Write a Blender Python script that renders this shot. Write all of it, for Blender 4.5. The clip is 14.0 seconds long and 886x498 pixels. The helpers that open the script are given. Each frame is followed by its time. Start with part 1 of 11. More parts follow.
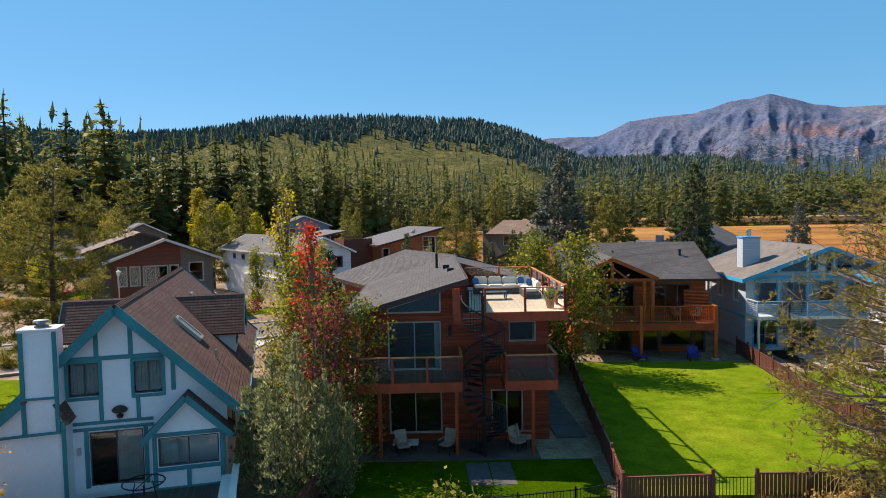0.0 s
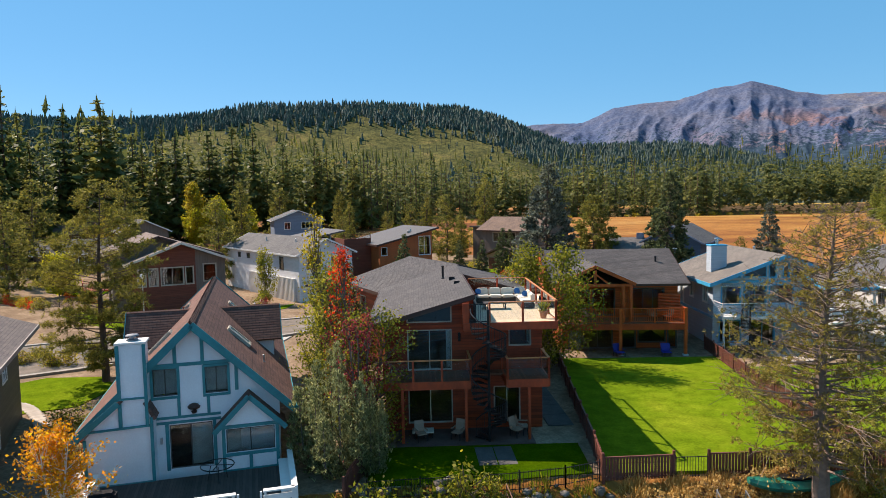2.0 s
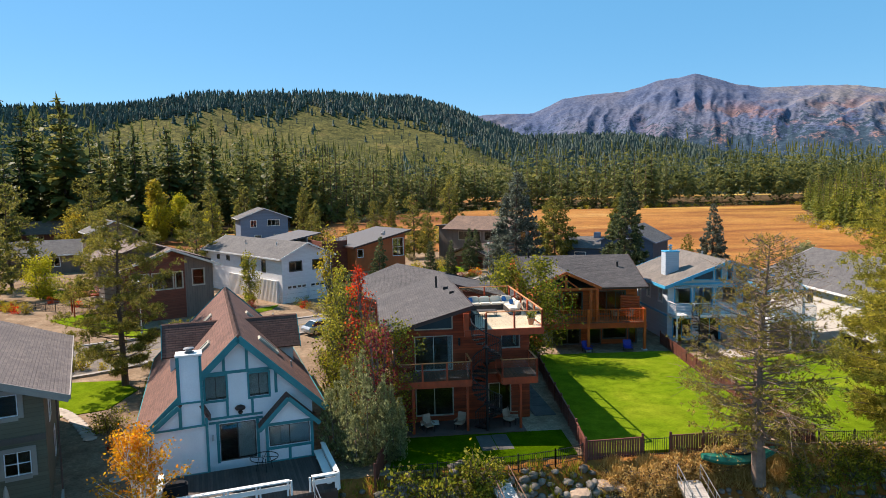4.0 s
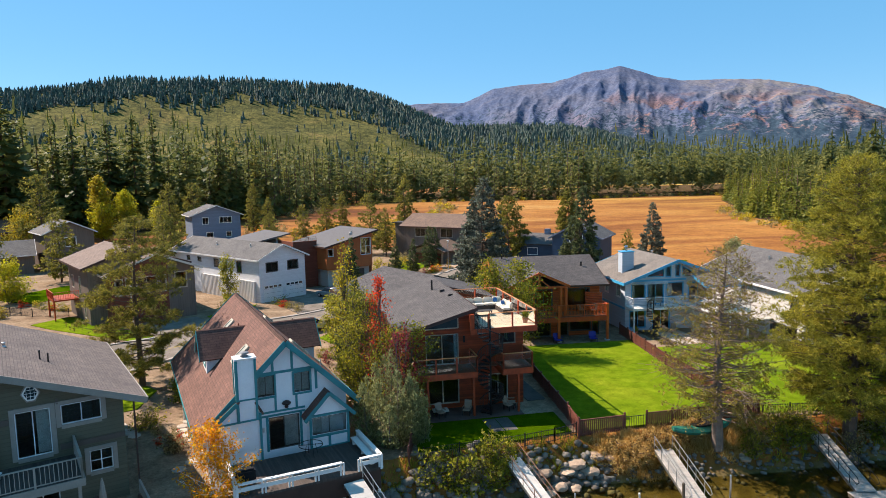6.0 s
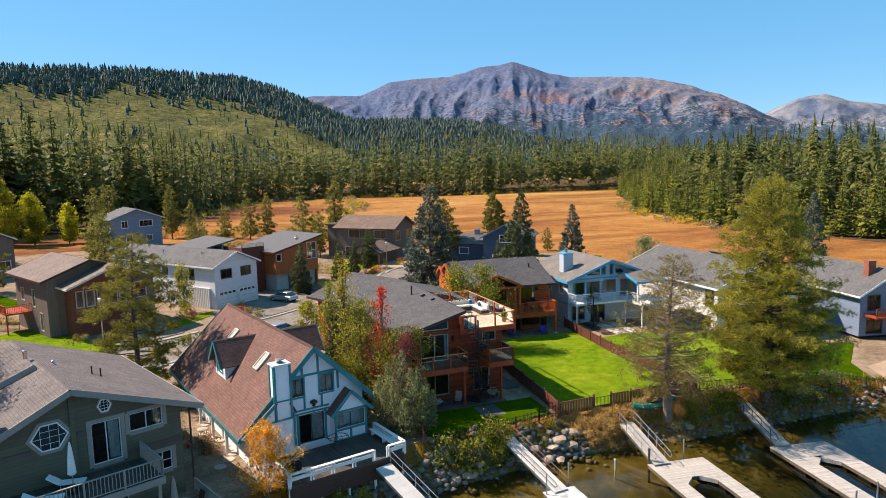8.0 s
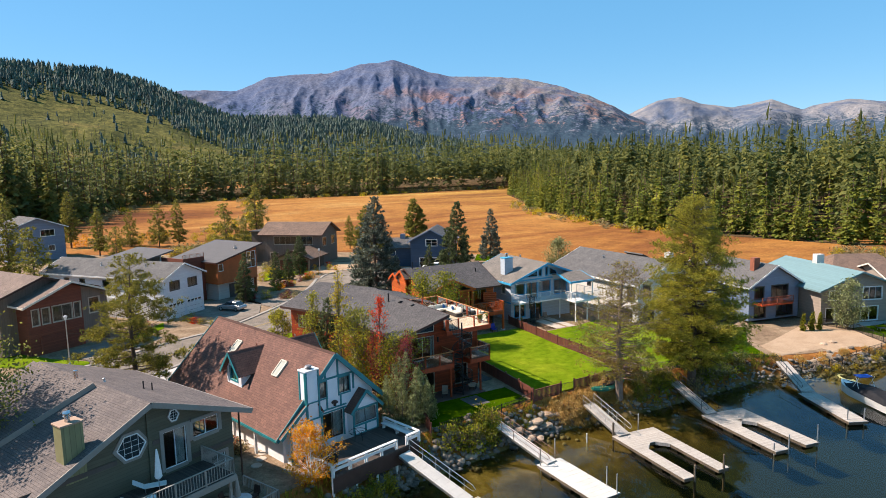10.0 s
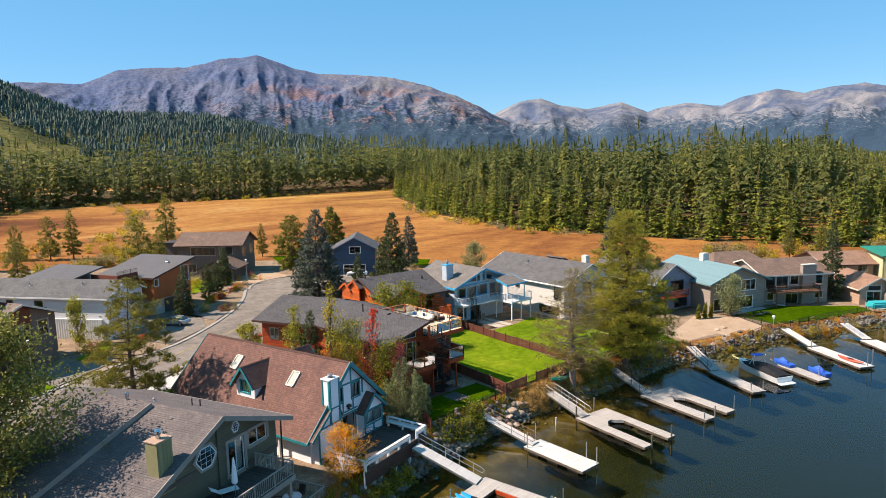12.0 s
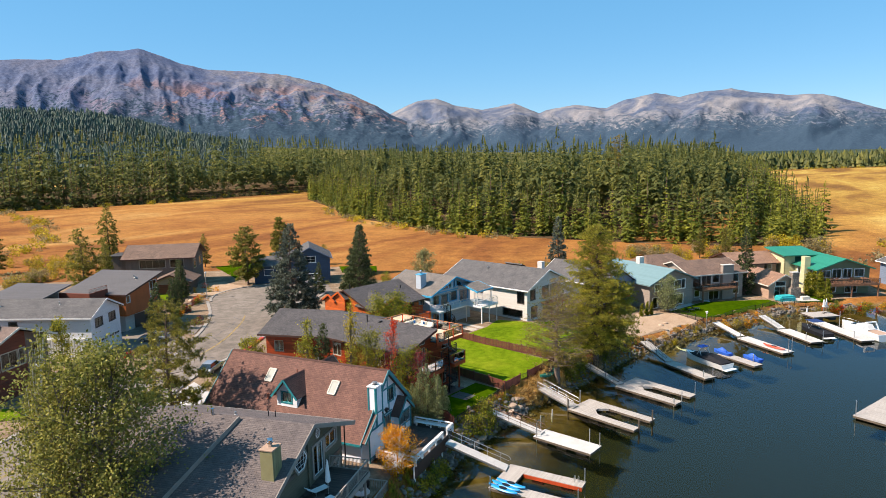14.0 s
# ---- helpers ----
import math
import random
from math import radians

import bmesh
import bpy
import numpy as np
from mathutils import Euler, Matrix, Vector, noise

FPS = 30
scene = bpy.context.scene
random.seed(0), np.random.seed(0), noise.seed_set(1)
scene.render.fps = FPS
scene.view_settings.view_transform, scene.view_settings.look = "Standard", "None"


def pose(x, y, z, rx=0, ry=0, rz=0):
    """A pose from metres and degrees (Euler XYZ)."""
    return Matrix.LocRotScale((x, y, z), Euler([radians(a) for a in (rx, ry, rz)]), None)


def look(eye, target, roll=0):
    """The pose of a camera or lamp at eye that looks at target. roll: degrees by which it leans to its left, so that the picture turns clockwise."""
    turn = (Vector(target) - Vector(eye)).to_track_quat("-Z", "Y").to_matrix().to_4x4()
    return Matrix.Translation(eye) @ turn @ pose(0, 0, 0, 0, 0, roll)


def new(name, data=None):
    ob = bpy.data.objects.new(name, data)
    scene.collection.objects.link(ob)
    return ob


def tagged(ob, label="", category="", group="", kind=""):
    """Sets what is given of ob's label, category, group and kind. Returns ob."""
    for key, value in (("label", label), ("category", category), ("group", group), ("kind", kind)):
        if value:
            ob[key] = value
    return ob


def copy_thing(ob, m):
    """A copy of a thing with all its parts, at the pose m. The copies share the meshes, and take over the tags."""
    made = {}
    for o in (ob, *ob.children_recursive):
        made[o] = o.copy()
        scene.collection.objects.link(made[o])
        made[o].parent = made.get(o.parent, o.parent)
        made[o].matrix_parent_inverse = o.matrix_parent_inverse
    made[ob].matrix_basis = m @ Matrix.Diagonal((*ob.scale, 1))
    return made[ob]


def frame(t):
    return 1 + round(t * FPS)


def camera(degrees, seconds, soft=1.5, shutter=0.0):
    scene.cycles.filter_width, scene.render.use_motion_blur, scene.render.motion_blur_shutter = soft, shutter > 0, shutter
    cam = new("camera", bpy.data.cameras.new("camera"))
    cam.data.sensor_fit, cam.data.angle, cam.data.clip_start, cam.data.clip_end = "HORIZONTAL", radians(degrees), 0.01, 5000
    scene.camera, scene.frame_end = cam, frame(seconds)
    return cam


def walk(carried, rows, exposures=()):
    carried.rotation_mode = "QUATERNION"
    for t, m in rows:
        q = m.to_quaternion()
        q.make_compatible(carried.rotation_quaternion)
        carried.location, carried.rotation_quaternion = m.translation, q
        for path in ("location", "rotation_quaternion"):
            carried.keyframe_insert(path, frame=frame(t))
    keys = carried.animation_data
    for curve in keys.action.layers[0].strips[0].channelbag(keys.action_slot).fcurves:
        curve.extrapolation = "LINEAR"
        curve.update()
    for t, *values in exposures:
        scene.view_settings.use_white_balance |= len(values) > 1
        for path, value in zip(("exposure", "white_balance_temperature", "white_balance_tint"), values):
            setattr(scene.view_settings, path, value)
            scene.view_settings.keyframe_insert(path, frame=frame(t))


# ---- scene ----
cam = camera(67.7, 14.0, soft=0.4)
METRES, EYE = 72.0, 13.6
ROWS = [
    (0.0, 0.0, 0.0, 0.0, -0.06, -3.19, 1.07),
    (0.5, -0.0033, -0.0204, 0.0066, -0.28, -3.55, 1.08),
    (1.0, -0.0079, -0.0405, 0.0145, -0.55, -3.88, 1.1),
    (1.5, -0.0132, -0.0606, 0.0229, -0.86, -4.18, 1.09),
    (2.0, -0.0197, -0.0801, 0.0312, -1.38, -4.41, 1.08),
    (2.5, -0.028, -0.0996, 0.0391, -2.19, -4.61, 1.08),
    (3.0, -0.0384, -0.119, 0.0474, -3.24, -4.85, 1.11),
    (5.5, -0.1258, -0.2134, 0.0873, -9.75, -6.23, 1.18),
    (6.0, -0.1506, -0.231, 0.0952, -11.47, -6.47, 1.19),
    (6.5, -0.1777, -0.2479, 0.1036, -13.4, -6.69, 1.2),
    (7.0, -0.2076, -0.2639, 0.1123, -15.66, -6.88, 1.23),
    (7.5, -0.2386, -0.2786, 0.1206, -17.92, -7.07, 1.28),
    (8.0, -0.2733, -0.2922, 0.1293, -20.3, -7.25, 1.29),
    (10.5, -0.4754, -0.3307, 0.1744, -33.22, -7.8, 1.32),
    (11.0, -0.5209, -0.3304, 0.1844, -36.04, -7.9, 1.32),
    (11.5, -0.5674, -0.3276, 0.1949, -38.94, -8.02, 1.3),
    (12.0, -0.6145, -0.3219, 0.2058, -41.76, -8.12, 1.31),
    (12.5, -0.6621, -0.3126, 0.2169, -44.44, -8.2, 1.28),
    (13.0, -0.7101, -0.3009, 0.2282, -46.72, -8.26, 1.26),
    (13.5, -0.7582, -0.2867, 0.2396, -48.67, -8.33, 1.24),
    (14.0, -0.8059, -0.2705, 0.251, -50.69, -8.4, 1.19),
]
walk(cam, [(t, pose(METRES * x, METRES * y, EYE + METRES * z, 90 + pitch, roll, yaw)) for t, x, y, z, yaw, pitch, roll in ROWS],
     exposures=[(0.0, 0.8, 6600, 15), (3.0, 0.9, 6600, 15), (6.0, 1.02, 6600, 15), (10.0, 1.0, 6600, 15), (14.0, 0.95, 6600, 15)])

# ---- daylight ----
SUN_AZ, SUN_EL = -53.5, 47.0          # from +y towards +x, and above the horizon
world = bpy.data.worlds.new("day")
scene.world = world
world.use_nodes = True
wn, wl = world.node_tree.nodes, world.node_tree.links
sky = wn.new("ShaderNodeTexSky")
sky.sky_type, sky.sun_disc = "NISHITA", False
sky.sun_elevation, sky.sun_rotation = radians(SUN_EL), radians(SUN_AZ)
sky.altitude, sky.air_density, sky.dust_density, sky.ozone_density = 1900, 1.0, 0.15, 2.0
hsv = wn.new("ShaderNodeHueSaturation")
hsv.inputs["Saturation"].default_value = 1.15
wl.new(sky.outputs[0], hsv.inputs["Color"])
even = wn.new("ShaderNodeMix")          # thin high haze evens the blue out
even.data_type = "RGBA"
even.inputs[0].default_value, even.inputs[7].default_value = 0.6, (0.85, 3.38, 5.7, 1)
wl.new(hsv.outputs[0], even.inputs[6])
wl.new(even.outputs[2], wn["Background"].inputs[0])
wn["Background"].inputs[1].default_value = 0.082
sun = new("sun", bpy.data.lights.new("sun", "SUN"))
sun.data.energy, sun.data.angle, sun.data.color = 5.0, radians(0.55), (1.0, 0.885, 0.75)
_a, _e = radians(SUN_AZ), radians(SUN_EL)
SUN_DIR = Vector((math.sin(_a) * math.cos(_e), math.cos(_a) * math.cos(_e), math.sin(_e)))
sun.matrix_world = look(SUN_DIR * 200, (0, 0, 0))


# ---- materials ----
def nodes_of(name):
    m = bpy.data.materials.new(name)
    m.use_nodes = True
    n, l = m.node_tree.nodes, m.node_tree.links
    return m, n, l, n["Principled BSDF"]


def ramp(n, stops):
    r = n.new("ShaderNodeValToRGB")
    e = r.color_ramp.elements
    while len(e) < len(stops):
        e.new(0.5)
    for k, (p, c) in zip(e, stops):
        k.position, k.color = p, (*c, 1)
    return r


def mixc(n, l, a, b, fac, mode="MIX"):
    m = n.new("ShaderNodeMix")
    m.data_type, m.blend_type = "RGBA", mode
    for sock, v in ((m.inputs[0], fac), (m.inputs[6], a), (m.inputs[7], b)):
        if hasattr(v, "is_linked"):
            l.new(v, sock)
        elif isinstance(v, (int, float)):
            sock.default_value = v
        else:
            sock.default_value = (*v, 1)
    return m.outputs[2]


def noise_fac(n, l, scale, detail=4.0, rough=0.55, coord="Object", stretch=None, w=0.0):
    t = n.new("ShaderNodeTexCoord")
    src = t.outputs[coord]
    if stretch:
        mp = n.new("ShaderNodeMapping")
        mp.inputs["Scale"].default_value = stretch
        l.new(src, mp.inputs[0])
        src = mp.outputs[0]
    x = n.new("ShaderNodeTexNoise")
    x.inputs["Scale"].default_value, x.inputs["Detail"].default_value, x.inputs["Roughness"].default_value = scale, detail, rough
    x.inputs["Distortion"].default_value = w
    l.new(src, x.inputs["Vector"])
    return x.outputs["Fac"]


def plain(name, col, rough=0.6, var=0.25, big=0.35, small=9.0, bump=0.15, metal=0.0, spec=0.4, stretch=None, rand=0.0, island=0.0, dist=0.02, hue=None):
    """A surface with stains at one scale, grain at another and fine relief."""
    m, n, l, b = nodes_of(name)
    f1, f2 = noise_fac(n, l, big, 5, 0.6), noise_fac(n, l, small, 4, 0.6, stretch=stretch)
    dark = tuple(c * (1 - var) for c in col)
    light = tuple(min(1, c * (1 + var * 0.7)) for c in col)
    r1 = ramp(n, [(0.3, dark), (0.7, light)])
    l.new(f1, r1.inputs[0])
    r2 = ramp(n, [(0.3, tuple(1 - var for _ in col)), (0.7, (1, 1, 1))])
    l.new(f2, r2.inputs[0])
    out = mixc(n, l, r1.outputs[0], r2.outputs[0], 0.8, "MULTIPLY")
    if rand or island:
        src = n.new("ShaderNodeObjectInfo").outputs["Random"] if rand else n.new("ShaderNodeNewGeometry").outputs["Random Per Island"]
        k = rand or island
        other = hue or tuple(c * 0.55 for c in col)
        rr = ramp(n, [(0.0, (1 - k, 1 - k, 1 - k)), (1.0, (1 + k * 0.25, 1 + k * 0.25, 1 + k * 0.25))])
        l.new(src, rr.inputs[0])
        out = mixc(n, l, out, rr.outputs[0], 1.0, "MULTIPLY")
        if hue:
            rh = ramp(n, [(0.45, (0, 0, 0)), (0.95, (1, 1, 1))])
            l.new(src, rh.inputs[0])
            sep = n.new("ShaderNodeSeparateColor")
            l.new(rh.outputs[0], sep.inputs[0])
            out = mixc(n, l, out, other, sep.outputs[0])
    l.new(out, b.inputs["Base Color"])
    b.inputs["Roughness"].default_value, b.inputs["Metallic"].default_value = rough, metal
    b.inputs["Specular IOR Level"].default_value = spec
    if bump:
        bp = n.new("ShaderNodeBump")
        bp.inputs["Strength"].default_value, bp.inputs["Distance"].default_value = bump, dist
        l.new(f2, bp.inputs["Height"])
        l.new(bp.outputs[0], b.inputs["Normal"])
    return m


def leafy(name, col, col2, rough=0.6, trans=0.5, big=0.5, k=0.5, stand=False):
    """Foliage: each leaf or tuft its own tone, with light passing through."""
    m, n, l, b = nodes_of(name)
    g = n.new("ShaderNodeNewGeometry")
    r = ramp(n, [(0.0, tuple(c * (1 - k) for c in col)), (0.55, col), (1.0, col2)])
    l.new(g.outputs["Random Per Island"], r.inputs[0])
    f = noise_fac(n, l, big, 3, 0.6, stretch=(1, 1, 0.06) if stand else None)
    r2 = ramp(n, [(0.36, (0.42, 0.5, 0.55)), (0.5, (0.85, 0.85, 0.85)), (0.64, (1.35, 1.2, 1.0))] if stand else [(0.35, (0.62, 0.66, 0.7)), (0.65, (1, 1, 1))])
    l.new(f, r2.inputs[0])
    out = mixc(n, l, r.outputs[0], r2.outputs[0], 1.0, "MULTIPLY")
    l.new(out, b.inputs["Base Color"])
    b.inputs["Roughness"].default_value, b.inputs["Specular IOR Level"].default_value = rough, 0.25
    if trans:
        t = n.new("ShaderNodeBsdfTranslucent")
        l.new(out, t.inputs[0])
        mx = n.new("ShaderNodeMixShader")
        mx.inputs[0].default_value = trans
        l.new(b.outputs[0], mx.inputs[1])
        l.new(t.outputs[0], mx.inputs[2])
        l.new(mx.outputs[0], n["Material Output"].inputs[0])
    return m


def shingled(name, col, col2, row=0.16, width=0.35, bump=0.5):
    """Asphalt shingles: rows and tabs by the surface's own uv, blended tones."""
    m, n, l, b = nodes_of(name)
    uv = n.new("ShaderNodeTexCoord")
    br = n.new("ShaderNodeTexBrick")
    br.inputs["Scale"].default_value = 1.0
    br.inputs["Brick Width"].default_value, br.inputs["Row Height"].default_value = width, row
    br.inputs["Mortar Size"].default_value, br.inputs["Mortar Smooth"].default_value = 0.012, 0.3
    br.inputs["Color1"].default_value, br.inputs["Color2"].default_value = (*col, 1), (*col2, 1)
    br.inputs["Mortar"].default_value = (*(c * 0.45 for c in col), 1)
    l.new(uv.outputs["UV"], br.inputs["Vector"])
    f = noise_fac(n, l, 0.6, 5, 0.65)
    r = ramp(n, [(0.3, (0.72, 0.72, 0.74)), (0.7, (1.12, 1.1, 1.08))])
    l.new(f, r.inputs[0])
    out = mixc(n, l, br.outputs[0], r.outputs[0], 1.0, "MULTIPLY")
    f3 = noise_fac(n, l, 40, 2, 0.5)
    r3 = ramp(n, [(0.3, (0.75, 0.75, 0.75)), (0.7, (1.1, 1.1, 1.1))])
    l.new(f3, r3.inputs[0])
    out = mixc(n, l, out, r3.outputs[0], 1.0, "MULTIPLY")
    l.new(out, b.inputs["Base Color"])
    b.inputs["Roughness"].default_value, b.inputs["Specular IOR Level"].default_value = 0.85, 0.25
    bp = n.new("ShaderNodeBump")
    bp.inputs["Strength"].default_value, bp.inputs["Distance"].default_value = bump, 0.02
    l.new(br.outputs["Fac"], bp.inputs["Height"])
    bp.invert = True
    l.new(bp.outputs[0], b.inputs["Normal"])
    return m


def boarded(name, col, pitch=0.15, axis="Z", var=0.22, rough=0.65, groove=0.5, depth=0.02):
    """Board siding or decking: grooves every pitch metres along one of the thing's axes."""
    m, n, l, b = nodes_of(name)
    t = n.new("ShaderNodeTexCoord")
    s = n.new("ShaderNodeSeparateXYZ")
    l.new(t.outputs["Object"], s.inputs[0])
    d = n.new("ShaderNodeMath")
    d.operation = "DIVIDE"
    d.inputs[1].default_value = pitch
    l.new(s.outputs[axis], d.inputs[0])
    fr = n.new("ShaderNodeMath")
    fr.operation = "FRACT"
    l.new(d.outputs[0], fr.inputs[0])
    fl = n.new("ShaderNodeMath")
    fl.operation = "FLOOR"
    l.new(d.outputs[0], fl.inputs[0])
    wnz = n.new("ShaderNodeTexWhiteNoise")
    wnz.noise_dimensions = "1D"
    l.new(fl.outputs[0], wnz.inputs["W"])
    rb = ramp(n, [(0.0, tuple(c * (1 - var) for c in col)), (1.0, tuple(min(1, c * (1 + var * 0.6)) for c in col))])
    l.new(wnz.outputs[0], rb.inputs[0])
    rg = ramp(n, [(0.0, (groove,) * 3), (0.1, (1, 1, 1)), (0.92, (1, 1, 1)), (1.0, (groove,) * 3)])
    l.new(fr.outputs[0], rg.inputs[0])
    out = mixc(n, l, rb.outputs[0], rg.outputs[0], 1.0, "MULTIPLY")
    f = noise_fac(n, l, 1.2, 5, 0.65, stretch=(1, 1, 4) if axis == "Z" else (4, 1, 1))
    r = ramp(n, [(0.3, (1 - var,) * 3), (0.7, (1.08,) * 3)])
    l.new(f, r.inputs[0])
    out = mixc(n, l, out, r.outputs[0], 1.0, "MULTIPLY")
    l.new(out, b.inputs["Base Color"])
    b.inputs["Roughness"].default_value, b.inputs["Specular IOR Level"].default_value = rough, 0.3
    bp = n.new("ShaderNodeBump")
    bp.inputs["Strength"].default_value, bp.inputs["Distance"].default_value = 0.5, depth
    l.new(rg.outputs[0], bp.inputs["Height"])
    l.new(bp.outputs[0], b.inputs["Normal"])
    return m


def patchy(name, stops, scale, detail=6, fine=14.0, bump=0.4, dist=0.05, stretch=None, rough=0.95, mid=None):
    """Ground cover: broad patches of several tones with fine grain over them."""
    m, n, l, b = nodes_of(name)
    f = noise_fac(n, l, scale, detail, 0.62, stretch=stretch, w=0.4)
    r = ramp(n, stops)
    l.new(f, r.inputs[0])
    f2 = noise_fac(n, l, fine, 4, 0.7)
    r2 = ramp(n, [(0.3, (0.6, 0.6, 0.6)), (0.7, (1.15, 1.15, 1.15))])
    l.new(f2, r2.inputs[0])
    out = mixc(n, l, r.outputs[0], r2.outputs[0], 0.9, "MULTIPLY")
    if mid:
        f3 = noise_fac(n, l, mid, 4, 0.6)
        r3 = ramp(n, [(0.35, (0.72, 0.74, 0.7)), (0.65, (1.1, 1.08, 1.05))])
        l.new(f3, r3.inputs[0])
        out = mixc(n, l, out, r3.outputs[0], 0.9, "MULTIPLY")
    l.new(out, b.inputs["Base Color"])
    b.inputs["Roughness"].default_value, b.inputs["Specular IOR Level"].default_value = rough, 0.0
    bp = n.new("ShaderNodeBump")
    bp.inputs["Strength"].default_value, bp.inputs["Distance"].default_value = bump, dist
    l.new(f2, bp.inputs["Height"])
    l.new(bp.outputs[0], b.inputs["Normal"])
    return m


def glassy(name, tint=(0.75, 0.85, 0.85)):
    m, n, l, b = nodes_of(name)
    b.inputs["Base Color"].default_value = (*tint, 1)
    b.inputs["Roughness"].default_value, b.inputs["Transmission Weight"].default_value = 0.02, 1.0
    b.inputs["IOR"].default_value = 1.45
    return m


def watery(name):
    m, n, l, b = nodes_of(name)
    fr = n.new("ShaderNodeFresnel")
    fr.inputs[0].default_value = 1.33
    tr = n.new("ShaderNodeBsdfTransparent")
    tr.inputs[0].default_value = (0.74, 0.74, 0.5, 1)
    gl = n.new("ShaderNodeBsdfGlossy")
    gl.inputs["Roughness"].default_value = 0.03
    gl.inputs["Color"].default_value = (0.92, 0.95, 1, 1)
    f = noise_fac(n, l, 1.1, 3, 0.5, stretch=(1, 1.6, 1))
    bp = n.new("ShaderNodeBump")
    bp.inputs["Strength"].default_value, bp.inputs["Distance"].default_value = 0.06, 0.05
    l.new(f, bp.inputs["Height"])
    l.new(bp.outputs[0], gl.inputs["Normal"])
    l.new(bp.outputs[0], fr.inputs["Normal"])
    mx = n.new("ShaderNodeMixShader")
    l.new(fr.outputs[0], mx.inputs[0])
    l.new(tr.outputs[0], mx.inputs[1])
    l.new(gl.outputs[0], mx.inputs[2])
    l.new(mx.outputs[0], n["Material Output"].inputs[0])
    n.remove(b)
    return m


# ---- mesh helpers ----
def link_mesh(name, me, material, parent=None, label="", loc=None):
    if material is not None and not me.materials:
        me.materials.append(material)
    ob = new(name, me)
    if parent is not None:
        ob.parent = parent
    if label:
        tagged(ob, label)
    return ob


def part(name, bm, material, parent, label=""):
    """Links a bmesh as one mesh object under a thing or under a part."""
    me = bpy.data.meshes.new(name)
    bm.to_mesh(me)
    bm.free()
    return link_mesh(name, me, material, parent, label)


def thing(name, label, category, group="", kind="", m=None):
    ob = new(name)
    ob.empty_display_size = 0.2
    if m is not None:
        ob.matrix_world = m
    return tagged(ob, label, category, group, kind)


def box(bm, x0, x1, y0, y1, z0, z1):
    v = [bm.verts.new(p) for p in ((x0, y0, z0), (x1, y0, z0), (x1, y1, z0), (x0, y1, z0), (x0, y0, z1), (x1, y0, z1), (x1, y1, z1), (x0, y1, z1))]
    for f in ((3, 2, 1, 0), (4, 5, 6, 7), (0, 1, 5, 4), (1, 2, 6, 5), (2, 3, 7, 6), (3, 0, 4, 7)):
        bm.faces.new([v[i] for i in f])
    return v


def prism(bm, low, high):
    """A solid between two rings of the same number of points."""
    a, b = [bm.verts.new(p) for p in low], [bm.verts.new(p) for p in high]
    k = len(a)
    fs = [bm.faces.new(a[::-1]), bm.faces.new(b)]
    for i in range(k):
        fs.append(bm.faces.new((a[i], a[(i + 1) % k], b[(i + 1) % k], b[i])))
    return fs


def beam(bm, p, q, w, h=None, up=(0, 0, 1)):
    """A square bar from p to q, w wide and h high."""
    p, q, h = Vector(p), Vector(q), h or w
    d = (q - p).normalized()
    u = Vector(up)
    if abs(d.dot(u)) > 0.99:
        u = Vector((0, 1, 0))
    s = d.cross(u).normalized() * (w / 2)
    t = s.cross(d).normalized() * (h / 2)
    ring = [-s - t, s - t, s + t, -s + t]
    prism(bm, [p + r for r in ring], [q + r for r in ring])


def rod(bm, pts, r, k=6, r1=None, cap=True):
    """A round bar along points."""
    pts = [Vector(p) for p in pts]
    rings = []
    n = len(pts)
    for i, p in enumerate(pts):
        d = (pts[min(i + 1, n - 1)] - pts[max(i - 1, 0)]).normalized()
        a = d.cross(Vector((0, 0, 1)) if abs(d.z) < 0.95 else Vector((1, 0, 0))).normalized()
        c = d.cross(a)
        rr = r if r1 is None else r + (r1 - r) * i / max(1, n - 1)
        rings.append([bm.verts.new(p + (a * math.cos(6.2832 * j / k) + c * math.sin(6.2832 * j / k)) * rr) for j in range(k)])
    for a, b in zip(rings, rings[1:]):
        for j in range(k):
            bm.faces.new((a[j], a[(j + 1) % k], b[(j + 1) % k], b[j]))
    if cap:
        bm.faces.new(rings[0][::-1])
        bm.faces.new(rings[-1])


def lathe(bm, profile, k=12, at=(0, 0, 0)):
    """A turned form: (radius, height) from bottom to top."""
    rings = [[bm.verts.new((at[0] + r * math.cos(6.2832 * j / k), at[1] + r * math.sin(6.2832 * j / k), at[2] + z)) for j in range(k)] for r, z in profile]
    for a, b in zip(rings, rings[1:]):
        for j in range(k):
            bm.faces.new((a[j], a[(j + 1) % k], b[(j + 1) % k], b[j]))
    bm.faces.new(rings[0][::-1])
    bm.faces.new(rings[-1])


def bevelled(bm, w=0.02):
    bmesh.ops.bevel(bm, geom=bm.edges[:], offset=w, segments=1, affect="EDGES", clamp_overlap=True)
    return bm


def tri_mesh(name, V, F):
    """A mesh from arrays of corners and triangles."""
    V, F = np.asarray(V, np.float32), np.asarray(F, np.int32)
    me = bpy.data.meshes.new(name)
    me.vertices.add(len(V))
    me.vertices.foreach_set("co", V.ravel())
    me.loops.add(F.size)
    me.loops.foreach_set("vertex_index", F.ravel())
    me.polygons.add(len(F))
    k = F.shape[1]
    me.polygons.foreach_set("loop_start", np.arange(0, F.size, k, dtype=np.int32))
    me.update(calc_edges=True)
    me.validate()
    return me
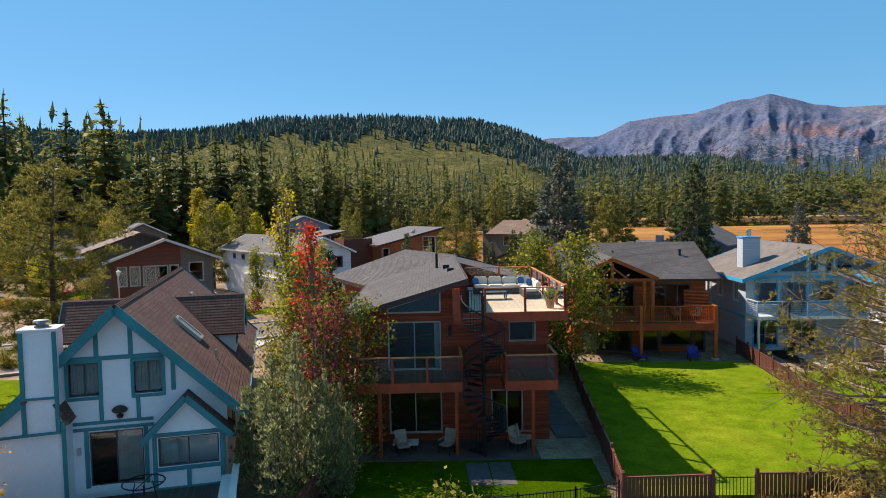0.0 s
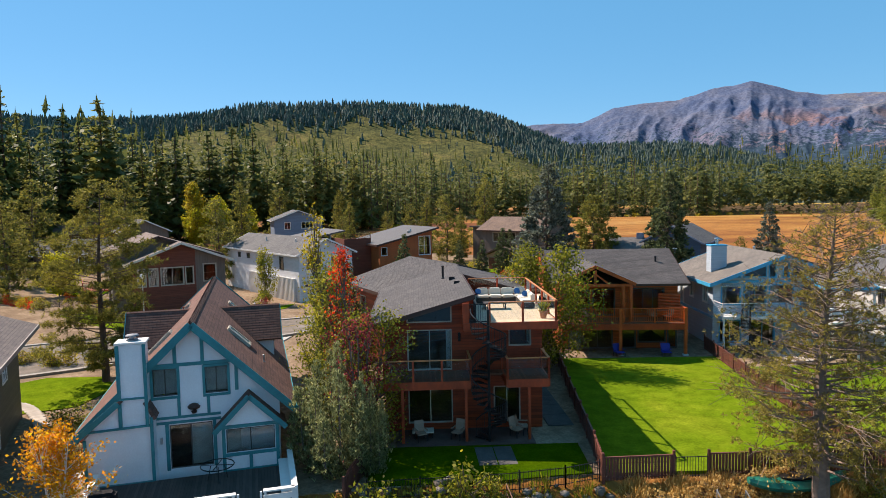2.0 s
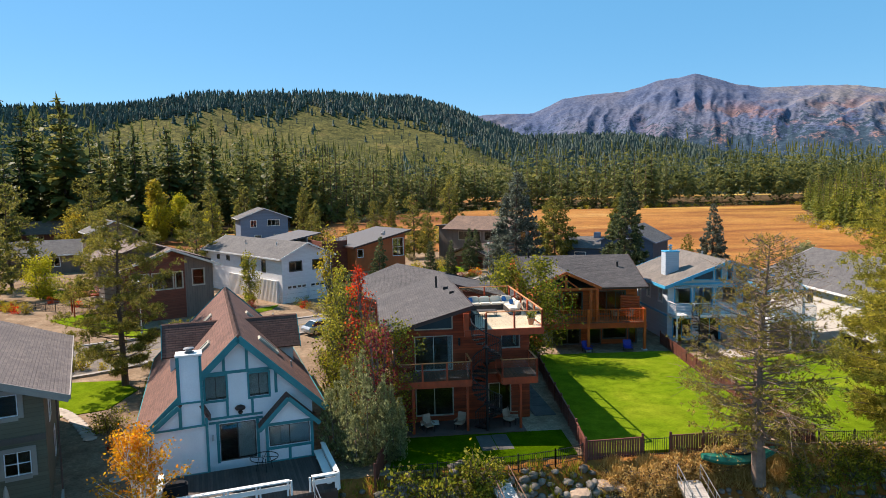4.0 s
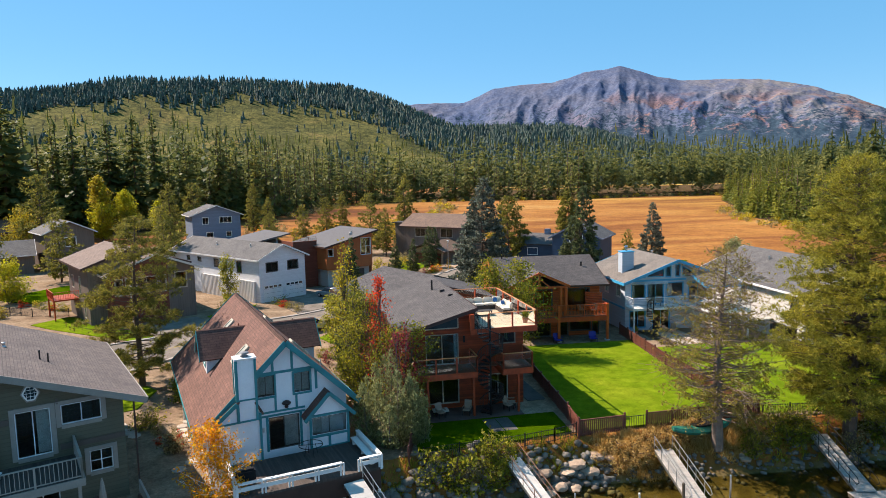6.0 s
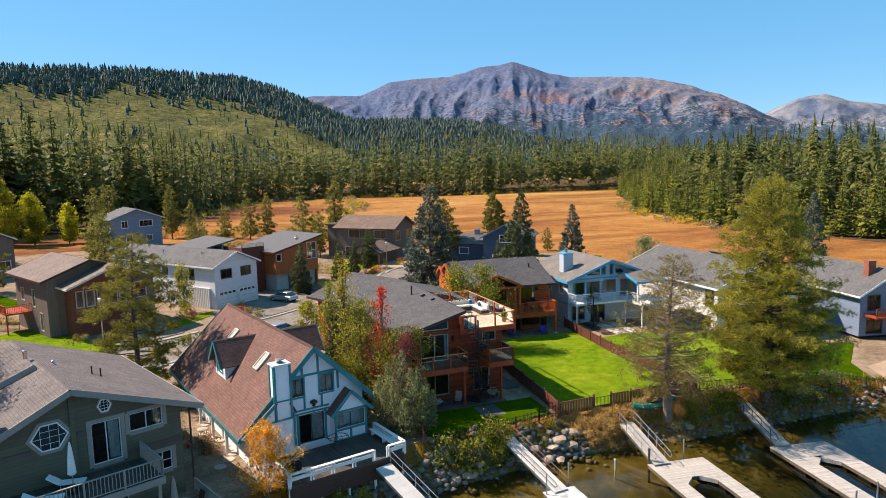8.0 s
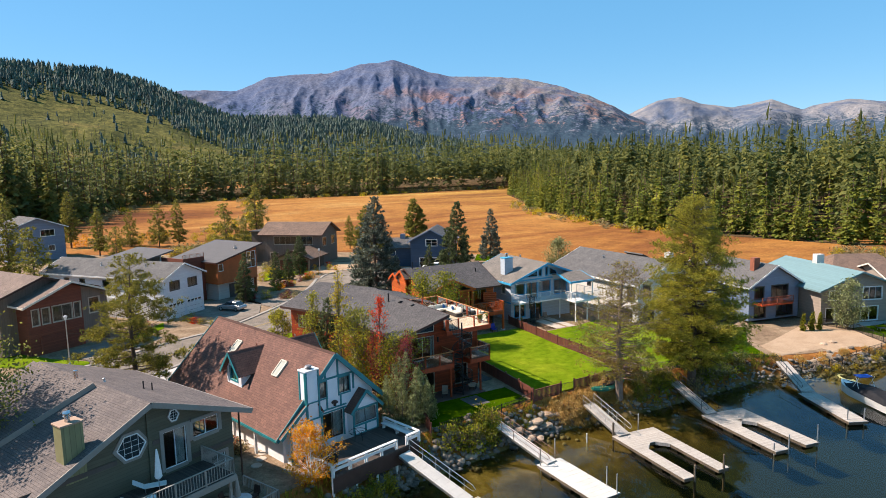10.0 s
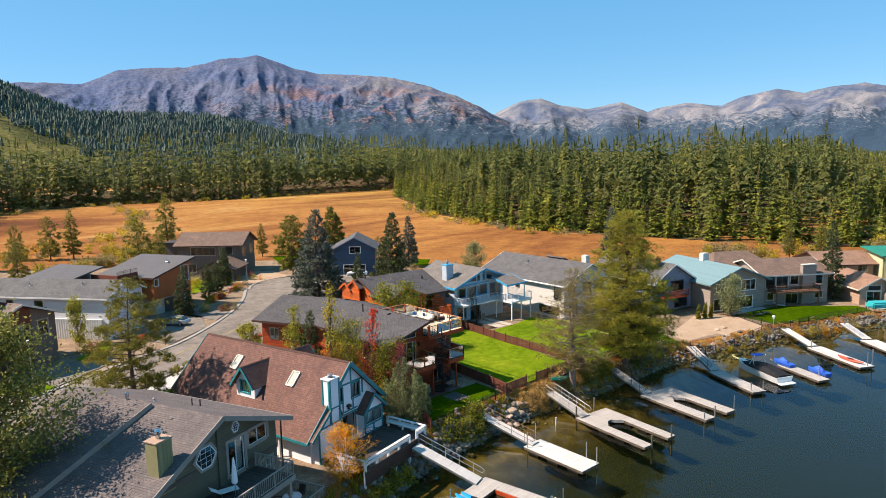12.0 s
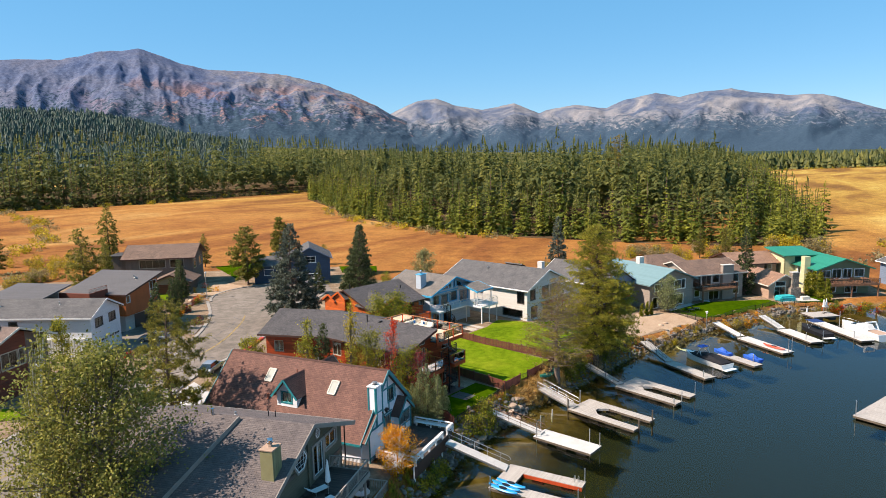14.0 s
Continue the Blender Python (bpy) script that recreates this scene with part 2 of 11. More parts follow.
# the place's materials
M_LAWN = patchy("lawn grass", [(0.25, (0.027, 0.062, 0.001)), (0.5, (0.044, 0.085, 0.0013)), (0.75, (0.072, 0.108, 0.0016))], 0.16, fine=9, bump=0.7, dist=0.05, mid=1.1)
# paler and yellower than the other lawn material
M_LAWN_PALE = patchy("lawn, pale yellow-green", [(0.25, (0.07, 0.125, 0.006)), (0.5, (0.128, 0.19, 0.008)), (0.75, (0.205, 0.24, 0.016))], 0.16, fine=9, bump=0.5, dist=0.04, mid=1.1)
M_SOIL = patchy("garden soil and bark", [(0.25, (0.17, 0.115, 0.08)), (0.5, (0.27, 0.19, 0.13)), (0.75, (0.39, 0.295, 0.21))], 0.35, fine=7, bump=0.8, dist=0.06, mid=2.0)
M_SAND = patchy("raked sand", [(0.3, (0.34, 0.235, 0.155)), (0.7, (0.44, 0.32, 0.22))], 0.4, fine=12, bump=0.3)
M_ASPHALT = patchy("asphalt", [(0.25, (0.175, 0.147, 0.127)), (0.5, (0.225, 0.19, 0.164)), (0.75, (0.268, 0.23, 0.20))], 0.12, fine=30, bump=0.15, dist=0.01, rough=0.9, mid=0.7)
M_CONCRETE = plain("concrete", (0.45, 0.42, 0.38), 0.85, 0.18, 0.5, 14, 0.2)
M_PAVER = plain("pale paving slab", (0.45, 0.385, 0.32), 0.85, 0.16, 0.5, 14, 0.2, rand=0.15)
M_KERB = plain("kerb concrete", (0.29, 0.255, 0.22), 0.85, 0.18, 0.6, 12, 0.2)
M_ROCK = plain("lake boulder", (0.22, 0.185, 0.15), 0.88, 0.35, 0.9, 6, 0.7, island=0.5, dist=0.06)
M_ROCK_TAN = plain("granite boulder", (0.47, 0.335, 0.235), 0.88, 0.3, 0.9, 6, 0.6, rand=0.3, dist=0.06)
M_WATER = watery("lake water")
M_GLASS = glassy("window glass")
M_GLASS_RAIL = glassy("clear glass panel", (0.93, 0.97, 0.96))
M_CURTAIN = plain("pale curtain", (0.5, 0.48, 0.45), 0.9, 0.2, 3, 20, 0.3, stretch=(6, 6, 0.3))
M_WHITE = plain("white paint", (0.70, 0.68, 0.65), 0.5, 0.08, 0.8, 12, 0.08)
M_FRAME_W = plain("white window frame", (0.72, 0.72, 0.70), 0.45, 0.06, 2, 12, 0.03)
M_FRAME_D = plain("bronze window frame", (0.07, 0.06, 0.055), 0.4, 0.15, 2, 12, 0.03)
M_FRAME_TAN = plain("almond window frame", (0.40, 0.35, 0.28), 0.5, 0.1, 2, 12, 0.03)
M_IRON = plain("black iron", (0.022, 0.022, 0.024), 0.45, 0.3, 3, 20, 0.1, metal=0.4)
M_STEEL = plain("galvanised steel", (0.5, 0.5, 0.5), 0.35, 0.15, 3, 25, 0.1, metal=0.9)
M_CHROME = plain("bright flue metal", (0.62, 0.62, 0.62), 0.25, 0.12, 3, 15, 0.05, metal=1.0)

M_STUCCO = plain("white stucco", (0.72, 0.72, 0.735), 0.85, 0.09, 0.5, 16, 0.25)
M_TEAL = plain("teal trim paint", (0.02, 0.20, 0.22), 0.5, 0.2, 0.9, 12, 0.1)
M_SH_BROWN = shingled("brown shingles", (0.185, 0.094, 0.071), (0.135, 0.069, 0.054), 0.2, 0.42)
M_SH_GREY = shingled("charcoal shingles", (0.112, 0.102, 0.10), (0.078, 0.073, 0.073), 0.17, 0.4)
M_SH_OLIVE = shingled("weathered grey shingles", (0.165, 0.136, 0.126), (0.125, 0.105, 0.10), 0.18, 0.36)
M_SH_PALE = shingled("pale grey shingles", (0.20, 0.175, 0.15), (0.165, 0.145, 0.128), 0.18, 0.4, 0.3)
M_SH_SLATE = shingled("slate grey shingles", (0.135, 0.128, 0.124), (0.105, 0.10, 0.098), 0.2, 0.45, 0.5)
M_SH_TAN = shingled("brown laminated shingles", (0.2, 0.13, 0.095), (0.155, 0.105, 0.08), 0.2, 0.4, 0.4)
M_SH_ROSE = shingled("rose brown shingles", (0.30, 0.175, 0.115), (0.25, 0.15, 0.10), 0.2, 0.4, 0.4)
M_CEDAR = boarded("red cedar siding", (0.31, 0.044, 0.008), 0.17, "Z", 0.35, 0.5, 0.45)
M_CEDAR_TRIM = plain("stained cedar beam", (0.42, 0.055, 0.011), 0.45, 0.35, 1.0, 5, 0.2, stretch=(1, 1, 0.2))
# caps toned brighter than the beams, sunlight on them painted into the colour
M_CEDAR_CAP_LIT = plain("sun-brightened cedar rail cap", (0.58, 0.22, 0.07), 0.45, 0.25, 1.0, 5, 0.2)
M_LOG = boarded("orange log siding", (0.50, 0.10, 0.016), 0.2, "Z", 0.25, 0.5, 0.3, 0.06)
M_LOG_TRIM = plain("orange log", (0.56, 0.10, 0.016), 0.45, 0.3, 1.0, 5, 0.2)
M_DECK_PALE = boarded("pale deck coating", (0.48, 0.37, 0.25), 0.14, "X", 0.08, 0.7, 0.85)
M_DECK_DARK = boarded("dark deck boards", (0.085, 0.065, 0.055), 0.14, "X", 0.3, 0.7, 0.5)
M_DECK_RED = boarded("red-brown deck boards", (0.22, 0.085, 0.045), 0.14, "X", 0.25, 0.6, 0.5)
M_DOCK = boarded("grey dock boards", (0.38, 0.34, 0.30), 0.14, "Y", 0.14, 0.8, 0.6, 0.01)
M_DOCK_W = plain("white dock deck", (0.50, 0.47, 0.43), 0.75, 0.14, 0.8, 12, 0.1)
M_DOCK_SIDE = plain("wet dock timber", (0.10, 0.075, 0.05), 0.7, 0.3, 1, 6, 0.2)
M_FENCE = plain("red-brown fence board", (0.155, 0.047, 0.03), 0.65, 0.3, 1.0, 5, 0.25, stretch=(3, 3, 0.3), rand=0.3)
M_OLIVE = boarded("olive siding", (0.115, 0.104, 0.068), 0.22, "Z", 0.1, 0.75, 0.75, 0.012)
M_OLIVE_TRIM = plain("taupe trim", (0.27, 0.235, 0.2), 0.6, 0.12, 1, 10, 0.08)
M_OLIVE_BAND = plain("umber band", (0.10, 0.075, 0.06), 0.6, 0.15, 1, 10, 0.08)
M_RAIL_TAN = plain("taupe railing paint", (0.30, 0.26, 0.22), 0.6, 0.15, 1, 10, 0.08)
M_BLUE = boarded("pale blue-grey siding", (0.40, 0.45, 0.50), 0.2, "Z", 0.06, 0.65, 0.8, 0.012)
M_BLUE_TRIM = plain("bright blue trim", (0.045, 0.33, 0.56), 0.45, 0.15, 1, 10, 0.06)
M_CREAM = boarded("cream siding", (0.53, 0.50, 0.455), 0.22, "Z", 0.05, 0.7, 0.85, 0.012)
M_GREYWHITE = boarded("off-white siding", (0.60, 0.60, 0.61), 0.18, "Z", 0.05, 0.7, 0.8, 0.012)
M_BATTEN = boarded("off-white board and batten", (0.60, 0.585, 0.56), 0.4, "X", 0.06, 0.7, 0.6, 0.03)
M_BROWNWALL = boarded("brown vertical siding", (0.165, 0.125, 0.10), 0.3, "X", 0.1, 0.75, 0.7, 0.02)
M_RUSTWALL = plain("rust-orange panel", (0.46, 0.12, 0.03), 0.6, 0.22, 0.6, 5, 0.15)
M_REDWALL = boarded("red-brown siding", (0.17, 0.05, 0.028), 0.2, "Z", 0.15, 0.7, 0.6, 0.02)
M_METALROOF = boarded("standing seam metal roof", (0.1, 0.09, 0.086), 0.45, "X", 0.06, 0.6, 0.5, 0.04)
M_TANWALL = boarded("taupe siding", (0.27, 0.22, 0.18), 0.2, "Z", 0.08, 0.7, 0.75, 0.015)
M_TANTRIM = plain("cream trim", (0.58, 0.52, 0.44), 0.6, 0.1, 1, 10, 0.06)
M_GREENROOF = boarded("green metal roof", (0.02, 0.19, 0.12), 0.4, "X", 0.08, 0.5, 0.75, 0.04)
M_TEALROOF = boarded("pale teal metal roof", (0.14, 0.225, 0.235), 0.4, "X", 0.06, 0.6, 0.85, 0.04)
M_YELLOWWALL = boarded("pale yellow-green siding", (0.50, 0.47, 0.27), 0.2, "Z", 0.06, 0.7, 0.8, 0.012)
M_NAVY = boarded("navy siding", (0.035, 0.065, 0.11), 0.2, "Z", 0.1, 0.6, 0.75, 0.015)
M_BLUEGREY = boarded("blue-grey siding", (0.16, 0.20, 0.27), 0.2, "Z", 0.08, 0.6, 0.8, 0.015)
M_PINKWALL = boarded("dusty tan siding", (0.36, 0.24, 0.17), 0.2, "Z", 0.08, 0.7, 0.8, 0.015)
M_STONE = plain("stacked stone", (0.36, 0.29, 0.23), 0.85, 0.35, 1.2, 4, 0.7, rand=0.4)
M_BRICK = plain("red brick", (0.28, 0.09, 0.05), 0.85, 0.25, 1.2, 8, 0.4)
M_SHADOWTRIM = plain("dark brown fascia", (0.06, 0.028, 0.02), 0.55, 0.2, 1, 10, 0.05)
M_SH_ROSY = shingled("tan laminated shingles", (0.215, 0.155, 0.125), (0.18, 0.13, 0.108), 0.2, 0.4, 0.4)

M_BARK = plain("pine bark", (0.13, 0.085, 0.06), 0.9, 0.4, 1.5, 7, 0.8, stretch=(1, 1, 0.25), dist=0.05)
M_BARK_GREY = plain("grey bark", (0.15, 0.122, 0.10), 0.9, 0.35, 1.5, 7, 0.8, stretch=(1, 1, 0.25), dist=0.05)
M_NEEDLE = leafy("pine needles", (0.37, 0.335, 0.04), (0.68, 0.56, 0.07), k=0.55)
M_NEEDLE_DRY = leafy("sparse olive pine needles", (0.33, 0.26, 0.055), (0.54, 0.42, 0.08), k=0.45)
M_SPRUCE = leafy("spruce needles", (0.10, 0.125, 0.05), (0.21, 0.23, 0.09), k=0.55)
M_SPRUCE_BLUE = leafy("blue spruce needles", (0.14, 0.16, 0.115), (0.30, 0.33, 0.25), k=0.55)
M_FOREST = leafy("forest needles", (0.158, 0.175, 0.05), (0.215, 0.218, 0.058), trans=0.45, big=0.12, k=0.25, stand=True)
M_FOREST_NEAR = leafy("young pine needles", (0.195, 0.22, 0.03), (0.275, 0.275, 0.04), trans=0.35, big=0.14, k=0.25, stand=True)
# needles tinted bluer, with the haze over the hill painted in
M_FOREST_HAZED = leafy("hazed far forest", (0.07, 0.104, 0.082), (0.095, 0.128, 0.09), trans=0.0, big=0.05, k=0.2, stand=True)
M_LEAF_GREEN = leafy("green leaves", (0.24, 0.25, 0.02), (0.50, 0.42, 0.03), k=0.55)
M_LEAF_OLIVE = leafy("grey-green leaves", (0.29, 0.305, 0.12), (0.56, 0.55, 0.25), k=0.5)
M_LEAF_YELLOW = leafy("yellow autumn leaves", (0.495, 0.348, 0.02), (0.726, 0.6, 0.04), k=0.35)
M_LEAF_YG = leafy("yellow-green aspen leaves", (0.33, 0.31, 0.03), (0.56, 0.48, 0.05), k=0.45)
M_LEAF_ORANGE = leafy("orange autumn leaves", (0.88, 0.33, 0.01), (0.98, 0.60, 0.02), k=0.3)
M_LEAF_RED = leafy("red autumn leaves", (0.75, 0.05, 0.012), (0.9, 0.15, 0.02), k=0.45)
M_LEAF_WINE = leafy("wine-red leaves", (0.24, 0.031, 0.042), (0.45, 0.084, 0.056), k=0.5)
M_STRAW = leafy("dry shore grass", (0.70, 0.42, 0.12), (0.9, 0.64, 0.25), k=0.3, trans=0.6)
M_SAGE = leafy("sage shrub", (0.36, 0.28, 0.12), (0.52, 0.41, 0.2), k=0.4)

M_LEAF_SILVER = leafy("silver-green cottonwood leaves", (0.27, 0.265, 0.05), (0.52, 0.45, 0.11), k=0.5, trans=0.5)
M_LEAF_LIME = leafy("bright lime-yellow leaves", (0.55, 0.50, 0.02), (0.82, 0.72, 0.04), k=0.4)
M_NEEDLE_MID = leafy("olive pine needles", (0.23, 0.215, 0.04), (0.43, 0.37, 0.065), k=0.5)
M_NEEDLE_ROAD = leafy("dark olive pine needles", (0.235, 0.21, 0.035), (0.46, 0.38, 0.055), k=0.55)
# grey lowered to put the shade round the cedar house into the colour
M_PATHSTONE_SHADED = plain("shade-darkened grey paving", (0.09, 0.082, 0.075), 0.9, 0.35, 0.8, 8, 0.3)
M_RUST = plain("rusty painted steel", (0.20, 0.10, 0.06), 0.7, 0.4, 2.0, 14, 0.2)
M_ZINC = plain("weathered zinc", (0.24, 0.24, 0.25), 0.55, 0.3, 2.0, 12, 0.1, metal=0.6)
M_CREAM_METAL = plain("cream metal frame", (0.43, 0.39, 0.31), 0.5, 0.15, 2.0, 12, 0.05)
M_DECKBROWN = plain("brown stained deck timber", (0.26, 0.125, 0.065), 0.7, 0.35, 1.0, 8, 0.2, rand=0.2)
M_LOUNGE = plain("grey sling fabric", (0.09, 0.09, 0.095), 0.8, 0.2, 2, 12, 0.1)
# ---- land, lake, hills ----
SHORE_X = np.array([-400, -120, -60, -35, -22, -15, -9, -3, 2, 8, 15, 22, 28, 34, 42, 51, 61, 73, 80, 86, 95, 115, 150, 400.0])
SHORE_Y = np.array([-60, -12, 4, 11, 15.5, 18.4, 20.2, 21.4, 22.0, 21.7, 21.6, 20.9, 20.4, 20.4, 18.8, 16.8, 14.2, 9.6, 6.0, 0.5, -7, -24, -56, -260.0])


def smooth(t):
    t = np.clip(t, 0, 1)
    return t * t * (3 - 2 * t)


def shore_distance(x, y):
    """Metres inland of the shore line; negative over the water."""
    x, y = np.atleast_1d(np.asarray(x, float)), np.atleast_1d(np.asarray(y, float))
    best = np.full(x.shape, 1e9)
    for i in range(len(SHORE_X) - 1):
        ax, ay, bx, by = SHORE_X[i], SHORE_Y[i], SHORE_X[i + 1], SHORE_Y[i + 1]
        dx, dy = bx - ax, by - ay
        t = np.clip(((x - ax) * dx + (y - ay) * dy) / (dx * dx + dy * dy), 0, 1)
        best = np.minimum(best, np.hypot(x - ax - t * dx, y - ay - t * dy))
    return np.where(y > np.interp(x, SHORE_X, SHORE_Y), best, -best)


def land_z(x, y):
    x, y = np.atleast_1d(np.asarray(x, float)), np.atleast_1d(np.asarray(y, float))
    top = 2.5 - 1.4 * smooth((x - 28) / 20) * (1 - 0.6 * smooth((y - 30) / 40))
    wob = 0.12 * np.sin(x * 0.9 + 1.3 * np.sin(y * 0.7)) + 0.9 * np.sin(x * 0.33 + 2)
    d = shore_distance(x, y) + 0.35 * wob
    s = np.where(d < -1.2, 0.42 * smooth((d + 9.2) / 8.0), 0.42 + 0.58 * smooth((d + 1.2) / 4.2))
    return -2.6 + (top + 2.6) * s


def gz(x, y):
    return float(land_z(x, y)[0])


radii = np.concatenate([np.arange(0.5, 125, 1.0), 125 * 1.045 ** np.arange(0, 84)])
angles = np.linspace(0, 2 * math.pi, 380, endpoint=False)
RR, AA = np.meshgrid(radii, angles, indexing="ij")
GX, GY = 15 + RR * np.cos(AA), 40 + RR * np.sin(AA)
GZ = land_z(GX.ravel(), GY.ravel())
verts = np.column_stack([GX.ravel(), GY.ravel(), GZ])
nr, na = RR.shape
ii, jj = np.meshgrid(np.arange(nr - 1), np.arange(na), indexing="ij")
a0, b0 = ii * na + jj, ii * na + (jj + 1) % na
faces = np.column_stack([a0.ravel(), (a0 + na).ravel(), (b0 + na).ravel(), b0.ravel()])


def meadow_material():
    m, n, l, b = nodes_of("meadow and shore")
    g = n.new("ShaderNodeTexCoord")
    f = noise_fac(n, l, 0.012, 7, 0.6, stretch=(0.55, 1.5, 1), w=1.2)
    r = ramp(n, [(0.30, (0.15, 0.058, 0.02)), (0.40, (0.235, 0.092, 0.026)), (0.48, (0.34, 0.15, 0.038)), (0.56, (0.41, 0.20, 0.052)), (0.68, (0.50, 0.30, 0.10))])
    l.new(f, r.inputs[0])
    f2 = noise_fac(n, l, 0.25, 6, 0.7)
    r2 = ramp(n, [(0.3, (0.62, 0.6, 0.58)), (0.7, (1.15, 1.15, 1.12))])
    l.new(f2, r2.inputs[0])
    out = mixc(n, l, r.outputs[0], r2.outputs[0], 1.0, "MULTIPLY")
    f5 = noise_fac(n, l, 1.6, 4, 0.7)
    r5 = ramp(n, [(0.35, (0.7, 0.68, 0.66)), (0.62, (1.12, 1.12, 1.12))])
    l.new(f5, r5.inputs[0])
    out = mixc(n, l, out, r5.outputs[0], 1.0, "MULTIPLY")
    # the eastern meadow is the yellower one
    gx = n.new("ShaderNodeSeparateXYZ")
    l.new(g.outputs["Object"], gx.inputs[0])
    me = n.new("ShaderNodeMapRange")
    me.inputs["From Min"].default_value, me.inputs["From Max"].default_value = 130, 330
    l.new(gx.outputs["X"], me.inputs["Value"])
    out = mixc(n, l, out, mixc(n, l, out, (1.05, 1.35, 1.1), 1.0, "MULTIPLY"), me.outputs[0])
    west = n.new("ShaderNodeMapRange")
    west.inputs["From Min"].default_value, west.inputs["From Max"].default_value = 190, 20
    west.inputs["To Max"].default_value = 0.75
    l.new(gx.outputs["X"], west.inputs["Value"])
    out = mixc(n, l, out, mixc(n, l, out, (0.74, 0.64, 0.62), 1.0, "MULTIPLY"), west.outputs[0])
    # lake bed below the water line: mud, stones and weed
    f3 = noise_fac(n, l, 0.5, 7, 0.7)
    r3 = ramp(n, [(0.3, (0.06, 0.042, 0.015)), (0.5, (0.125, 0.088, 0.03)), (0.7, (0.24, 0.175, 0.085))])
    l.new(f3, r3.inputs[0])
    s = n.new("ShaderNodeSeparateXYZ")
    l.new(g.outputs["Object"], s.inputs[0])
    mr = n.new("ShaderNodeMapRange")
    mr.inputs["From Min"].default_value, mr.inputs["From Max"].default_value = 0.1, 0.6
    l.new(s.outputs["Z"], mr.inputs["Value"])
    # deep bed painted darker for the light that deep water absorbs
    deep = n.new("ShaderNodeMapRange")
    deep.inputs["From Min"].default_value, deep.inputs["From Max"].default_value = -2.5, -0.8
    l.new(s.outputs["Z"], deep.inputs["Value"])
    bed = mixc(n, l, (0.015, 0.021, 0.015), r3.outputs[0], deep.outputs[0])
    out = mixc(n, l, bed, out, mr.outputs[0])
    l.new(out, b.inputs["Base Color"])
    b.inputs["Roughness"].default_value, b.inputs["Specular IOR Level"].default_value = 0.95, 0.1
    bp = n.new("ShaderNodeBump")
    bp.inputs["Strength"].default_value, bp.inputs["Distance"].default_value = 0.6, 0.25
    l.new(f2, bp.inputs["Height"])
    l.new(bp.outputs[0], b.inputs["Normal"])
    return m


ground = link_mesh("ground", tri_mesh("ground", verts, faces), meadow_material())
tagged(ground, "golden-brown autumn meadow running down to a lake bed", "ground", kind="structure")
for p in ground.data.polygons:
    p.use_smooth = True

bm = bmesh.new()
bm.faces.new([bm.verts.new(p) for p in ((-900, -900, 0), (1500, -900, 0), (1500, 60, 0), (-900, 60, 0))])
water = part("water", bm, M_WATER, None)
tagged(water, "calm dark blue-green lake water", "water", kind="structure")


def drape(name, pts, material, label, category, off=0.05, step=2.0, skirt=0.12, kind="structure"):
    """A sheet of ground cover with a rim, laid over the land inside an outline."""
    bm = bmesh.new()
    bm.faces.new([bm.verts.new((x, y, 0)) for x, y in pts])
    xs, ys = [p[0] for p in pts], [p[1] for p in pts]
    for axis, lo, hi in ((0, min(xs), max(xs)), (1, min(ys), max(ys))):
        c = math.ceil(lo / step) * step
        while c < hi:
            co, no = [0, 0, 0], [0, 0, 0]
            co[axis], no[axis] = c, 1
            bmesh.ops.bisect_plane(bm, geom=bm.verts[:] + bm.edges[:] + bm.faces[:], plane_co=co, plane_no=no)
            c += step
    bmesh.ops.recalc_face_normals(bm, faces=bm.faces[:])
    if sum(f.normal.z for f in bm.faces) < 0:
        bmesh.ops.reverse_faces(bm, faces=bm.faces[:])
    co = np.array([v.co[:] for v in bm.verts])
    z = land_z(co[:, 0], co[:, 1]) + off
    for v, h in zip(bm.verts, z):
        v.co.z = h
    rim = [e for e in bm.edges if e.is_boundary]
    ext = bmesh.ops.extrude_edge_only(bm, edges=rim)
    for v in ext["geom"]:
        if isinstance(v, bmesh.types.BMVert):
            v.co.z -= off + skirt
    ob = part(name, bm, material, None)
    return tagged(ob, label, category, kind=kind)


def curve_pts(pts, n=6):
    """A smooth line through points."""
    P = [np.array(p, float) for p in pts]
    P = [2 * P[0] - P[1]] + P + [2 * P[-1] - P[-2]]
    out = []
    for a, b, c, d in zip(P, P[1:], P[2:], P[3:]):
        for k in range(n):
            t = k / n
            out.append(tuple(0.5 * (2 * b + (c - a) * t + (2 * a - 5 * b + 4 * c - d) * t * t + (3 * b - a - 3 * c + d) * t ** 3)))
    out.append(tuple(P[-2]))
    return out


def hill_grid(name, az0, az1, naz, r0, r1, nrad, height, material, label):
    az = np.radians(np.linspace(az0, az1, naz))
    t = np.linspace(0, 1, nrad)
    V = []
    for i in range(nrad):
        r = r0 + (r1 - r0) * t[i]
        for a in az:
            x, y = r * math.sin(a), r * math.cos(a)
            V.append((x, y, height(math.degrees(a), t[i], x, y)))
    i, j = np.meshgrid(np.arange(nrad - 1), np.arange(naz - 1), indexing="ij")
    a = (i * naz + j).ravel()
    F = np.column_stack([a, a + 1, a + naz + 1, a + naz])
    ob = link_mesh(name, tri_mesh(name, V, F), material)
    for p in ob.data.polygons:
        p.use_smooth = True
    return tagged(ob, label, "hill" if name == "hill" else "mountain", kind="structure")


HILL_AZ = [-75, -45, -35, -27, -20, -14.3, -10.5, -4.2, 0, 3, 5.7, 8.5, 12.3, 16.7, 21.5, 25.2, 28.4, 34, 45, 60]
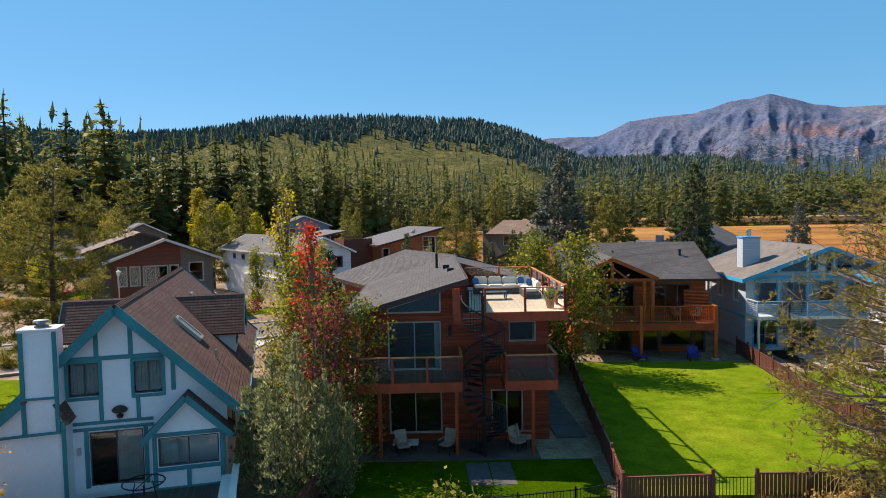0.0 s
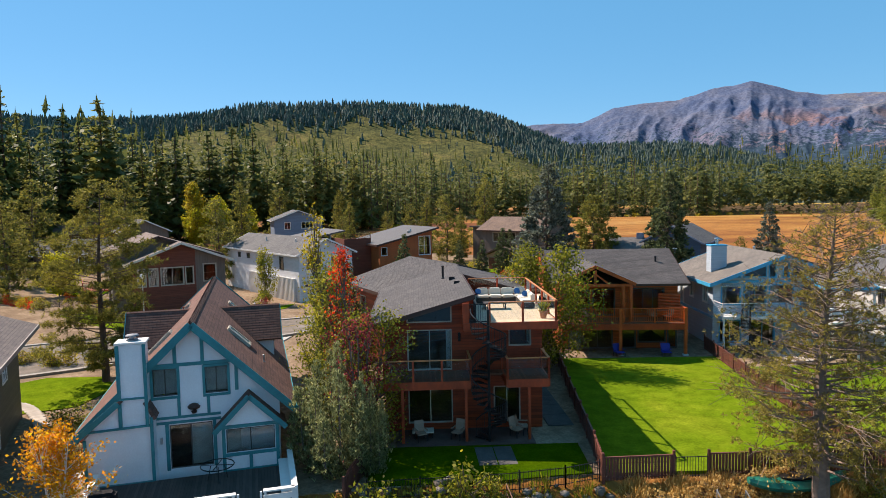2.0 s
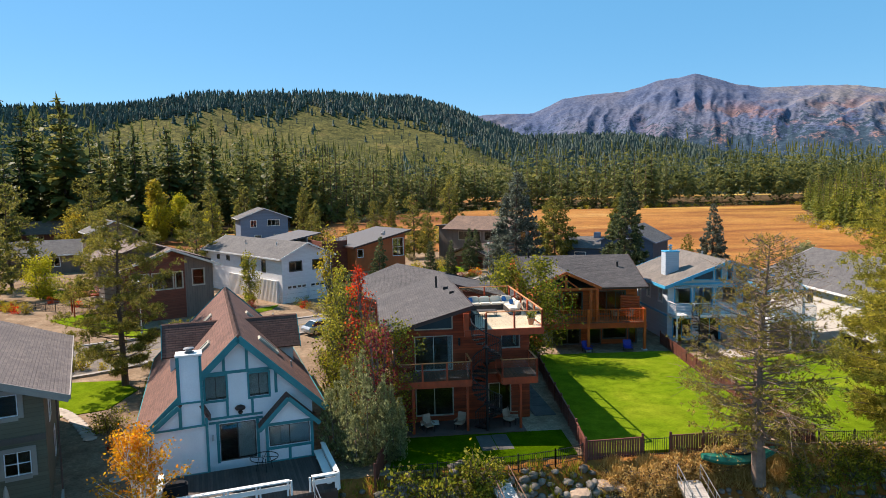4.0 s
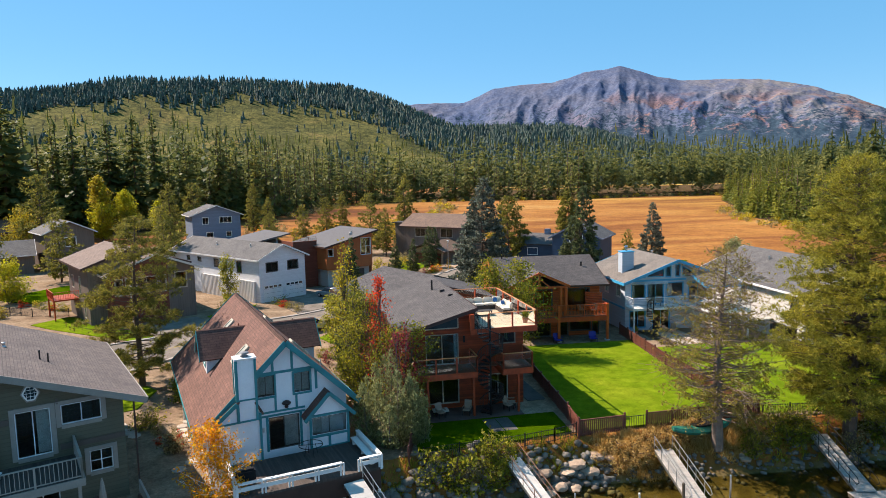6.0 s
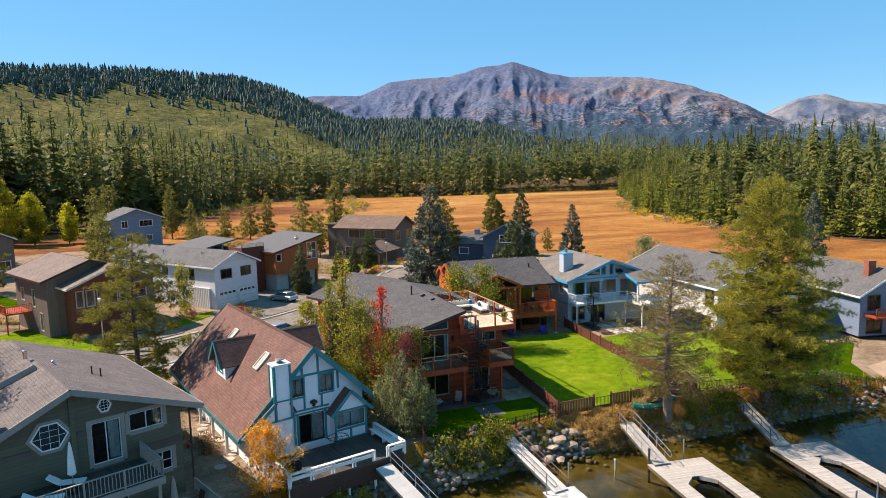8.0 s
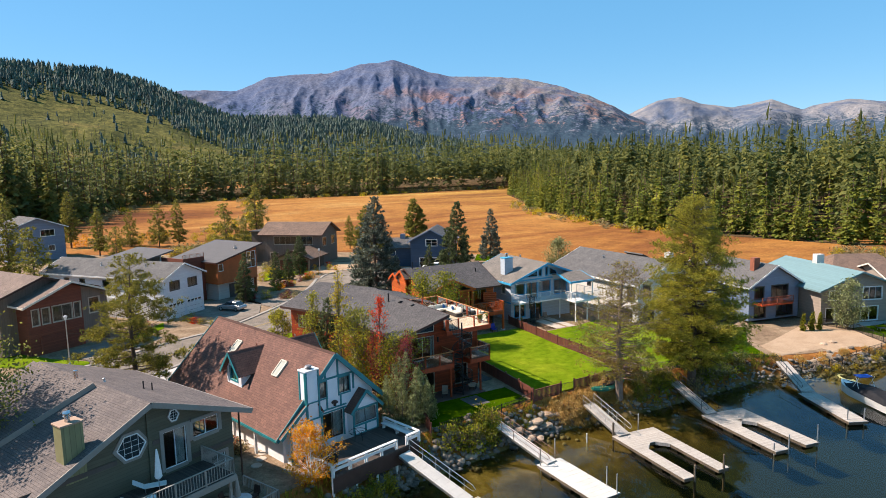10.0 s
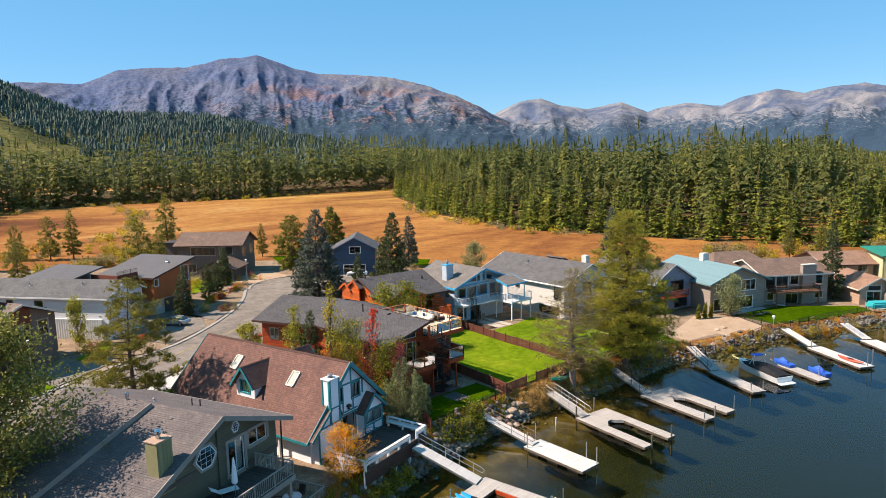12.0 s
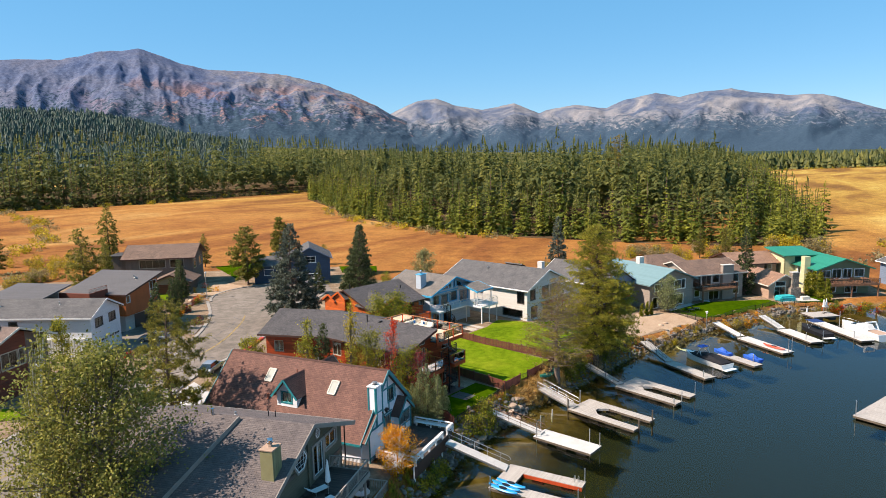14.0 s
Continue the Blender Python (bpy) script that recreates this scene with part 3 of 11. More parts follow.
HILL_EL = [5.0, 5.6, 6.2, 6.1, 6.6, 7.75, 7.75, 7.9, 7.6, 7.4, 6.7, 5.5, 4.0, 3.9, 3.7, 2.95, 2.0, 1.2, 0.7, 0.2]
HILL_R0, HILL_R1 = 850.0, 2050.0


def hill_height(az, t, x, y):
    el = np.interp(az, HILL_AZ, HILL_EL)
    top = 1714 * math.tan(math.radians(el)) + 22
    s = min(1.0, t / 0.72)
    up = s ** 1.25 if t <= 0.72 else 1 - 0.5 * ((t - 0.72) / 0.28) ** 1.5
    v = noise.fractal(Vector((x * 0.004, y * 0.004, 1.7)), 0.9, 2.0, 5) * 14 * min(1, s * 3) * (1 - 0.75 * float(smooth((t - 0.5) / 0.2)))
    return -6 + top * up + v


def hill_material():
    m, n, l, b = nodes_of("hill scrub")
    f = noise_fac(n, l, 0.006, 8, 0.68, w=0.8)
    r = ramp(n, [(0.3, (0.045, 0.048, 0.022)), (0.42, (0.082, 0.085, 0.03)), (0.55, (0.12, 0.112, 0.038)), (0.68, (0.21, 0.15, 0.06))])
    l.new(f, r.inputs[0])
    f2 = noise_fac(n, l, 0.07, 6, 0.75)
    r2 = ramp(n, [(0.38, (0.42, 0.47, 0.5)), (0.58, (1.2, 1.15, 1.05))])
    l.new(f2, r2.inputs[0])
    f3 = noise_fac(n, l, 0.22, 4, 0.7)
    r3 = ramp(n, [(0.4, (0.6, 0.62, 0.62)), (0.58, (1.12, 1.1, 1.06))])
    l.new(f3, r3.inputs[0])
    out = mixc(n, l, r.outputs[0], r2.outputs[0], 1.0, "MULTIPLY")
    l.new(mixc(n, l, out, r3.outputs[0], 1.0, "MULTIPLY"), b.inputs["Base Color"])
    b.inputs["Roughness"].default_value, b.inputs["Specular IOR Level"].default_value = 1.0, 0.05
    return m


hill_grid("hill", -75, 60, 420, HILL_R0, HILL_R1, 46, hill_height, hill_material(), "grassy burnt hillside with scattered dead trunks and a wooded crest")

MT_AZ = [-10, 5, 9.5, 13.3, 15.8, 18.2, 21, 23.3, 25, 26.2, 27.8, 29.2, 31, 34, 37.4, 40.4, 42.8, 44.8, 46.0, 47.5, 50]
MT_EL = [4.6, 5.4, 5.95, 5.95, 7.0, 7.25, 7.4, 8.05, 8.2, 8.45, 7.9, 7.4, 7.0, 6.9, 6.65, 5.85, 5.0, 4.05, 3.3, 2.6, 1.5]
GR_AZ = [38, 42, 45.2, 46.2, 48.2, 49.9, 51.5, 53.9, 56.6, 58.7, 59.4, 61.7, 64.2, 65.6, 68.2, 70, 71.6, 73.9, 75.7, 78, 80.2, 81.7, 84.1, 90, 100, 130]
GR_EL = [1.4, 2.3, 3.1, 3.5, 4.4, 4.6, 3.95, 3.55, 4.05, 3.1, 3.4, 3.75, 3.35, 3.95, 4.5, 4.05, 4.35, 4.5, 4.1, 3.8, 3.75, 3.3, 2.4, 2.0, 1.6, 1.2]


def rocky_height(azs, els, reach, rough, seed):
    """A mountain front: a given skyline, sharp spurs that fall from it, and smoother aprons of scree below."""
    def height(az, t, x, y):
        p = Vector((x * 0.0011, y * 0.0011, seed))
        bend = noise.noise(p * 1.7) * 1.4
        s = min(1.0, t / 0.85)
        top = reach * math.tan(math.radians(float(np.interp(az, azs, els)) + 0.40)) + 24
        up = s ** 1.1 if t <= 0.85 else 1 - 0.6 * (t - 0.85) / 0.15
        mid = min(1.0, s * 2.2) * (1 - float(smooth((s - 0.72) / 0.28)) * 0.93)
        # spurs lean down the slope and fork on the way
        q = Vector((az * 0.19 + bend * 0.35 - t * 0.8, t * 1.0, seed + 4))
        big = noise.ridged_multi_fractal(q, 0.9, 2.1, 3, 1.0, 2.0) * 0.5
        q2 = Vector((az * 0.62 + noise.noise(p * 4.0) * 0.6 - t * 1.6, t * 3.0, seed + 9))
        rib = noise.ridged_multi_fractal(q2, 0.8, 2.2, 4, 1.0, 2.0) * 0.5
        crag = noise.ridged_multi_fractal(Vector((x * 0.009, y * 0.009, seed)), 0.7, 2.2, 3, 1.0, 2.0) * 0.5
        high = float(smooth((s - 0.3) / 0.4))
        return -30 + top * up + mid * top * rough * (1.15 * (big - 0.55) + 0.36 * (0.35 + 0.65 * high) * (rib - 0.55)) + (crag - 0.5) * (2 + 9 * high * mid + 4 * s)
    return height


def zone(n, l, src, lo, hi):
    """A soft step along a coordinate or a noise."""
    m = n.new("ShaderNodeMapRange")
    m.interpolation_type = "SMOOTHSTEP"
    m.inputs["From Min"].default_value, m.inputs["From Max"].default_value = lo, hi
    l.new(src, m.inputs["Value"])
    return m.outputs[0]


def times(n, l, a, b):
    m = n.new("ShaderNodeMath")
    m.operation = "MULTIPLY"
    l.new(a, m.inputs[0])
    l.new(b, m.inputs[1])
    return m.outputs[0]


def rock_material(name, stops, forest, tree_lo, tree_hi, scale, scree=None, pale=None, pale_from=(0, 1)):
    """Bare rock in patches, scree fans, a paler granite end, and woods that thin out uphill."""
    m, n, l, b = nodes_of(name)
    t = n.new("ShaderNodeTexCoord")
    s = n.new("ShaderNodeSeparateXYZ")
    l.new(t.outputs["Object"], s.inputs[0])
    f = noise_fac(n, l, scale, 9, 0.66, w=0.9)
    r = ramp(n, stops)
    l.new(f, r.inputs[0])
    out = r.outputs[0]
    speck = noise_fac(n, l, scale * 30, 5, 0.75)
    if pale:
        out = mixc(n, l, out, pale, times(n, l, zone(n, l, s.outputs["X"], *pale_from), zone(n, l, noise_fac(n, l, scale * 4, 8, 0.75), 0.44, 0.56)))
    if scree:
        fan = times(n, l, zone(n, l, noise_fac(n, l, scale * 2.2, 8, 0.65, stretch=(1, 1, 0.5)), 0.48, 0.6), times(n, l, zone(n, l, s.outputs["X"], 1250, 1750), zone(n, l, s.outputs["Z"], 500, 320)))
        out = mixc(n, l, out, scree, fan)
    f2 = noise_fac(n, l, scale * 7, 8, 0.8)
    r2 = ramp(n, [(0.35, (0.8, 0.82, 0.86)), (0.62, (1.08, 1.07, 1.06))])
    l.new(f2, r2.inputs[0])
    out = mixc(n, l, out, r2.outputs[0], 1.0, "MULTIPLY")
    r4 = ramp(n, [(0.4, (0.66, 0.68, 0.72)), (0.6, (1.12, 1.11, 1.1))])
    l.new(speck, r4.inputs[0])
    out = mixc(n, l, out, r4.outputs[0], 1.0, "MULTIPLY")
    mr = n.new("ShaderNodeMapRange")
    mr.inputs["From Min"].default_value, mr.inputs["From Max"].default_value = tree_lo, tree_hi
    mr.inputs["To Min"].default_value, mr.inputs["To Max"].default_value = 0.72, 0.36
    l.new(s.outputs["Z"], mr.inputs["Value"])
    stand = n.new("ShaderNodeMath")
    stand.operation = "ADD"
    l.new(mixc(n, l, noise_fac(n, l, scale * 2.6, 5, 0.6, w=3.0), speck, 0.5), stand.inputs[0])
    stand.inputs[1].default_value = 0.0
    lt = n.new("ShaderNodeMath")
    lt.operation = "SUBTRACT"
    l.new(mr.outputs[0], lt.inputs[0])
    l.new(stand.outputs[0], lt.inputs[1])
    gain = n.new("ShaderNodeMath")
    gain.operation, gain.use_clamp = "MULTIPLY", True
    gain.inputs[1].default_value = 15.0
    l.new(lt.outputs[0], gain.inputs[0])
    out = mixc(n, l, out, mixc(n, l, forest, r4.outputs[0], 1.0, "MULTIPLY"), gain.outputs[0])
    l.new(out, b.inputs["Base Color"])
    b.inputs["Roughness"].default_value, b.inputs["Specular IOR Level"].default_value = 1.0, 0.03
    bp = n.new("ShaderNodeBump")
    bp.inputs["Strength"].default_value, bp.inputs["Distance"].default_value = 0.45, 5
    l.new(speck, bp.inputs["Height"])
    l.new(bp.outputs[0], b.inputs["Normal"])
    return m


# bluish rock and wood tones carry the haze of distance in their colour
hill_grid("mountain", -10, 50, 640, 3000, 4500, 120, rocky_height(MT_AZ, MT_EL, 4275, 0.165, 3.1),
          rock_material("hazed slate and rust rock", [(0.34, (0.072, 0.098, 0.172)), (0.45, (0.096, 0.12, 0.19)), (0.56, (0.128, 0.14, 0.192)), (0.66, (0.15, 0.142, 0.172))],
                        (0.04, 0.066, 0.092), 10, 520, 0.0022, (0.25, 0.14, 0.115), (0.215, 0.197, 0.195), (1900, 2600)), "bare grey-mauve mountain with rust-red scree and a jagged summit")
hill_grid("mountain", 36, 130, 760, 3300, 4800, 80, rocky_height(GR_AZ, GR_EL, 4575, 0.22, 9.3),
          rock_material("hazed pale granite", [(0.36, (0.068, 0.095, 0.152)), (0.45, (0.12, 0.136, 0.178)), (0.53, (0.185, 0.185, 0.20)), (0.64, (0.27, 0.25, 0.245))],
                        (0.042, 0.07, 0.10), 40, 330, 0.004), "hazed pale granite range with dark woods on its lower slopes")

# ---- trees ----


def unit(v):
    return v / np.maximum(1e-9, np.linalg.norm(v, axis=-1, keepdims=True))


def blades(rng, C, out, size, k, width=0.16, up=0.3, spread=1.0):
    """k thin leaves or needle sprays round each centre, mostly along its outward way."""
    n = len(C)
    C, out, size = np.repeat(C, k, 0), np.repeat(out, k, 0), np.repeat(size, k)
    d = unit(out * 0.8 + rng.normal(0, 0.6 * spread, (n * k, 3)) + np.array([0, 0, up]))
    s = unit(np.cross(d, rng.normal(0, 1, (n * k, 3))))
    L = size * rng.uniform(0.7, 1.25, n * k)
    w = (L * width)[:, None] * s
    tip = C + d * L[:, None]
    mid = C + d * (L * 0.45)[:, None]
    V = np.stack([C, mid + w, tip, mid - w], 1).reshape(-1, 3)
    return V


def leaves(rng, C, size):
    n = len(C)
    d, q = unit(rng.normal(0, 1, (n, 3))), rng.normal(0, 1, (n, 3))
    s = unit(np.cross(d, q))
    L = (size * rng.uniform(0.6, 1.3, n))[:, None]
    return np.stack([C - d * L, C + s * L * 0.6, C + d * L, C - s * L * 0.6], 1).reshape(-1, 3)


def quads(n):
    return np.arange(n * 4).reshape(n, 4)


def conifer(name, h, r, seed, needle, bark, label, bare=0.12, limbs=120, tuft=0.32, blade=6, per=9, ragged=0.4, droop=0.15, slim=0.8, gaps=0.15, trunk_r=None, inner=0.25, width=0.16, lean=0.0, spread=1.0, twigs=0, clump=0):
    """A conifer: tapered trunk with limbs, and a crown of many needle sprays."""
    rng = np.random.default_rng(seed)
    tree = thing(name, label, "tree")
    bm = bmesh.new()
    tr = trunk_r or h * 0.013
    bend = [(lean * h * (z ** 2) + 0.02 * h * math.sin(z * 5 + seed) * z, 0.012 * h * math.sin(z * 4 + 2 * seed) * z, z * h * 0.985) for z in np.linspace(0, 1, 9)]
    rod(bm, bend, tr * 1.25, 8, tr * 0.08)
    BX, BY = [b[0] for b in bend], [b[1] for b in bend]
    zz = np.linspace(0, 1, 9)
    C, O, S = [], [], []
    ang = rng.uniform(0, 6.28)
    for i in range(limbs):
        u = ((i + rng.uniform(0, 1)) / limbs) ** 0.92
        z = bare + (1 - bare) * u
        ang += 2.4 + rng.normal(0, 0.3)
        prof = (1 - u) ** slim * (0.55 + 0.45 * min(1, u / 0.18))
        L = r * (prof * (1 - ragged * rng.uniform(0, 1)) + 0.05)
        if rng.uniform() < gaps:
            L *= 0.5
        base = np.array([np.interp(z, zz, BX), np.interp(z, zz, BY), z * h])
        tilt = -droop * (1 - u) + 0.35 * u + rng.normal(0, 0.08)
        d = np.array([math.cos(ang) * math.cos(tilt), math.sin(ang) * math.cos(tilt), math.sin(tilt)])
        end = base + d * L + np.array([0, 0, 0.06 * L])
        if L > 0.35:
            rod(bm, [base, (base + end) / 2 - np.array([0, 0, 0.03 * L]), end], max(0.012, tr * 0.22 * (1 - u) + 0.012), 4, 0.008, cap=False)
        for _ in range(twigs if L > 0.8 else 0):
            f = rng.uniform(0.35, 0.95)
            s0 = base + (end - base) * f
            s1 = s0 + (d + rng.normal(0, 0.7, 3)) * L * 0.22
            rod(bm, [s0, s1], 0.014, 3, 0.006, cap=False)
        m = max(2, int(per * L / r * 2.0 * (0.6 + 0.4 * (1 - u))))
        t = rng.uniform(inner, 1.05, m) ** 0.75
        c = base + np.outer(t, end - base) + rng.normal(0, 0.055 * L + 0.06, (m, 3)) * np.array([1, 1, 0.55])
        if clump:
            nc = max(1, int(clump * L / r + 0.5))
            far = rng.uniform(inner, 1.02, nc)
            pads = base + np.outer(far, end - base) + rng.normal(0, 0.13 * L, (nc, 3)) * np.array([1, 1, 0.3])
            c = pads[rng.integers(nc, size=m)] + rng.normal(0, 0.2 + 0.025 * L, (m, 3)) * np.array([1, 1, 0.42])
        C.append(c)
        O.append(np.repeat(d[None], m, 0))
        S.append(np.full(m, tuft) * (0.75 + 0.35 * (1 - u)))
    top = np.array([[BX[-1], BY[-1], h * z] for z in np.linspace(0.94, 0.995, 5)])
    C.append(top)
    O.append(np.repeat(np.array([[0, 0, 1.0]]), 5, 0))
    S.append(np.full(5, tuft * 0.7))
    C, O, S = np.concatenate(C), np.concatenate(O), np.concatenate(S)
    V = blades(rng, C, O, S, blade, width, 0.3, spread)
    part("trunk", bm, bark, tree)
    link_mesh("crown", tri_mesh("crown", V, quads(len(V) // 4)), needle, tree)
    return tree


def broadleaf(name, h, r, seed, leaf, bark, label, bare=0.2, ends=70, per=60, size=0.09, stems=1, shape=1.0, puff=0.32, category="tree", trunk_r=None, mixed=None):
    """A leafy tree or shrub: stems, limbs to an uneven crown, and leaves in clusters at their ends."""
    rng = np.random.default_rng(seed)
    tree = thing(name, label, category)
    bm = bmesh.new()
    C, C2 = [], []
    tr = trunk_r or h * 0.014
    for s in range(stems):
        a = 6.28 * s / stems + seed
        foot = np.array([math.cos(a), math.sin(a), 0]) * (0.05 * r if stems > 1 else 0)
        top = np.array([math.cos(a) * r * 0.3 * (stems > 1) + rng.normal(0, 0.04 * h), math.sin(a) * r * 0.3 * (stems > 1) + rng.normal(0, 0.04 * h), h * 0.88])
        knee = (foot + top) / 2 + rng.normal(0, 0.025 * h, 3)
        spine = [foot, foot * 0.7 + knee * 0.3, knee, (knee + top) / 2, top]
        rod(bm, spine, tr, 7, tr * 0.15)
        zs = np.array([p[2] for p in spine])
        for i in range(ends // stems):
            u = rng.uniform(0, 1)
            z = h * (bare + (1 - bare) * u)
            prof = math.sin(math.pi * (0.12 + 0.86 * u) ** shape) ** 0.7
            rad = r * prof * rng.uniform(0.35, 1.05)
            an = rng.uniform(0, 6.283)
            b = max(0.08, u - rng.uniform(0.1, 0.3))
            start = np.array([np.interp(h * b, zs, [p[k] for p in spine]) for k in (0, 1, 2)])
            axis = np.array([np.interp(z, zs, [p[k] for p in spine]) for k in (0, 1)])
            end = np.array([axis[0] + rad * math.cos(an), axis[1] + rad * math.sin(an), z])
            if category == "shrub":
                rod(bm, [start, end], 0.02, 3, 0.006, cap=False)
            else:
                rod(bm, [start, (start + end) / 2 + np.array([0, 0, -0.04 * rad]), end], tr * 0.22 + 0.006, 4, 0.006, cap=False)
            t = rng.uniform(0.45, 1.05, per)[:, None]
            c = start + (end - start) * t + rng.normal(0, puff * r * 0.5, (per, 3)) * np.array([1, 1, 0.85])
            (C2 if mixed is not None and (u > 0.62 or rng.uniform() < 0.18) else C).append(c)
    part("trunk", bm, bark, tree)
    for cc, mt in ((C, leaf), (C2, mixed)):
        if cc:
            cc = np.concatenate(cc)
            cc[:, 2] = np.maximum(cc[:, 2], 0.03)
            V = leaves(rng, cc, np.full(len(cc), size))
            link_mesh("crown", tri_mesh("crown", V, quads(len(cc))), mt, tree)
    return tree


def juniper_bush(name, h, r, seed, leaf, bark, label, leaders=14, per=300):
    """A juniper: several upright leaders, each a ragged plume of fine sprays."""
    rng = np.random.default_rng(seed)
    tree = thing(name, label, "tree")
    bm = bmesh.new()
    C, O = [], []
    for i in range(leaders):
        a, q = 6.283 * i / leaders * 2.6 + rng.uniform(0, 0.8), math.sqrt((i + 0.3) / leaders)
        foot = np.array([math.cos(a), math.sin(a), 0]) * 0.12 * r
        hh = h * (1.0 - 0.55 * q ** 1.5) * rng.uniform(0.85, 1.06)
        tip = np.array([math.cos(a) * r * q * 0.85, math.sin(a) * r * q * 0.85, hh])
        low = np.array([math.cos(a) * r * q * 0.75, math.sin(a) * r * q * 0.75, hh * 0.3])
        rod(bm, [foot, low, tip * 0.97], 0.06, 5, 0.01, cap=False)
        u = rng.uniform(0, 1, per) ** 0.8
        ax = np.where(u[:, None] < 0.35, foot + (low - foot) * (u / 0.35)[:, None], low + (tip - low) * ((u - 0.35) / 0.65)[:, None])
        wide = r * 0.42 * (1 - u) ** 0.6 * (0.7 + 0.3 * np.sin(u * 31 + i)) + 0.05
        an, rr = rng.uniform(0, 6.283, per), np.sqrt(rng.uniform(0.15, 1, per))
        o = np.column_stack([np.cos(an), np.sin(an), np.zeros(per)])
        C.append(ax + o * (wide * rr)[:, None])
        O.append(o * 0.5 + np.array([0, 0, 0.9]))
    C, O = np.concatenate(C), np.concatenate(O)
    C[:, 2] = np.maximum(C[:, 2], 0.05)
    V = blades(rng, C, O, np.full(len(C), 0.2), 6, 0.11, 0.35, 0.8)
    part("trunk", bm, bark, tree)
    link_mesh("crown", tri_mesh("crown", V, quads(len(V) // 4)), leaf, tree)
    return tree


def pine_template(rng, tiers, boughs, sprays, base, slim, aspect=0.16):
    """A forest conifer one unit high and two across: whorls of arched boughs, each with ragged sprays at its end."""
    V = []
    top = np.array([0, 0, 1.0])
    lop, lean = rng.uniform(0, 6.28), rng.normal(0, 0.012, 2)
    for i in range(tiers):
        u = (i + rng.uniform(0, 0.9)) / tiers
        z = base + (0.97 - base) * u
        R0 = aspect * ((1 - u) ** slim * (0.62 + 0.38 * min(1, u / 0.16)) + 0.012) * rng.uniform(0.78, 1.12)
        nb = boughs if u < 0.75 else max(4, boughs - 2)
        a0 = rng.uniform(0, 6.28)
        for j in range(nb):
            a = a0 + 6.283 * j / nb + rng.normal(0, 0.2)
            R = R0 * rng.uniform(0.6, 1.15) * (1 + 0.14 * math.sin(a + lop))
            o = np.array([math.cos(a), math.sin(a), 0])
            s = np.array([-o[1], o[0], rng.normal(0, 0.15)])
            drop = R * (0.6 - 0.35 * u + rng.normal(0, 0.2))
            root = np.array([lean[0] * u, lean[1] * u, z + 0.012])
            tip = root + o * R - top * drop
            mid = root + (tip - root) * 0.55 + top * R * 0.06
            w = s * R * rng.uniform(0.2, 0.33)
            V.append((root, mid + w, tip, mid - w))
            for _ in range(sprays):
                f = rng.uniform(0.5, 1.0)
                c = root + (tip - root) * f + s * R * rng.normal(0, 0.24) + top * R * 0.1 * (1 - f)
                L = (R * 0.26 + 0.007) * rng.uniform(0.7, 1.3)
                d = o * 0.8 + rng.normal(0, 0.45, 3) + top * 0.2
                d = d / np.linalg.norm(d)
                q = np.cross(d, rng.normal(0, 0.6, 3) + top * 0.7)
                q = q / max(1e-6, np.linalg.norm(q)) * L * 0.5
                V.append((c - d * L * 0.6, c + q, c + d * L, c - q))
    k = 0.011
    for a, b in ((1, 0), (0, 1)):
        V.append([np.array(p) for p in ((-a * k, -b * k, 0.84), (a * k, b * k, 0.9), (lean[0], lean[1], 1.0), (-b * k * 1.6, a * k * 1.6, 0.9))])
    V = np.array(V)
    V[..., :2] /= aspect
    return V


def spire_template(rng, tiers=3, sides=5, base=0.08):
    """A far conifer one unit high: ragged skirts stacked into a spire, as triangles."""
    V = []
    for i in range(tiers):
        z0 = base + (1 - base) * i / (tiers + 0.4)
        z1 = 1.0 if i == tiers - 1 else z0 + (1 - base) * 1.7 / tiers
        r = (1 - i / (tiers + 0.3)) ** 0.5
        ring = [(r * q * math.cos(a), r * q * math.sin(a), z0 + rng.uniform(-0.06, 0.06)) for a, q in ((6.283 * (j + rng.uniform(-0.3, 0.3)) / sides, rng.uniform(0.55, 1.2)) for j in range(sides))]
        top = (rng.normal(0, 0.08), rng.normal(0, 0.08), min(1.0, z1))
        V += [[ring[j], ring[(j + 1) % sides], top] for j in range(sides)]
    return np.array(V)


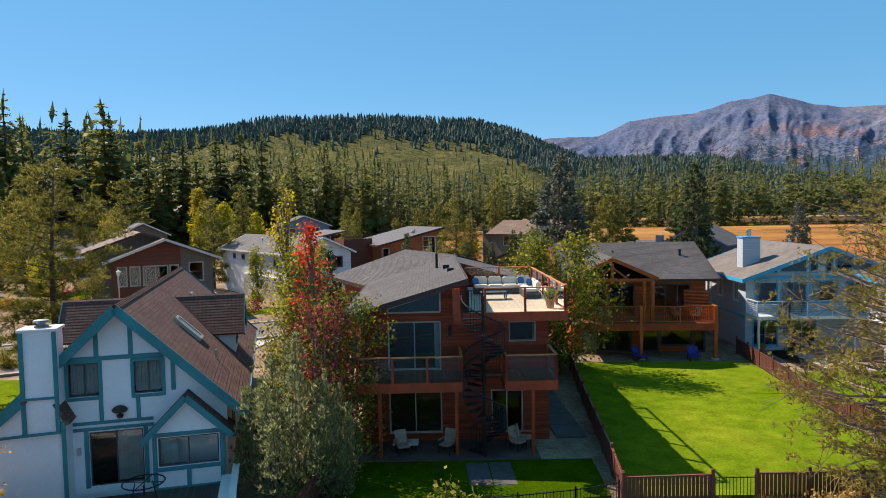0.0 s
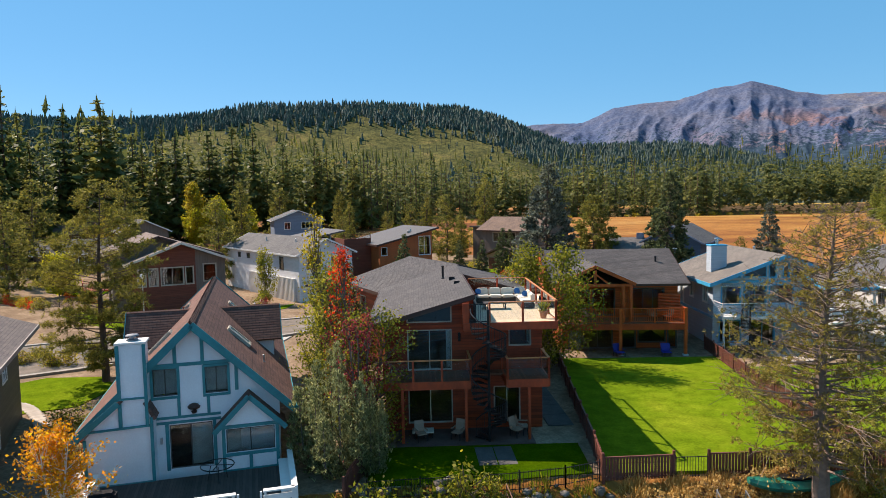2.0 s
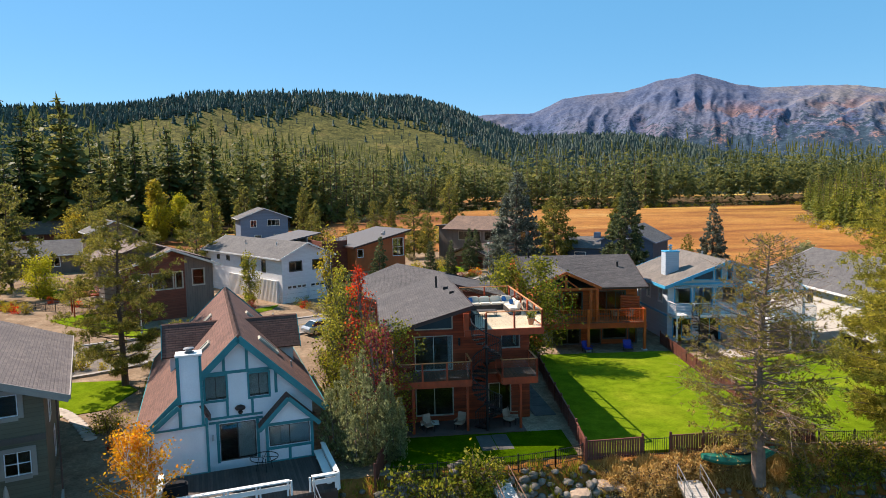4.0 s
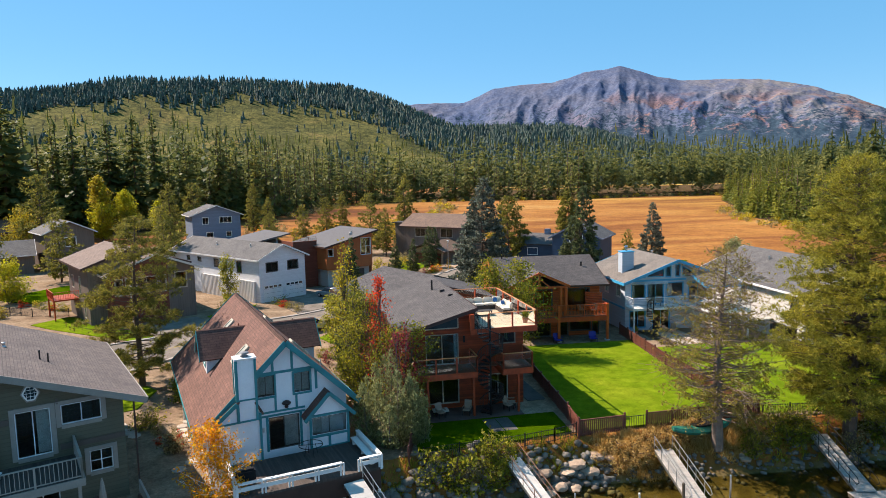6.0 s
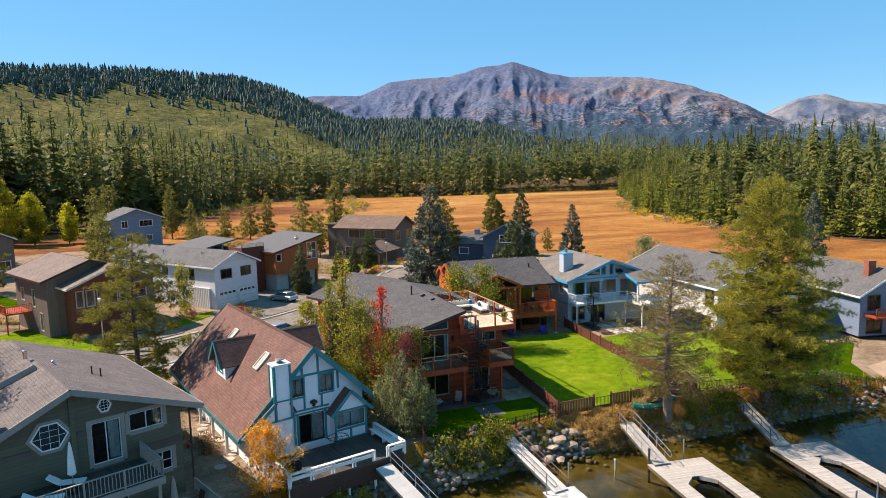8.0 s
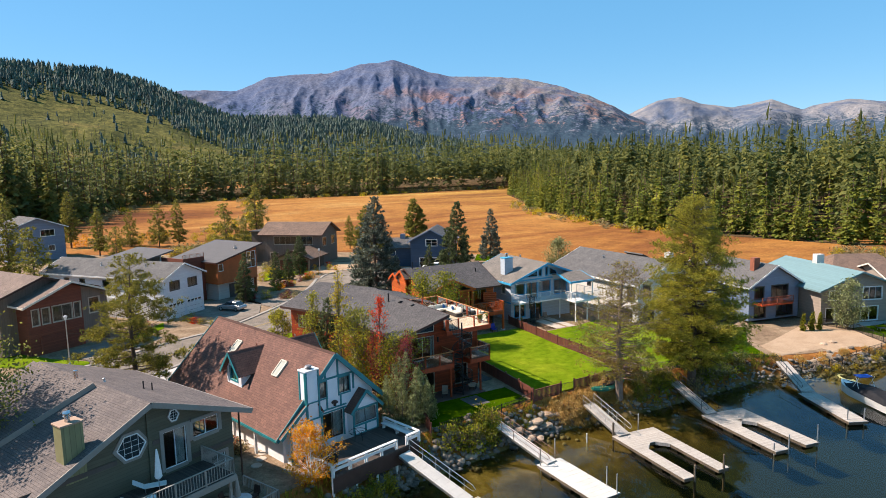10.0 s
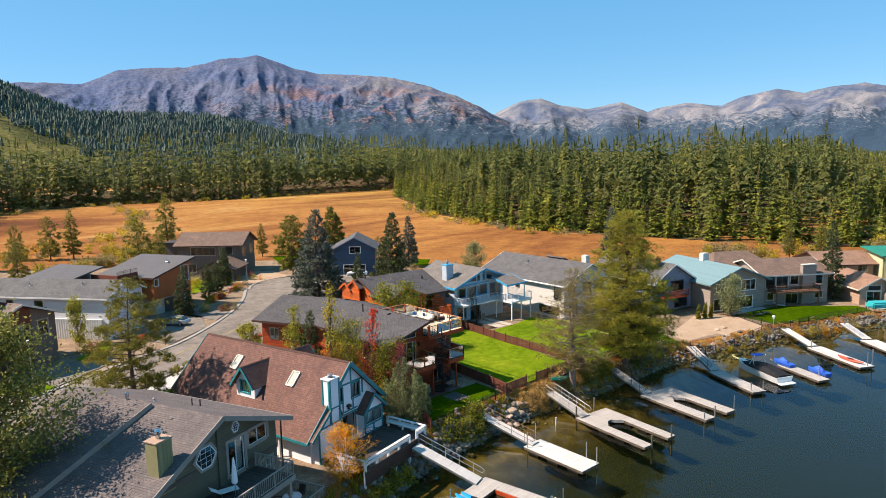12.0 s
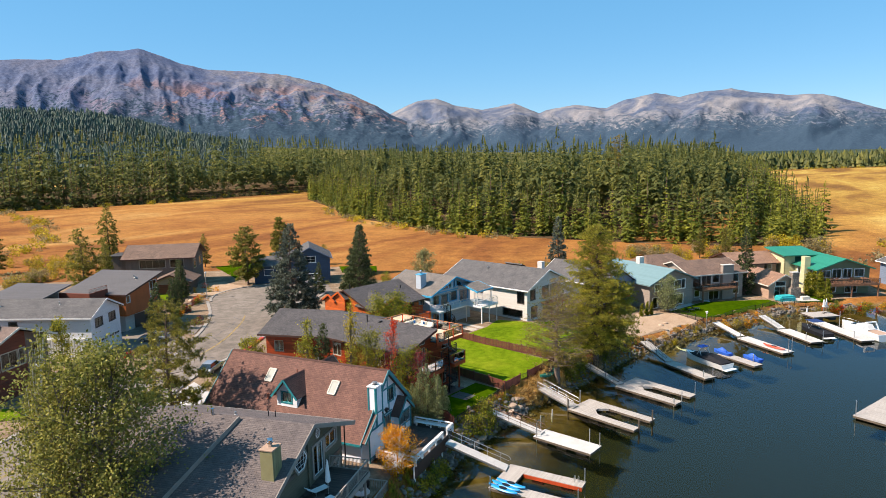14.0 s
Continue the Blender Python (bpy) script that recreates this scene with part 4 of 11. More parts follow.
def wood(name, P, H, W, material, label, seed, tiers=12, boughs=6, sprays=2, base=0.1, slim=0.8, trunks=True, category="forest", spire=False):
    """Many conifers in one mesh: places, heights and widths."""
    rng = np.random.default_rng(seed)
    T = [spire_template(rng) if spire else pine_template(rng, tiers, boughs, sprays, base * rng.uniform(0.5, 1.6), slim * rng.uniform(0.75, 1.25)) for _ in range(14)]
    out, tv = [], []
    for (x, y, z), h, w in zip(P, H, W):
        t = T[rng.integers(14)].reshape(-1, 3)
        a = rng.uniform(0, 6.283)
        c, s = math.cos(a), math.sin(a)
        v = np.column_stack([(t[:, 0] * c - t[:, 1] * s) * w + x, (t[:, 0] * s + t[:, 1] * c) * w + y, t[:, 2] * h + z - 0.3])
        out.append(v)
        if trunks:
            k = h * 0.012
            for j in range(3):
                a0, a1 = 2.094 * j, 2.094 * (j + 1)
                tv.append([(x + k * math.cos(a0), y + k * math.sin(a0), z - 0.5), (x + k * math.cos(a1), y + k * math.sin(a1), z - 0.5),
                           (x + 0.3 * k * math.cos(a1), y + 0.3 * k * math.sin(a1), z + h * 0.93), (x + 0.3 * k * math.cos(a0), y + 0.3 * k * math.sin(a0), z + h * 0.93)])
    V = np.concatenate(out)
    k = 3 if spire else 4
    ob = link_mesh(name, tri_mesh(name, V, np.arange(len(V)).reshape(-1, k)), material)
    tagged(ob, label, category, kind="stuff")
    if trunks:
        V = np.array(tv).reshape(-1, 3)
        link_mesh("trunks", tri_mesh("trunks", V, quads(len(V) // 4)), M_BARK, ob)
    return ob


def inside(px, py, poly):
    c = np.zeros(len(px), bool)
    for (x0, y0), (x1, y1) in zip(poly, poly[1:] + poly[:1]):
        hit = ((y0 > py) != (y1 > py)) & (px < (x1 - x0) * (py - y0) / (y1 - y0 + 1e-9) + x0)
        c ^= hit
    return c


def scatter(poly, gap, seed, extra=None):
    """Places about gap apart inside an outline."""
    rng = np.random.default_rng(seed)
    xs, ys = [p[0] for p in poly], [p[1] for p in poly]
    gx, gy = np.meshgrid(np.arange(min(xs), max(xs), gap), np.arange(min(ys), max(ys), gap))
    px = gx.ravel() + rng.uniform(-0.5, 0.5, gx.size) * gap
    py = gy.ravel() + rng.uniform(-0.5, 0.5, gx.size) * gap
    k = inside(px, py, poly)
    return px[k], py[k]


def edge_depth(px, py, line):
    best = np.full(len(px), 1e9)
    for (ax, ay), (bx, by) in zip(line, line[1:]):
        dx, dy = bx - ax, by - ay
        t = np.clip(((px - ax) * dx + (py - ay) * dy) / (dx * dx + dy * dy), 0, 1)
        best = np.minimum(best, np.hypot(px - ax - t * dx, py - ay - t * dy))
    return best


def forest_block(name, poly, front, gap, depth, h_edge, h_deep, seed, mat_edge, mat_deep, label, near_tree, deep_tree, width=0.15, ramp_in=45, shy=26, spire=False):
    """A wood whose front rows are younger and more detailed than those behind."""
    rng = np.random.default_rng(seed)
    px, py = scatter(poly, gap, seed)
    d = edge_depth(px, py, front)
    keep = d < depth
    px, py, d = px[keep], py[keep], d[keep]
    t = smooth(d / ramp_in)
    H = (h_edge * (1 - t) + h_deep * t) * rng.uniform(0.5, 1.12, len(d)) * np.where(rng.uniform(0, 1, len(d)) < 0.06, 1.15, 1.0)
    W = H * width * rng.uniform(0.75, 1.3, len(d)) * (1.25 - 0.25 * t)
    P = np.column_stack([px, py, land_z(px, py)])
    near = (d < shy) & (np.hypot(px - 20, py - 30) < 420)
    for pick, mat, (tiers, boughs, sprays, base, slim), tr, k in ((near, mat_edge, near_tree, True, 1), (~near, mat_deep, deep_tree, False, 2)):
        if pick.any():
            wood(name, P[pick], H[pick], W[pick], mat, label, seed + k, tiers, boughs, sprays, base, slim, tr and not spire, spire=spire)


# the wood across the meadow, and the younger one that juts into it
R_FRONT = [(305, 425), (225, 330), (184, 257), (156, 220), (141, 168), (131, 140), (129, 122), (133, 102), (140, 65), (152, 40), (164, 29), (181, 20), (212, 24), (250, 38), (373, 76), (652, 158)]
forest_block("forest", R_FRONT + [(680, 300), (420, 470)], R_FRONT, 6.2, 125, 17, 32, 11, M_FOREST_NEAR, M_FOREST, "dense stand of young and tall green pines beside the meadow",
             (18, 7, 2, 0.03, 0.9), (11, 6, 1, 0.4, 0.85), width=0.145, shy=20)
px, py = scatter(R_FRONT[:-2] + [(380, 120), (400, 420)], 4.8, 12)
keep = edge_depth(px, py, R_FRONT[:-2]) < 13
px, py = px[keep], py[keep]
H = np.random.default_rng(13).uniform(4.5, 13, len(px))
wood("forest", np.column_stack([px, py, land_z(px, py)]), H, H * 0.2, M_FOREST_NEAR, "thicket of young green pines at the edge of the stand", 14, 9, 6, 1, 0.0, 0.9, False)
F_FRONT = [(-24, 285), (0, 370), (33, 420), (75, 428), (123, 408), (160, 400), (212, 413), (255, 404), (300, 398), (352, 420), (420, 470)]
forest_block("forest", F_FRONT + [(500, 700), (50, 700), (-120, 420), (-110, 300)], F_FRONT, 7.4, 95, 33, 45, 21, M_FOREST, M_FOREST, "tall dark pine forest at the far edge of the meadow",
             (14, 7, 1, 0.03, 0.75), (8, 6, 1, 0.3, 0.75), width=0.13)
px, py = scatter(F_FRONT[2:-2] + [(360, 520), (60, 520)], 5.0, 23)
keep = edge_depth(px, py, F_FRONT[2:-2]) < 14
px, py = px[keep], py[keep]
H = np.random.default_rng(24).uniform(5, 17, len(px))
wood("forest", np.column_stack([px, py, land_z(px, py)]), H, H * 0.2, M_FOREST, "low dark pines along the edge of the far wood", 25, 8, 6, 1, 0.0, 0.8, False)
L_FRONT = [(-24, 278), (-50, 245), (-80, 224), (-92, 195), (-84, 168), (-95, 150), (-130, 130), (-190, 95)]
forest_block("forest", L_FRONT + [(-330, 130), (-300, 380), (-120, 420)], L_FRONT, 9.0, 105, 40, 45, 31, M_FOREST, M_FOREST, "tall pines behind the houses",
             (26, 8, 2, 0.12, 0.72), (12, 6, 1, 0.25, 0.75), width=0.14)
FAR_FRONT = [(652, 170), (760, 190), (830, 150), (930, 60), (1000, -60)]
forest_block("forest", FAR_FRONT + [(1300, -60), (1100, 300), (800, 420), (680, 320)], FAR_FRONT, 8, 150, 17, 20, 41, M_FOREST, M_FOREST, "distant belt of pines beyond the yellow meadow",
             (3, 5, 0, 0.0, 0.8), (3, 5, 0, 0.0, 0.8), width=0.26, spire=True)

M_DUFF = patchy("pine needle litter", [(0.3, (0.06, 0.04, 0.024)), (0.5, (0.10, 0.066, 0.038)), (0.7, (0.17, 0.11, 0.055))], 0.08, fine=1.5, bump=0.4, mid=0.4)
for outline in (F_FRONT[2:] + [(500, 700), (60, 640), (10, 520)], R_FRONT[:-2] + [(400, 200), (400, 440)], L_FRONT[1:] + [(-330, 130), (-300, 380), (-120, 420)]):
    drape("forest_floor", outline, M_DUFF, "brown needle litter under the pines", "forest floor", 0.06, 40.0)

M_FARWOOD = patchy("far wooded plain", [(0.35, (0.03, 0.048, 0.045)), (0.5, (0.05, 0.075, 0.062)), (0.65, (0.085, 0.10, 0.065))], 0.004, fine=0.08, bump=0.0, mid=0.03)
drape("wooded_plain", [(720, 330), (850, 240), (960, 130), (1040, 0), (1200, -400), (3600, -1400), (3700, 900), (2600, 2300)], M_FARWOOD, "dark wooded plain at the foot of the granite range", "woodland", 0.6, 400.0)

# trees on the hill: a close crest and right shoulder, a thin scatter on the burnt face
rng = np.random.default_rng(77)
P, H, DP, DH = [], [], [], []
for _ in range(90000):
    az = rng.uniform(-50, 34)
    t = rng.uniform(0.02, 0.74) if rng.uniform() < 0.6 else rng.uniform(0.56, 0.75)
    r = HILL_R0 + (HILL_R1 - HILL_R0) * t
    x, y = r * math.sin(radians(az)), r * math.cos(radians(az))
    edge = noise.noise(Vector((x * 0.008, y * 0.008, 9.0)))
    crest = t > 0.55 + 0.05 * math.sin(az * 0.9) + 0.07 * edge
    east = az > 12.0 - 12 * float(smooth((t - 0.2) / 0.5)) + 2.5 * edge
    west = az < -24 + 6 * t + 5 * edge
    clump = noise.noise(Vector((x * 0.007, y * 0.007, 3.0)))
    p = 0.95 if (east or west) else 0.55 if crest else (0.3 if clump > 0.3 else 0.018)
    k = rng.uniform()
    if k < p:
        P.append((x, y, hill_height(az, t, x, y) - 1))
        H.append(rng.uniform(9, 22))
    elif not (east or west or crest) and k > 0.93:
        DP.append((x, y, hill_height(az, t, x, y) - 1))
        DH.append(rng.uniform(8, 20))
    if len(P) >= 19000:
        break
wood("forest", P, H, np.array(H) * 0.23, M_FOREST_HAZED, "dark pines along the crest and shoulder of the hill", 78, trunks=False, spire=True)
V = []
for (x, y, z), h in zip(DP, DH):
    V += [(x - 0.45, y, z), (x + 0.45, y, z), (x + 0.15, y + 0.1, z + h), (x - 0.15, y - 0.1, z + h)]
    V += [(x, y - 0.45, z), (x, y + 0.45, z), (x + 0.1, y + 0.15, z + h), (x - 0.1, y - 0.15, z + h)]
tagged(link_mesh("dead_trunks", tri_mesh("dead_trunks", V, quads(len(V) // 4)), M_BARK_GREY), "bare grey trunks of burnt trees scattered over the hillside", "dead trees", kind="stuff")
# ---- how houses are put together ----


def way(p, q):
    d = Vector((q[0] - p[0], q[1] - p[1], 0))
    L = d.length
    d.normalize()
    return d, Vector((d.y, -d.x, 0)), L


def wall(ho, p, q, z0, prof, material, wins=(), thick=0.2, name="wall", frame=None, trim=0.09, glass=None):
    """A wall with a stepped or sloping top from p to q (left to right seen from outside), its windows cut through.
    prof: (distance, height) along the top. wins: (s0, s1, z0, z1, panes across, panes up, curtain)."""
    d, n, L = way(p, q)
    base = Vector((p[0], p[1], 0))
    if isinstance(prof, (int, float)):
        prof = [(0, prof), (L, prof)]
    S = [s for s, _ in prof]
    Hh = [h for _, h in prof]
    cuts = sorted(set([round(s, 3) for s in S] + [round(v, 3) for w in wins for v in w[:2]] + [0, round(L, 3)]))
    cuts = [c for c in cuts if 0 <= c <= L + 0.002]
    bm = bmesh.new()

    def pt(s, z, k):
        return base + d * s - n * (thick * k) + Vector((0, 0, z))
    for a, b in zip(cuts, cuts[1:]):
        if b - a < 0.004:
            continue
        ta, tb = float(np.interp(a + 1e-4, S, Hh)), float(np.interp(b - 1e-4, S, Hh))
        holes = sorted([(w[2], w[3]) for w in wins if w[0] <= a + 0.004 and w[1] >= b - 0.004])
        low = z0
        for h0, h1 in holes + [(None, None)]:
            top_a, top_b = (h0, h0) if h0 is not None else (ta, tb)
            if min(top_a, top_b) - low > 0.005 or max(top_a, top_b) - low > 0.02:
                top_a, top_b = max(top_a, low + 0.003), max(top_b, low + 0.003)
                prism(bm, [pt(a, low, 0), pt(b, low, 0), pt(b, low, 1), pt(a, low, 1)], [pt(a, top_a, 0), pt(b, top_b, 0), pt(b, top_b, 1), pt(a, top_a, 1)])
            low = h1
    bmesh.ops.remove_doubles(bm, verts=bm.verts[:], dist=0.0005)
    part(name, bm, material, ho)
    for w in wins:
        if frame is not None:
            window(ho, p, q, w, frame, thick, trim, glass)


def window(ho, p, q, w, frame, thick=0.2, trim=0.09, glass=None, name="window"):
    s0, s1, z0, z1 = w[:4]
    nx, ny = (w[4], w[5]) if len(w) > 5 else (2, 1)
    cur = w[6] if len(w) > 6 else 0
    d, n, L = way(p, q)
    base = Vector((p[0], p[1], 0))

    def bar(bm, a, b, lo, hi, out, back):
        r = [base + d * a + n * out, base + d * b + n * out, base + d * b - n * back, base + d * a - n * back]
        prism(bm, [v + Vector((0, 0, lo)) for v in r], [v + Vector((0, 0, hi)) for v in r])
    bm = bmesh.new()

    def ring(a, b, lo, hi, w, out, back):
        """A closed rectangular frame as one skin."""
        rows = []
        for a2, b2, l2, h2, o in ((a, b, lo, hi, out), (a + w, b - w, lo + w, hi - w, out), (a + w, b - w, lo + w, hi - w, -back), (a, b, lo, hi, -back)):
            rows.append([bm.verts.new(base + d * s + n * o + Vector((0, 0, z))) for s, z in ((a2, l2), (b2, l2), (b2, h2), (a2, h2))])
        for r0, r1 in zip(rows, rows[1:] + rows[:1]):
            for k in range(4):
                bm.faces.new((r0[k], r0[(k + 1) % 4], r1[(k + 1) % 4], r1[k]))
    e = 0.05
    if trim:
        ring(s0 - trim, s1 + trim, z0 - trim, z1 + trim, trim + 0.01, 0.04, 0.0)
    ring(s0, s1, z0, z1, e, -0.03, 0.11)
    bmesh.ops.recalc_face_normals(bm, faces=bm.faces[:])
    win = part(name, bm, frame, ho)
    for i in range(1, nx):
        c = s0 + (s1 - s0) * i / nx
        bm = bmesh.new()
        bar(bm, c - 0.025, c + 0.025, z0 + e, z1 - e, -0.035, 0.10)
        part("mullion", bm, frame, win)
    for i in range(1, ny):
        c = z0 + (z1 - z0) * i / ny
        bm = bmesh.new()
        bar(bm, s0 + e, s1 - e, c - 0.018, c + 0.018, -0.04, 0.095)
        part("glazing_bar", bm, frame, win)
    for i in range(max(1, nx)):
        a, b = s0 + (s1 - s0) * i / nx + 0.027, s0 + (s1 - s0) * (i + 1) / nx - 0.027
        bm = bmesh.new()
        bar(bm, a, b, z0 + 0.04, z1 - 0.04, -0.07, 0.078)
        part("pane", bm, glass or M_GLASS, win)
    if cur:
        bm = bmesh.new()
        a, b = (s0 + 0.06, s0 + (s1 - s0) * cur) if cur > 0 else (s1 + (s1 - s0) * cur, s1 - 0.06)
        k = max(6, int((b - a) / 0.07))
        for i in range(k):
            x0, x1 = a + (b - a) * i / k, a + (b - a) * (i + 1) / k
            bar(bm, x0, x1, z0 + 0.06, z1 - 0.05, -0.2 - 0.03 * (i % 2), 0.235 + 0.03 * (i % 2))
        part("curtain", bm, M_CURTAIN, win)
    return win


def roof_plane(ho, pts, material, thick=0.16, name="roof", row=0.17, lip=0.007):
    """A roof slope with its courses as lapped strips: pts are the upper surface's corners, eave left, eave right, then up and round."""
    P = [Vector(p) for p in pts]
    e = (P[1] - P[0]).normalized()
    nrm = (P[1] - P[0]).cross(P[-1] - P[0]).normalized()
    if nrm.z < 0:
        nrm = -nrm
    up = nrm.cross(e).normalized()
    if up.z < 0:
        up = -up
    bm = bmesh.new()
    uvl = bm.loops.layers.uv.new("uv")
    UV = [((p - P[0]).dot(e), (p - P[0]).dot(up)) for p in P]
    vmax = max(v for _, v in UV)

    def span(v):
        xs = []
        for (u0, v0), (u1, v1) in zip(UV, UV[1:] + UV[:1]):
            if abs(v1 - v0) < 1e-6:
                if abs(v - v0) < 1e-3:
                    xs += [u0, u1]
            elif min(v0, v1) - 1e-6 <= v <= max(v0, v1) + 1e-6:
                xs.append(u0 + (u1 - u0) * (v - v0) / (v1 - v0))
        if not xs:
            return None
        a, b = min(xs), max(xs)
        return (a, b) if b - a > 0.01 else (a - 0.005, b + 0.005)
    # one skin: each course starts proud of the one below it
    levels = sorted(set([0.0, vmax] + [v for _, v in UV if v > 0.01] + ([row * i for i in range(1, int(vmax / row) + 1) if row * i < vmax - 0.06] if lip else [])))
    chain = []
    for i, v in enumerate(levels):
        sp = span(min(max(v, 1e-5), vmax - 1e-5)) or chain[-1][:2]
        if i and lip:
            chain.append((*sp, v, 0.0))
        if i < len(levels) - 1 or not lip:
            chain.append((*sp, v, lip))
    tops, lows = [], []
    for a, b, v, hgt in chain:
        q = [P[0] + e * a + up * v, P[0] + e * b + up * v]
        tops.append([bm.verts.new(x + nrm * hgt) for x in q])
        lows.append([bm.verts.new(x - nrm * (thick - 0.001 * hgt)) for x in q])
    for i in range(len(tops) - 1):
        (a, b), (c, d) = tops[i], tops[i + 1]
        (a2, b2), (c2, d2) = lows[i], lows[i + 1]
        bm.faces.new((a, b, d, c))
        bm.faces.new((c2, d2, b2, a2))
        bm.faces.new((a2, a, c, c2))
        bm.faces.new((b, b2, d2, d))
    bm.faces.new((lows[0][0], lows[0][1], tops[0][1], tops[0][0]))
    bm.faces.new((tops[-1][0], tops[-1][1], lows[-1][1], lows[-1][0]))
    bmesh.ops.recalc_face_normals(bm, faces=bm.faces[:])
    for f in bm.faces:
        for lp in f.loops:
            r = lp.vert.co - P[0]
            lp[uvl].uv = (r.dot(e), r.dot(up))
    return part(name, bm, material, ho)


def boards(ho, name, material, segs, w=0.05, h=0.22, label=""):
    """Straight boards or beams, each a part of its own."""
    for p, q in segs:
        bm = bmesh.new()
        beam(bm, p, q, w, h)
        part(name, bm, material, ho, label)


def gable_roof(ho, x0, x1, y0, y1, xr, z_eave0, z_eave1, z_ridge, material, trim, thick=0.18, fh=0.24, lip=0.007, row=0.16, front=True):
    """Two slopes with the ridge along y at xr, and fascia boards on rakes and eaves."""
    roof_plane(ho, [(x0, y1, z_eave0), (x0, y0, z_eave0), (xr, y0, z_ridge), (xr, y1, z_ridge)], material, thick, lip=lip, row=row)
    roof_plane(ho, [(x1, y0, z_eave1), (x1, y1, z_eave1), (xr, y1, z_ridge), (xr, y0, z_ridge)], material, thick, lip=lip, row=row)
    if trim is not None:
        dz = -fh / 2 + 0.02
        o = 0.026
        for y in (y0 - o, y1 + o):
            boards(ho, "fascia", trim, [((x0 - 0.02, y, z_eave0 + dz), (xr, y, z_ridge + dz)), ((xr, y, z_ridge + dz), (x1 + 0.02, y, z_eave1 + dz))], 0.05, fh)
        boards(ho, "fascia", trim, [((x0 - o, y0, z_eave0 + dz), (x0 - o, y1, z_eave0 + dz))], 0.05, fh)
        boards(ho, "fascia", trim, [((x1 + o, y0, z_eave1 + dz), (x1 + o, y1, z_eave1 + dz))], 0.05, fh)


def cross_roof(ho, x0, x1, y0, y1, yr, z0, z1, zr, material, trim, thick=0.18, fh=0.24, lip=0.007):
    """Two slopes with the ridge along x at yr."""
    roof_plane(ho, [(x0, y0, z0), (x1, y0, z0), (x1, yr, zr), (x0, yr, zr)], material, thick, lip=lip)
    roof_plane(ho, [(x1, y1, z1), (x0, y1, z1), (x0, yr, zr), (x1, yr, zr)], material, thick, lip=lip)
    if trim is not None:
        dz = -fh / 2 + 0.02
        o = 0.026
        for x in (x0 - o, x1 + o):
            boards(ho, "fascia", trim, [((x, y0 - 0.02, z0 + dz), (x, yr, zr + dz)), ((x, yr, zr + dz), (x, y1 + 0.02, z1 + dz))], 0.05, fh)
        boards(ho, "fascia", trim, [((x0, y0 - o, z0 + dz), (x1, y0 - o, z0 + dz))], 0.05, fh)
        boards(ho, "fascia", trim, [((x0, y1 + o, z1 + dz), (x1, y1 + o, z1 + dz))], 0.05, fh)


def slab_part(ho, name, x0, x1, y0, y1, z0, z1, material, bev=0.0, label=""):
    bm = bmesh.new()
    box(bm, x0, x1, y0, y1, z0, z1)
    if bev:
        bevelled(bm, bev)
    return part(name, bm, material, ho, label)


def rail_run(ho, p, q, z, style, mats, h=1.05, posts=None, step=0.12, end=True):
    """A stretch of railing from p to q at floor height z. Styles: glass, picket, bars."""
    d, n, L = way(p, q)
    a = Vector((p[0], p[1], z))
    wood, fill = mats
    k = posts or max(1, round(L / 1.8))
    bm = bmesh.new()
    tw = {"glass": 0.11, "picket": 0.11, "bars": 0.06, "iron": 0.045}[style]
    beam(bm, a + Vector((0, 0, h)), a + d * L + Vector((0, 0, h)), tw, 0.05 if style != "iron" else 0.04)
    if style in ("picket", "iron"):
        beam(bm, a + Vector((0, 0, 0.1)), a + d * L + Vector((0, 0, 0.1)), tw * 0.5, 0.05)
    rail = part("railing", bm, M_CEDAR_CAP_LIT if style == "glass" else wood, ho)
    pw = {"glass": 0.11, "picket": 0.10, "bars": 0.05, "iron": 0.035}[style]
    for i in range(k + (1 if end else 0)):
        c = a + d * (L * i / k)
        bm = bmesh.new()
        beam(bm, c, c + Vector((0, 0, h - 0.02)), pw)
        part("post", bm, wood, rail)
    for i in range(k):
        s0, s1 = L * i / k + pw / 2, L * (i + 1) / k - pw / 2
        if style == "glass":
            bm = bmesh.new()
            beam(bm, a + d * (s0 + 0.03) + Vector((0, 0, (h + 0.12) / 2 - 0.02)), a + d * (s1 - 0.03) + Vector((0, 0, (h + 0.12) / 2 - 0.02)), 0.012, h - 0.2)
            part("glass_panel", bm, fill, rail).visible_shadow = False
        elif style == "bars":
            for j in range(6):
                bm = bmesh.new()
                zz = 0.12 + j * (h - 0.2) / 6
                rod(bm, [a + d * s0 + Vector((0, 0, zz)), a + d * s1 + Vector((0, 0, zz))], 0.012, 4)
                part("rail_bar", bm, fill, rail)
        else:
            m = max(2, round((s1 - s0) / step))
            w = 0.035 if style == "picket" else 0.018
            bm = bmesh.new()
            beam(bm, (0, 0, 0.1), (0, 0, h - 0.02), w)
            me = bpy.data.meshes.new("baluster")
            bm.to_mesh(me)
            bm.free()
            for j in range(1, m):
                b = link_mesh("baluster", me, fill, rail)
                b.location = a + d * (s0 + (s1 - s0) * j / m)
                b.rotation_euler = (0, 0, math.atan2(d.y, d.x))
    return rail


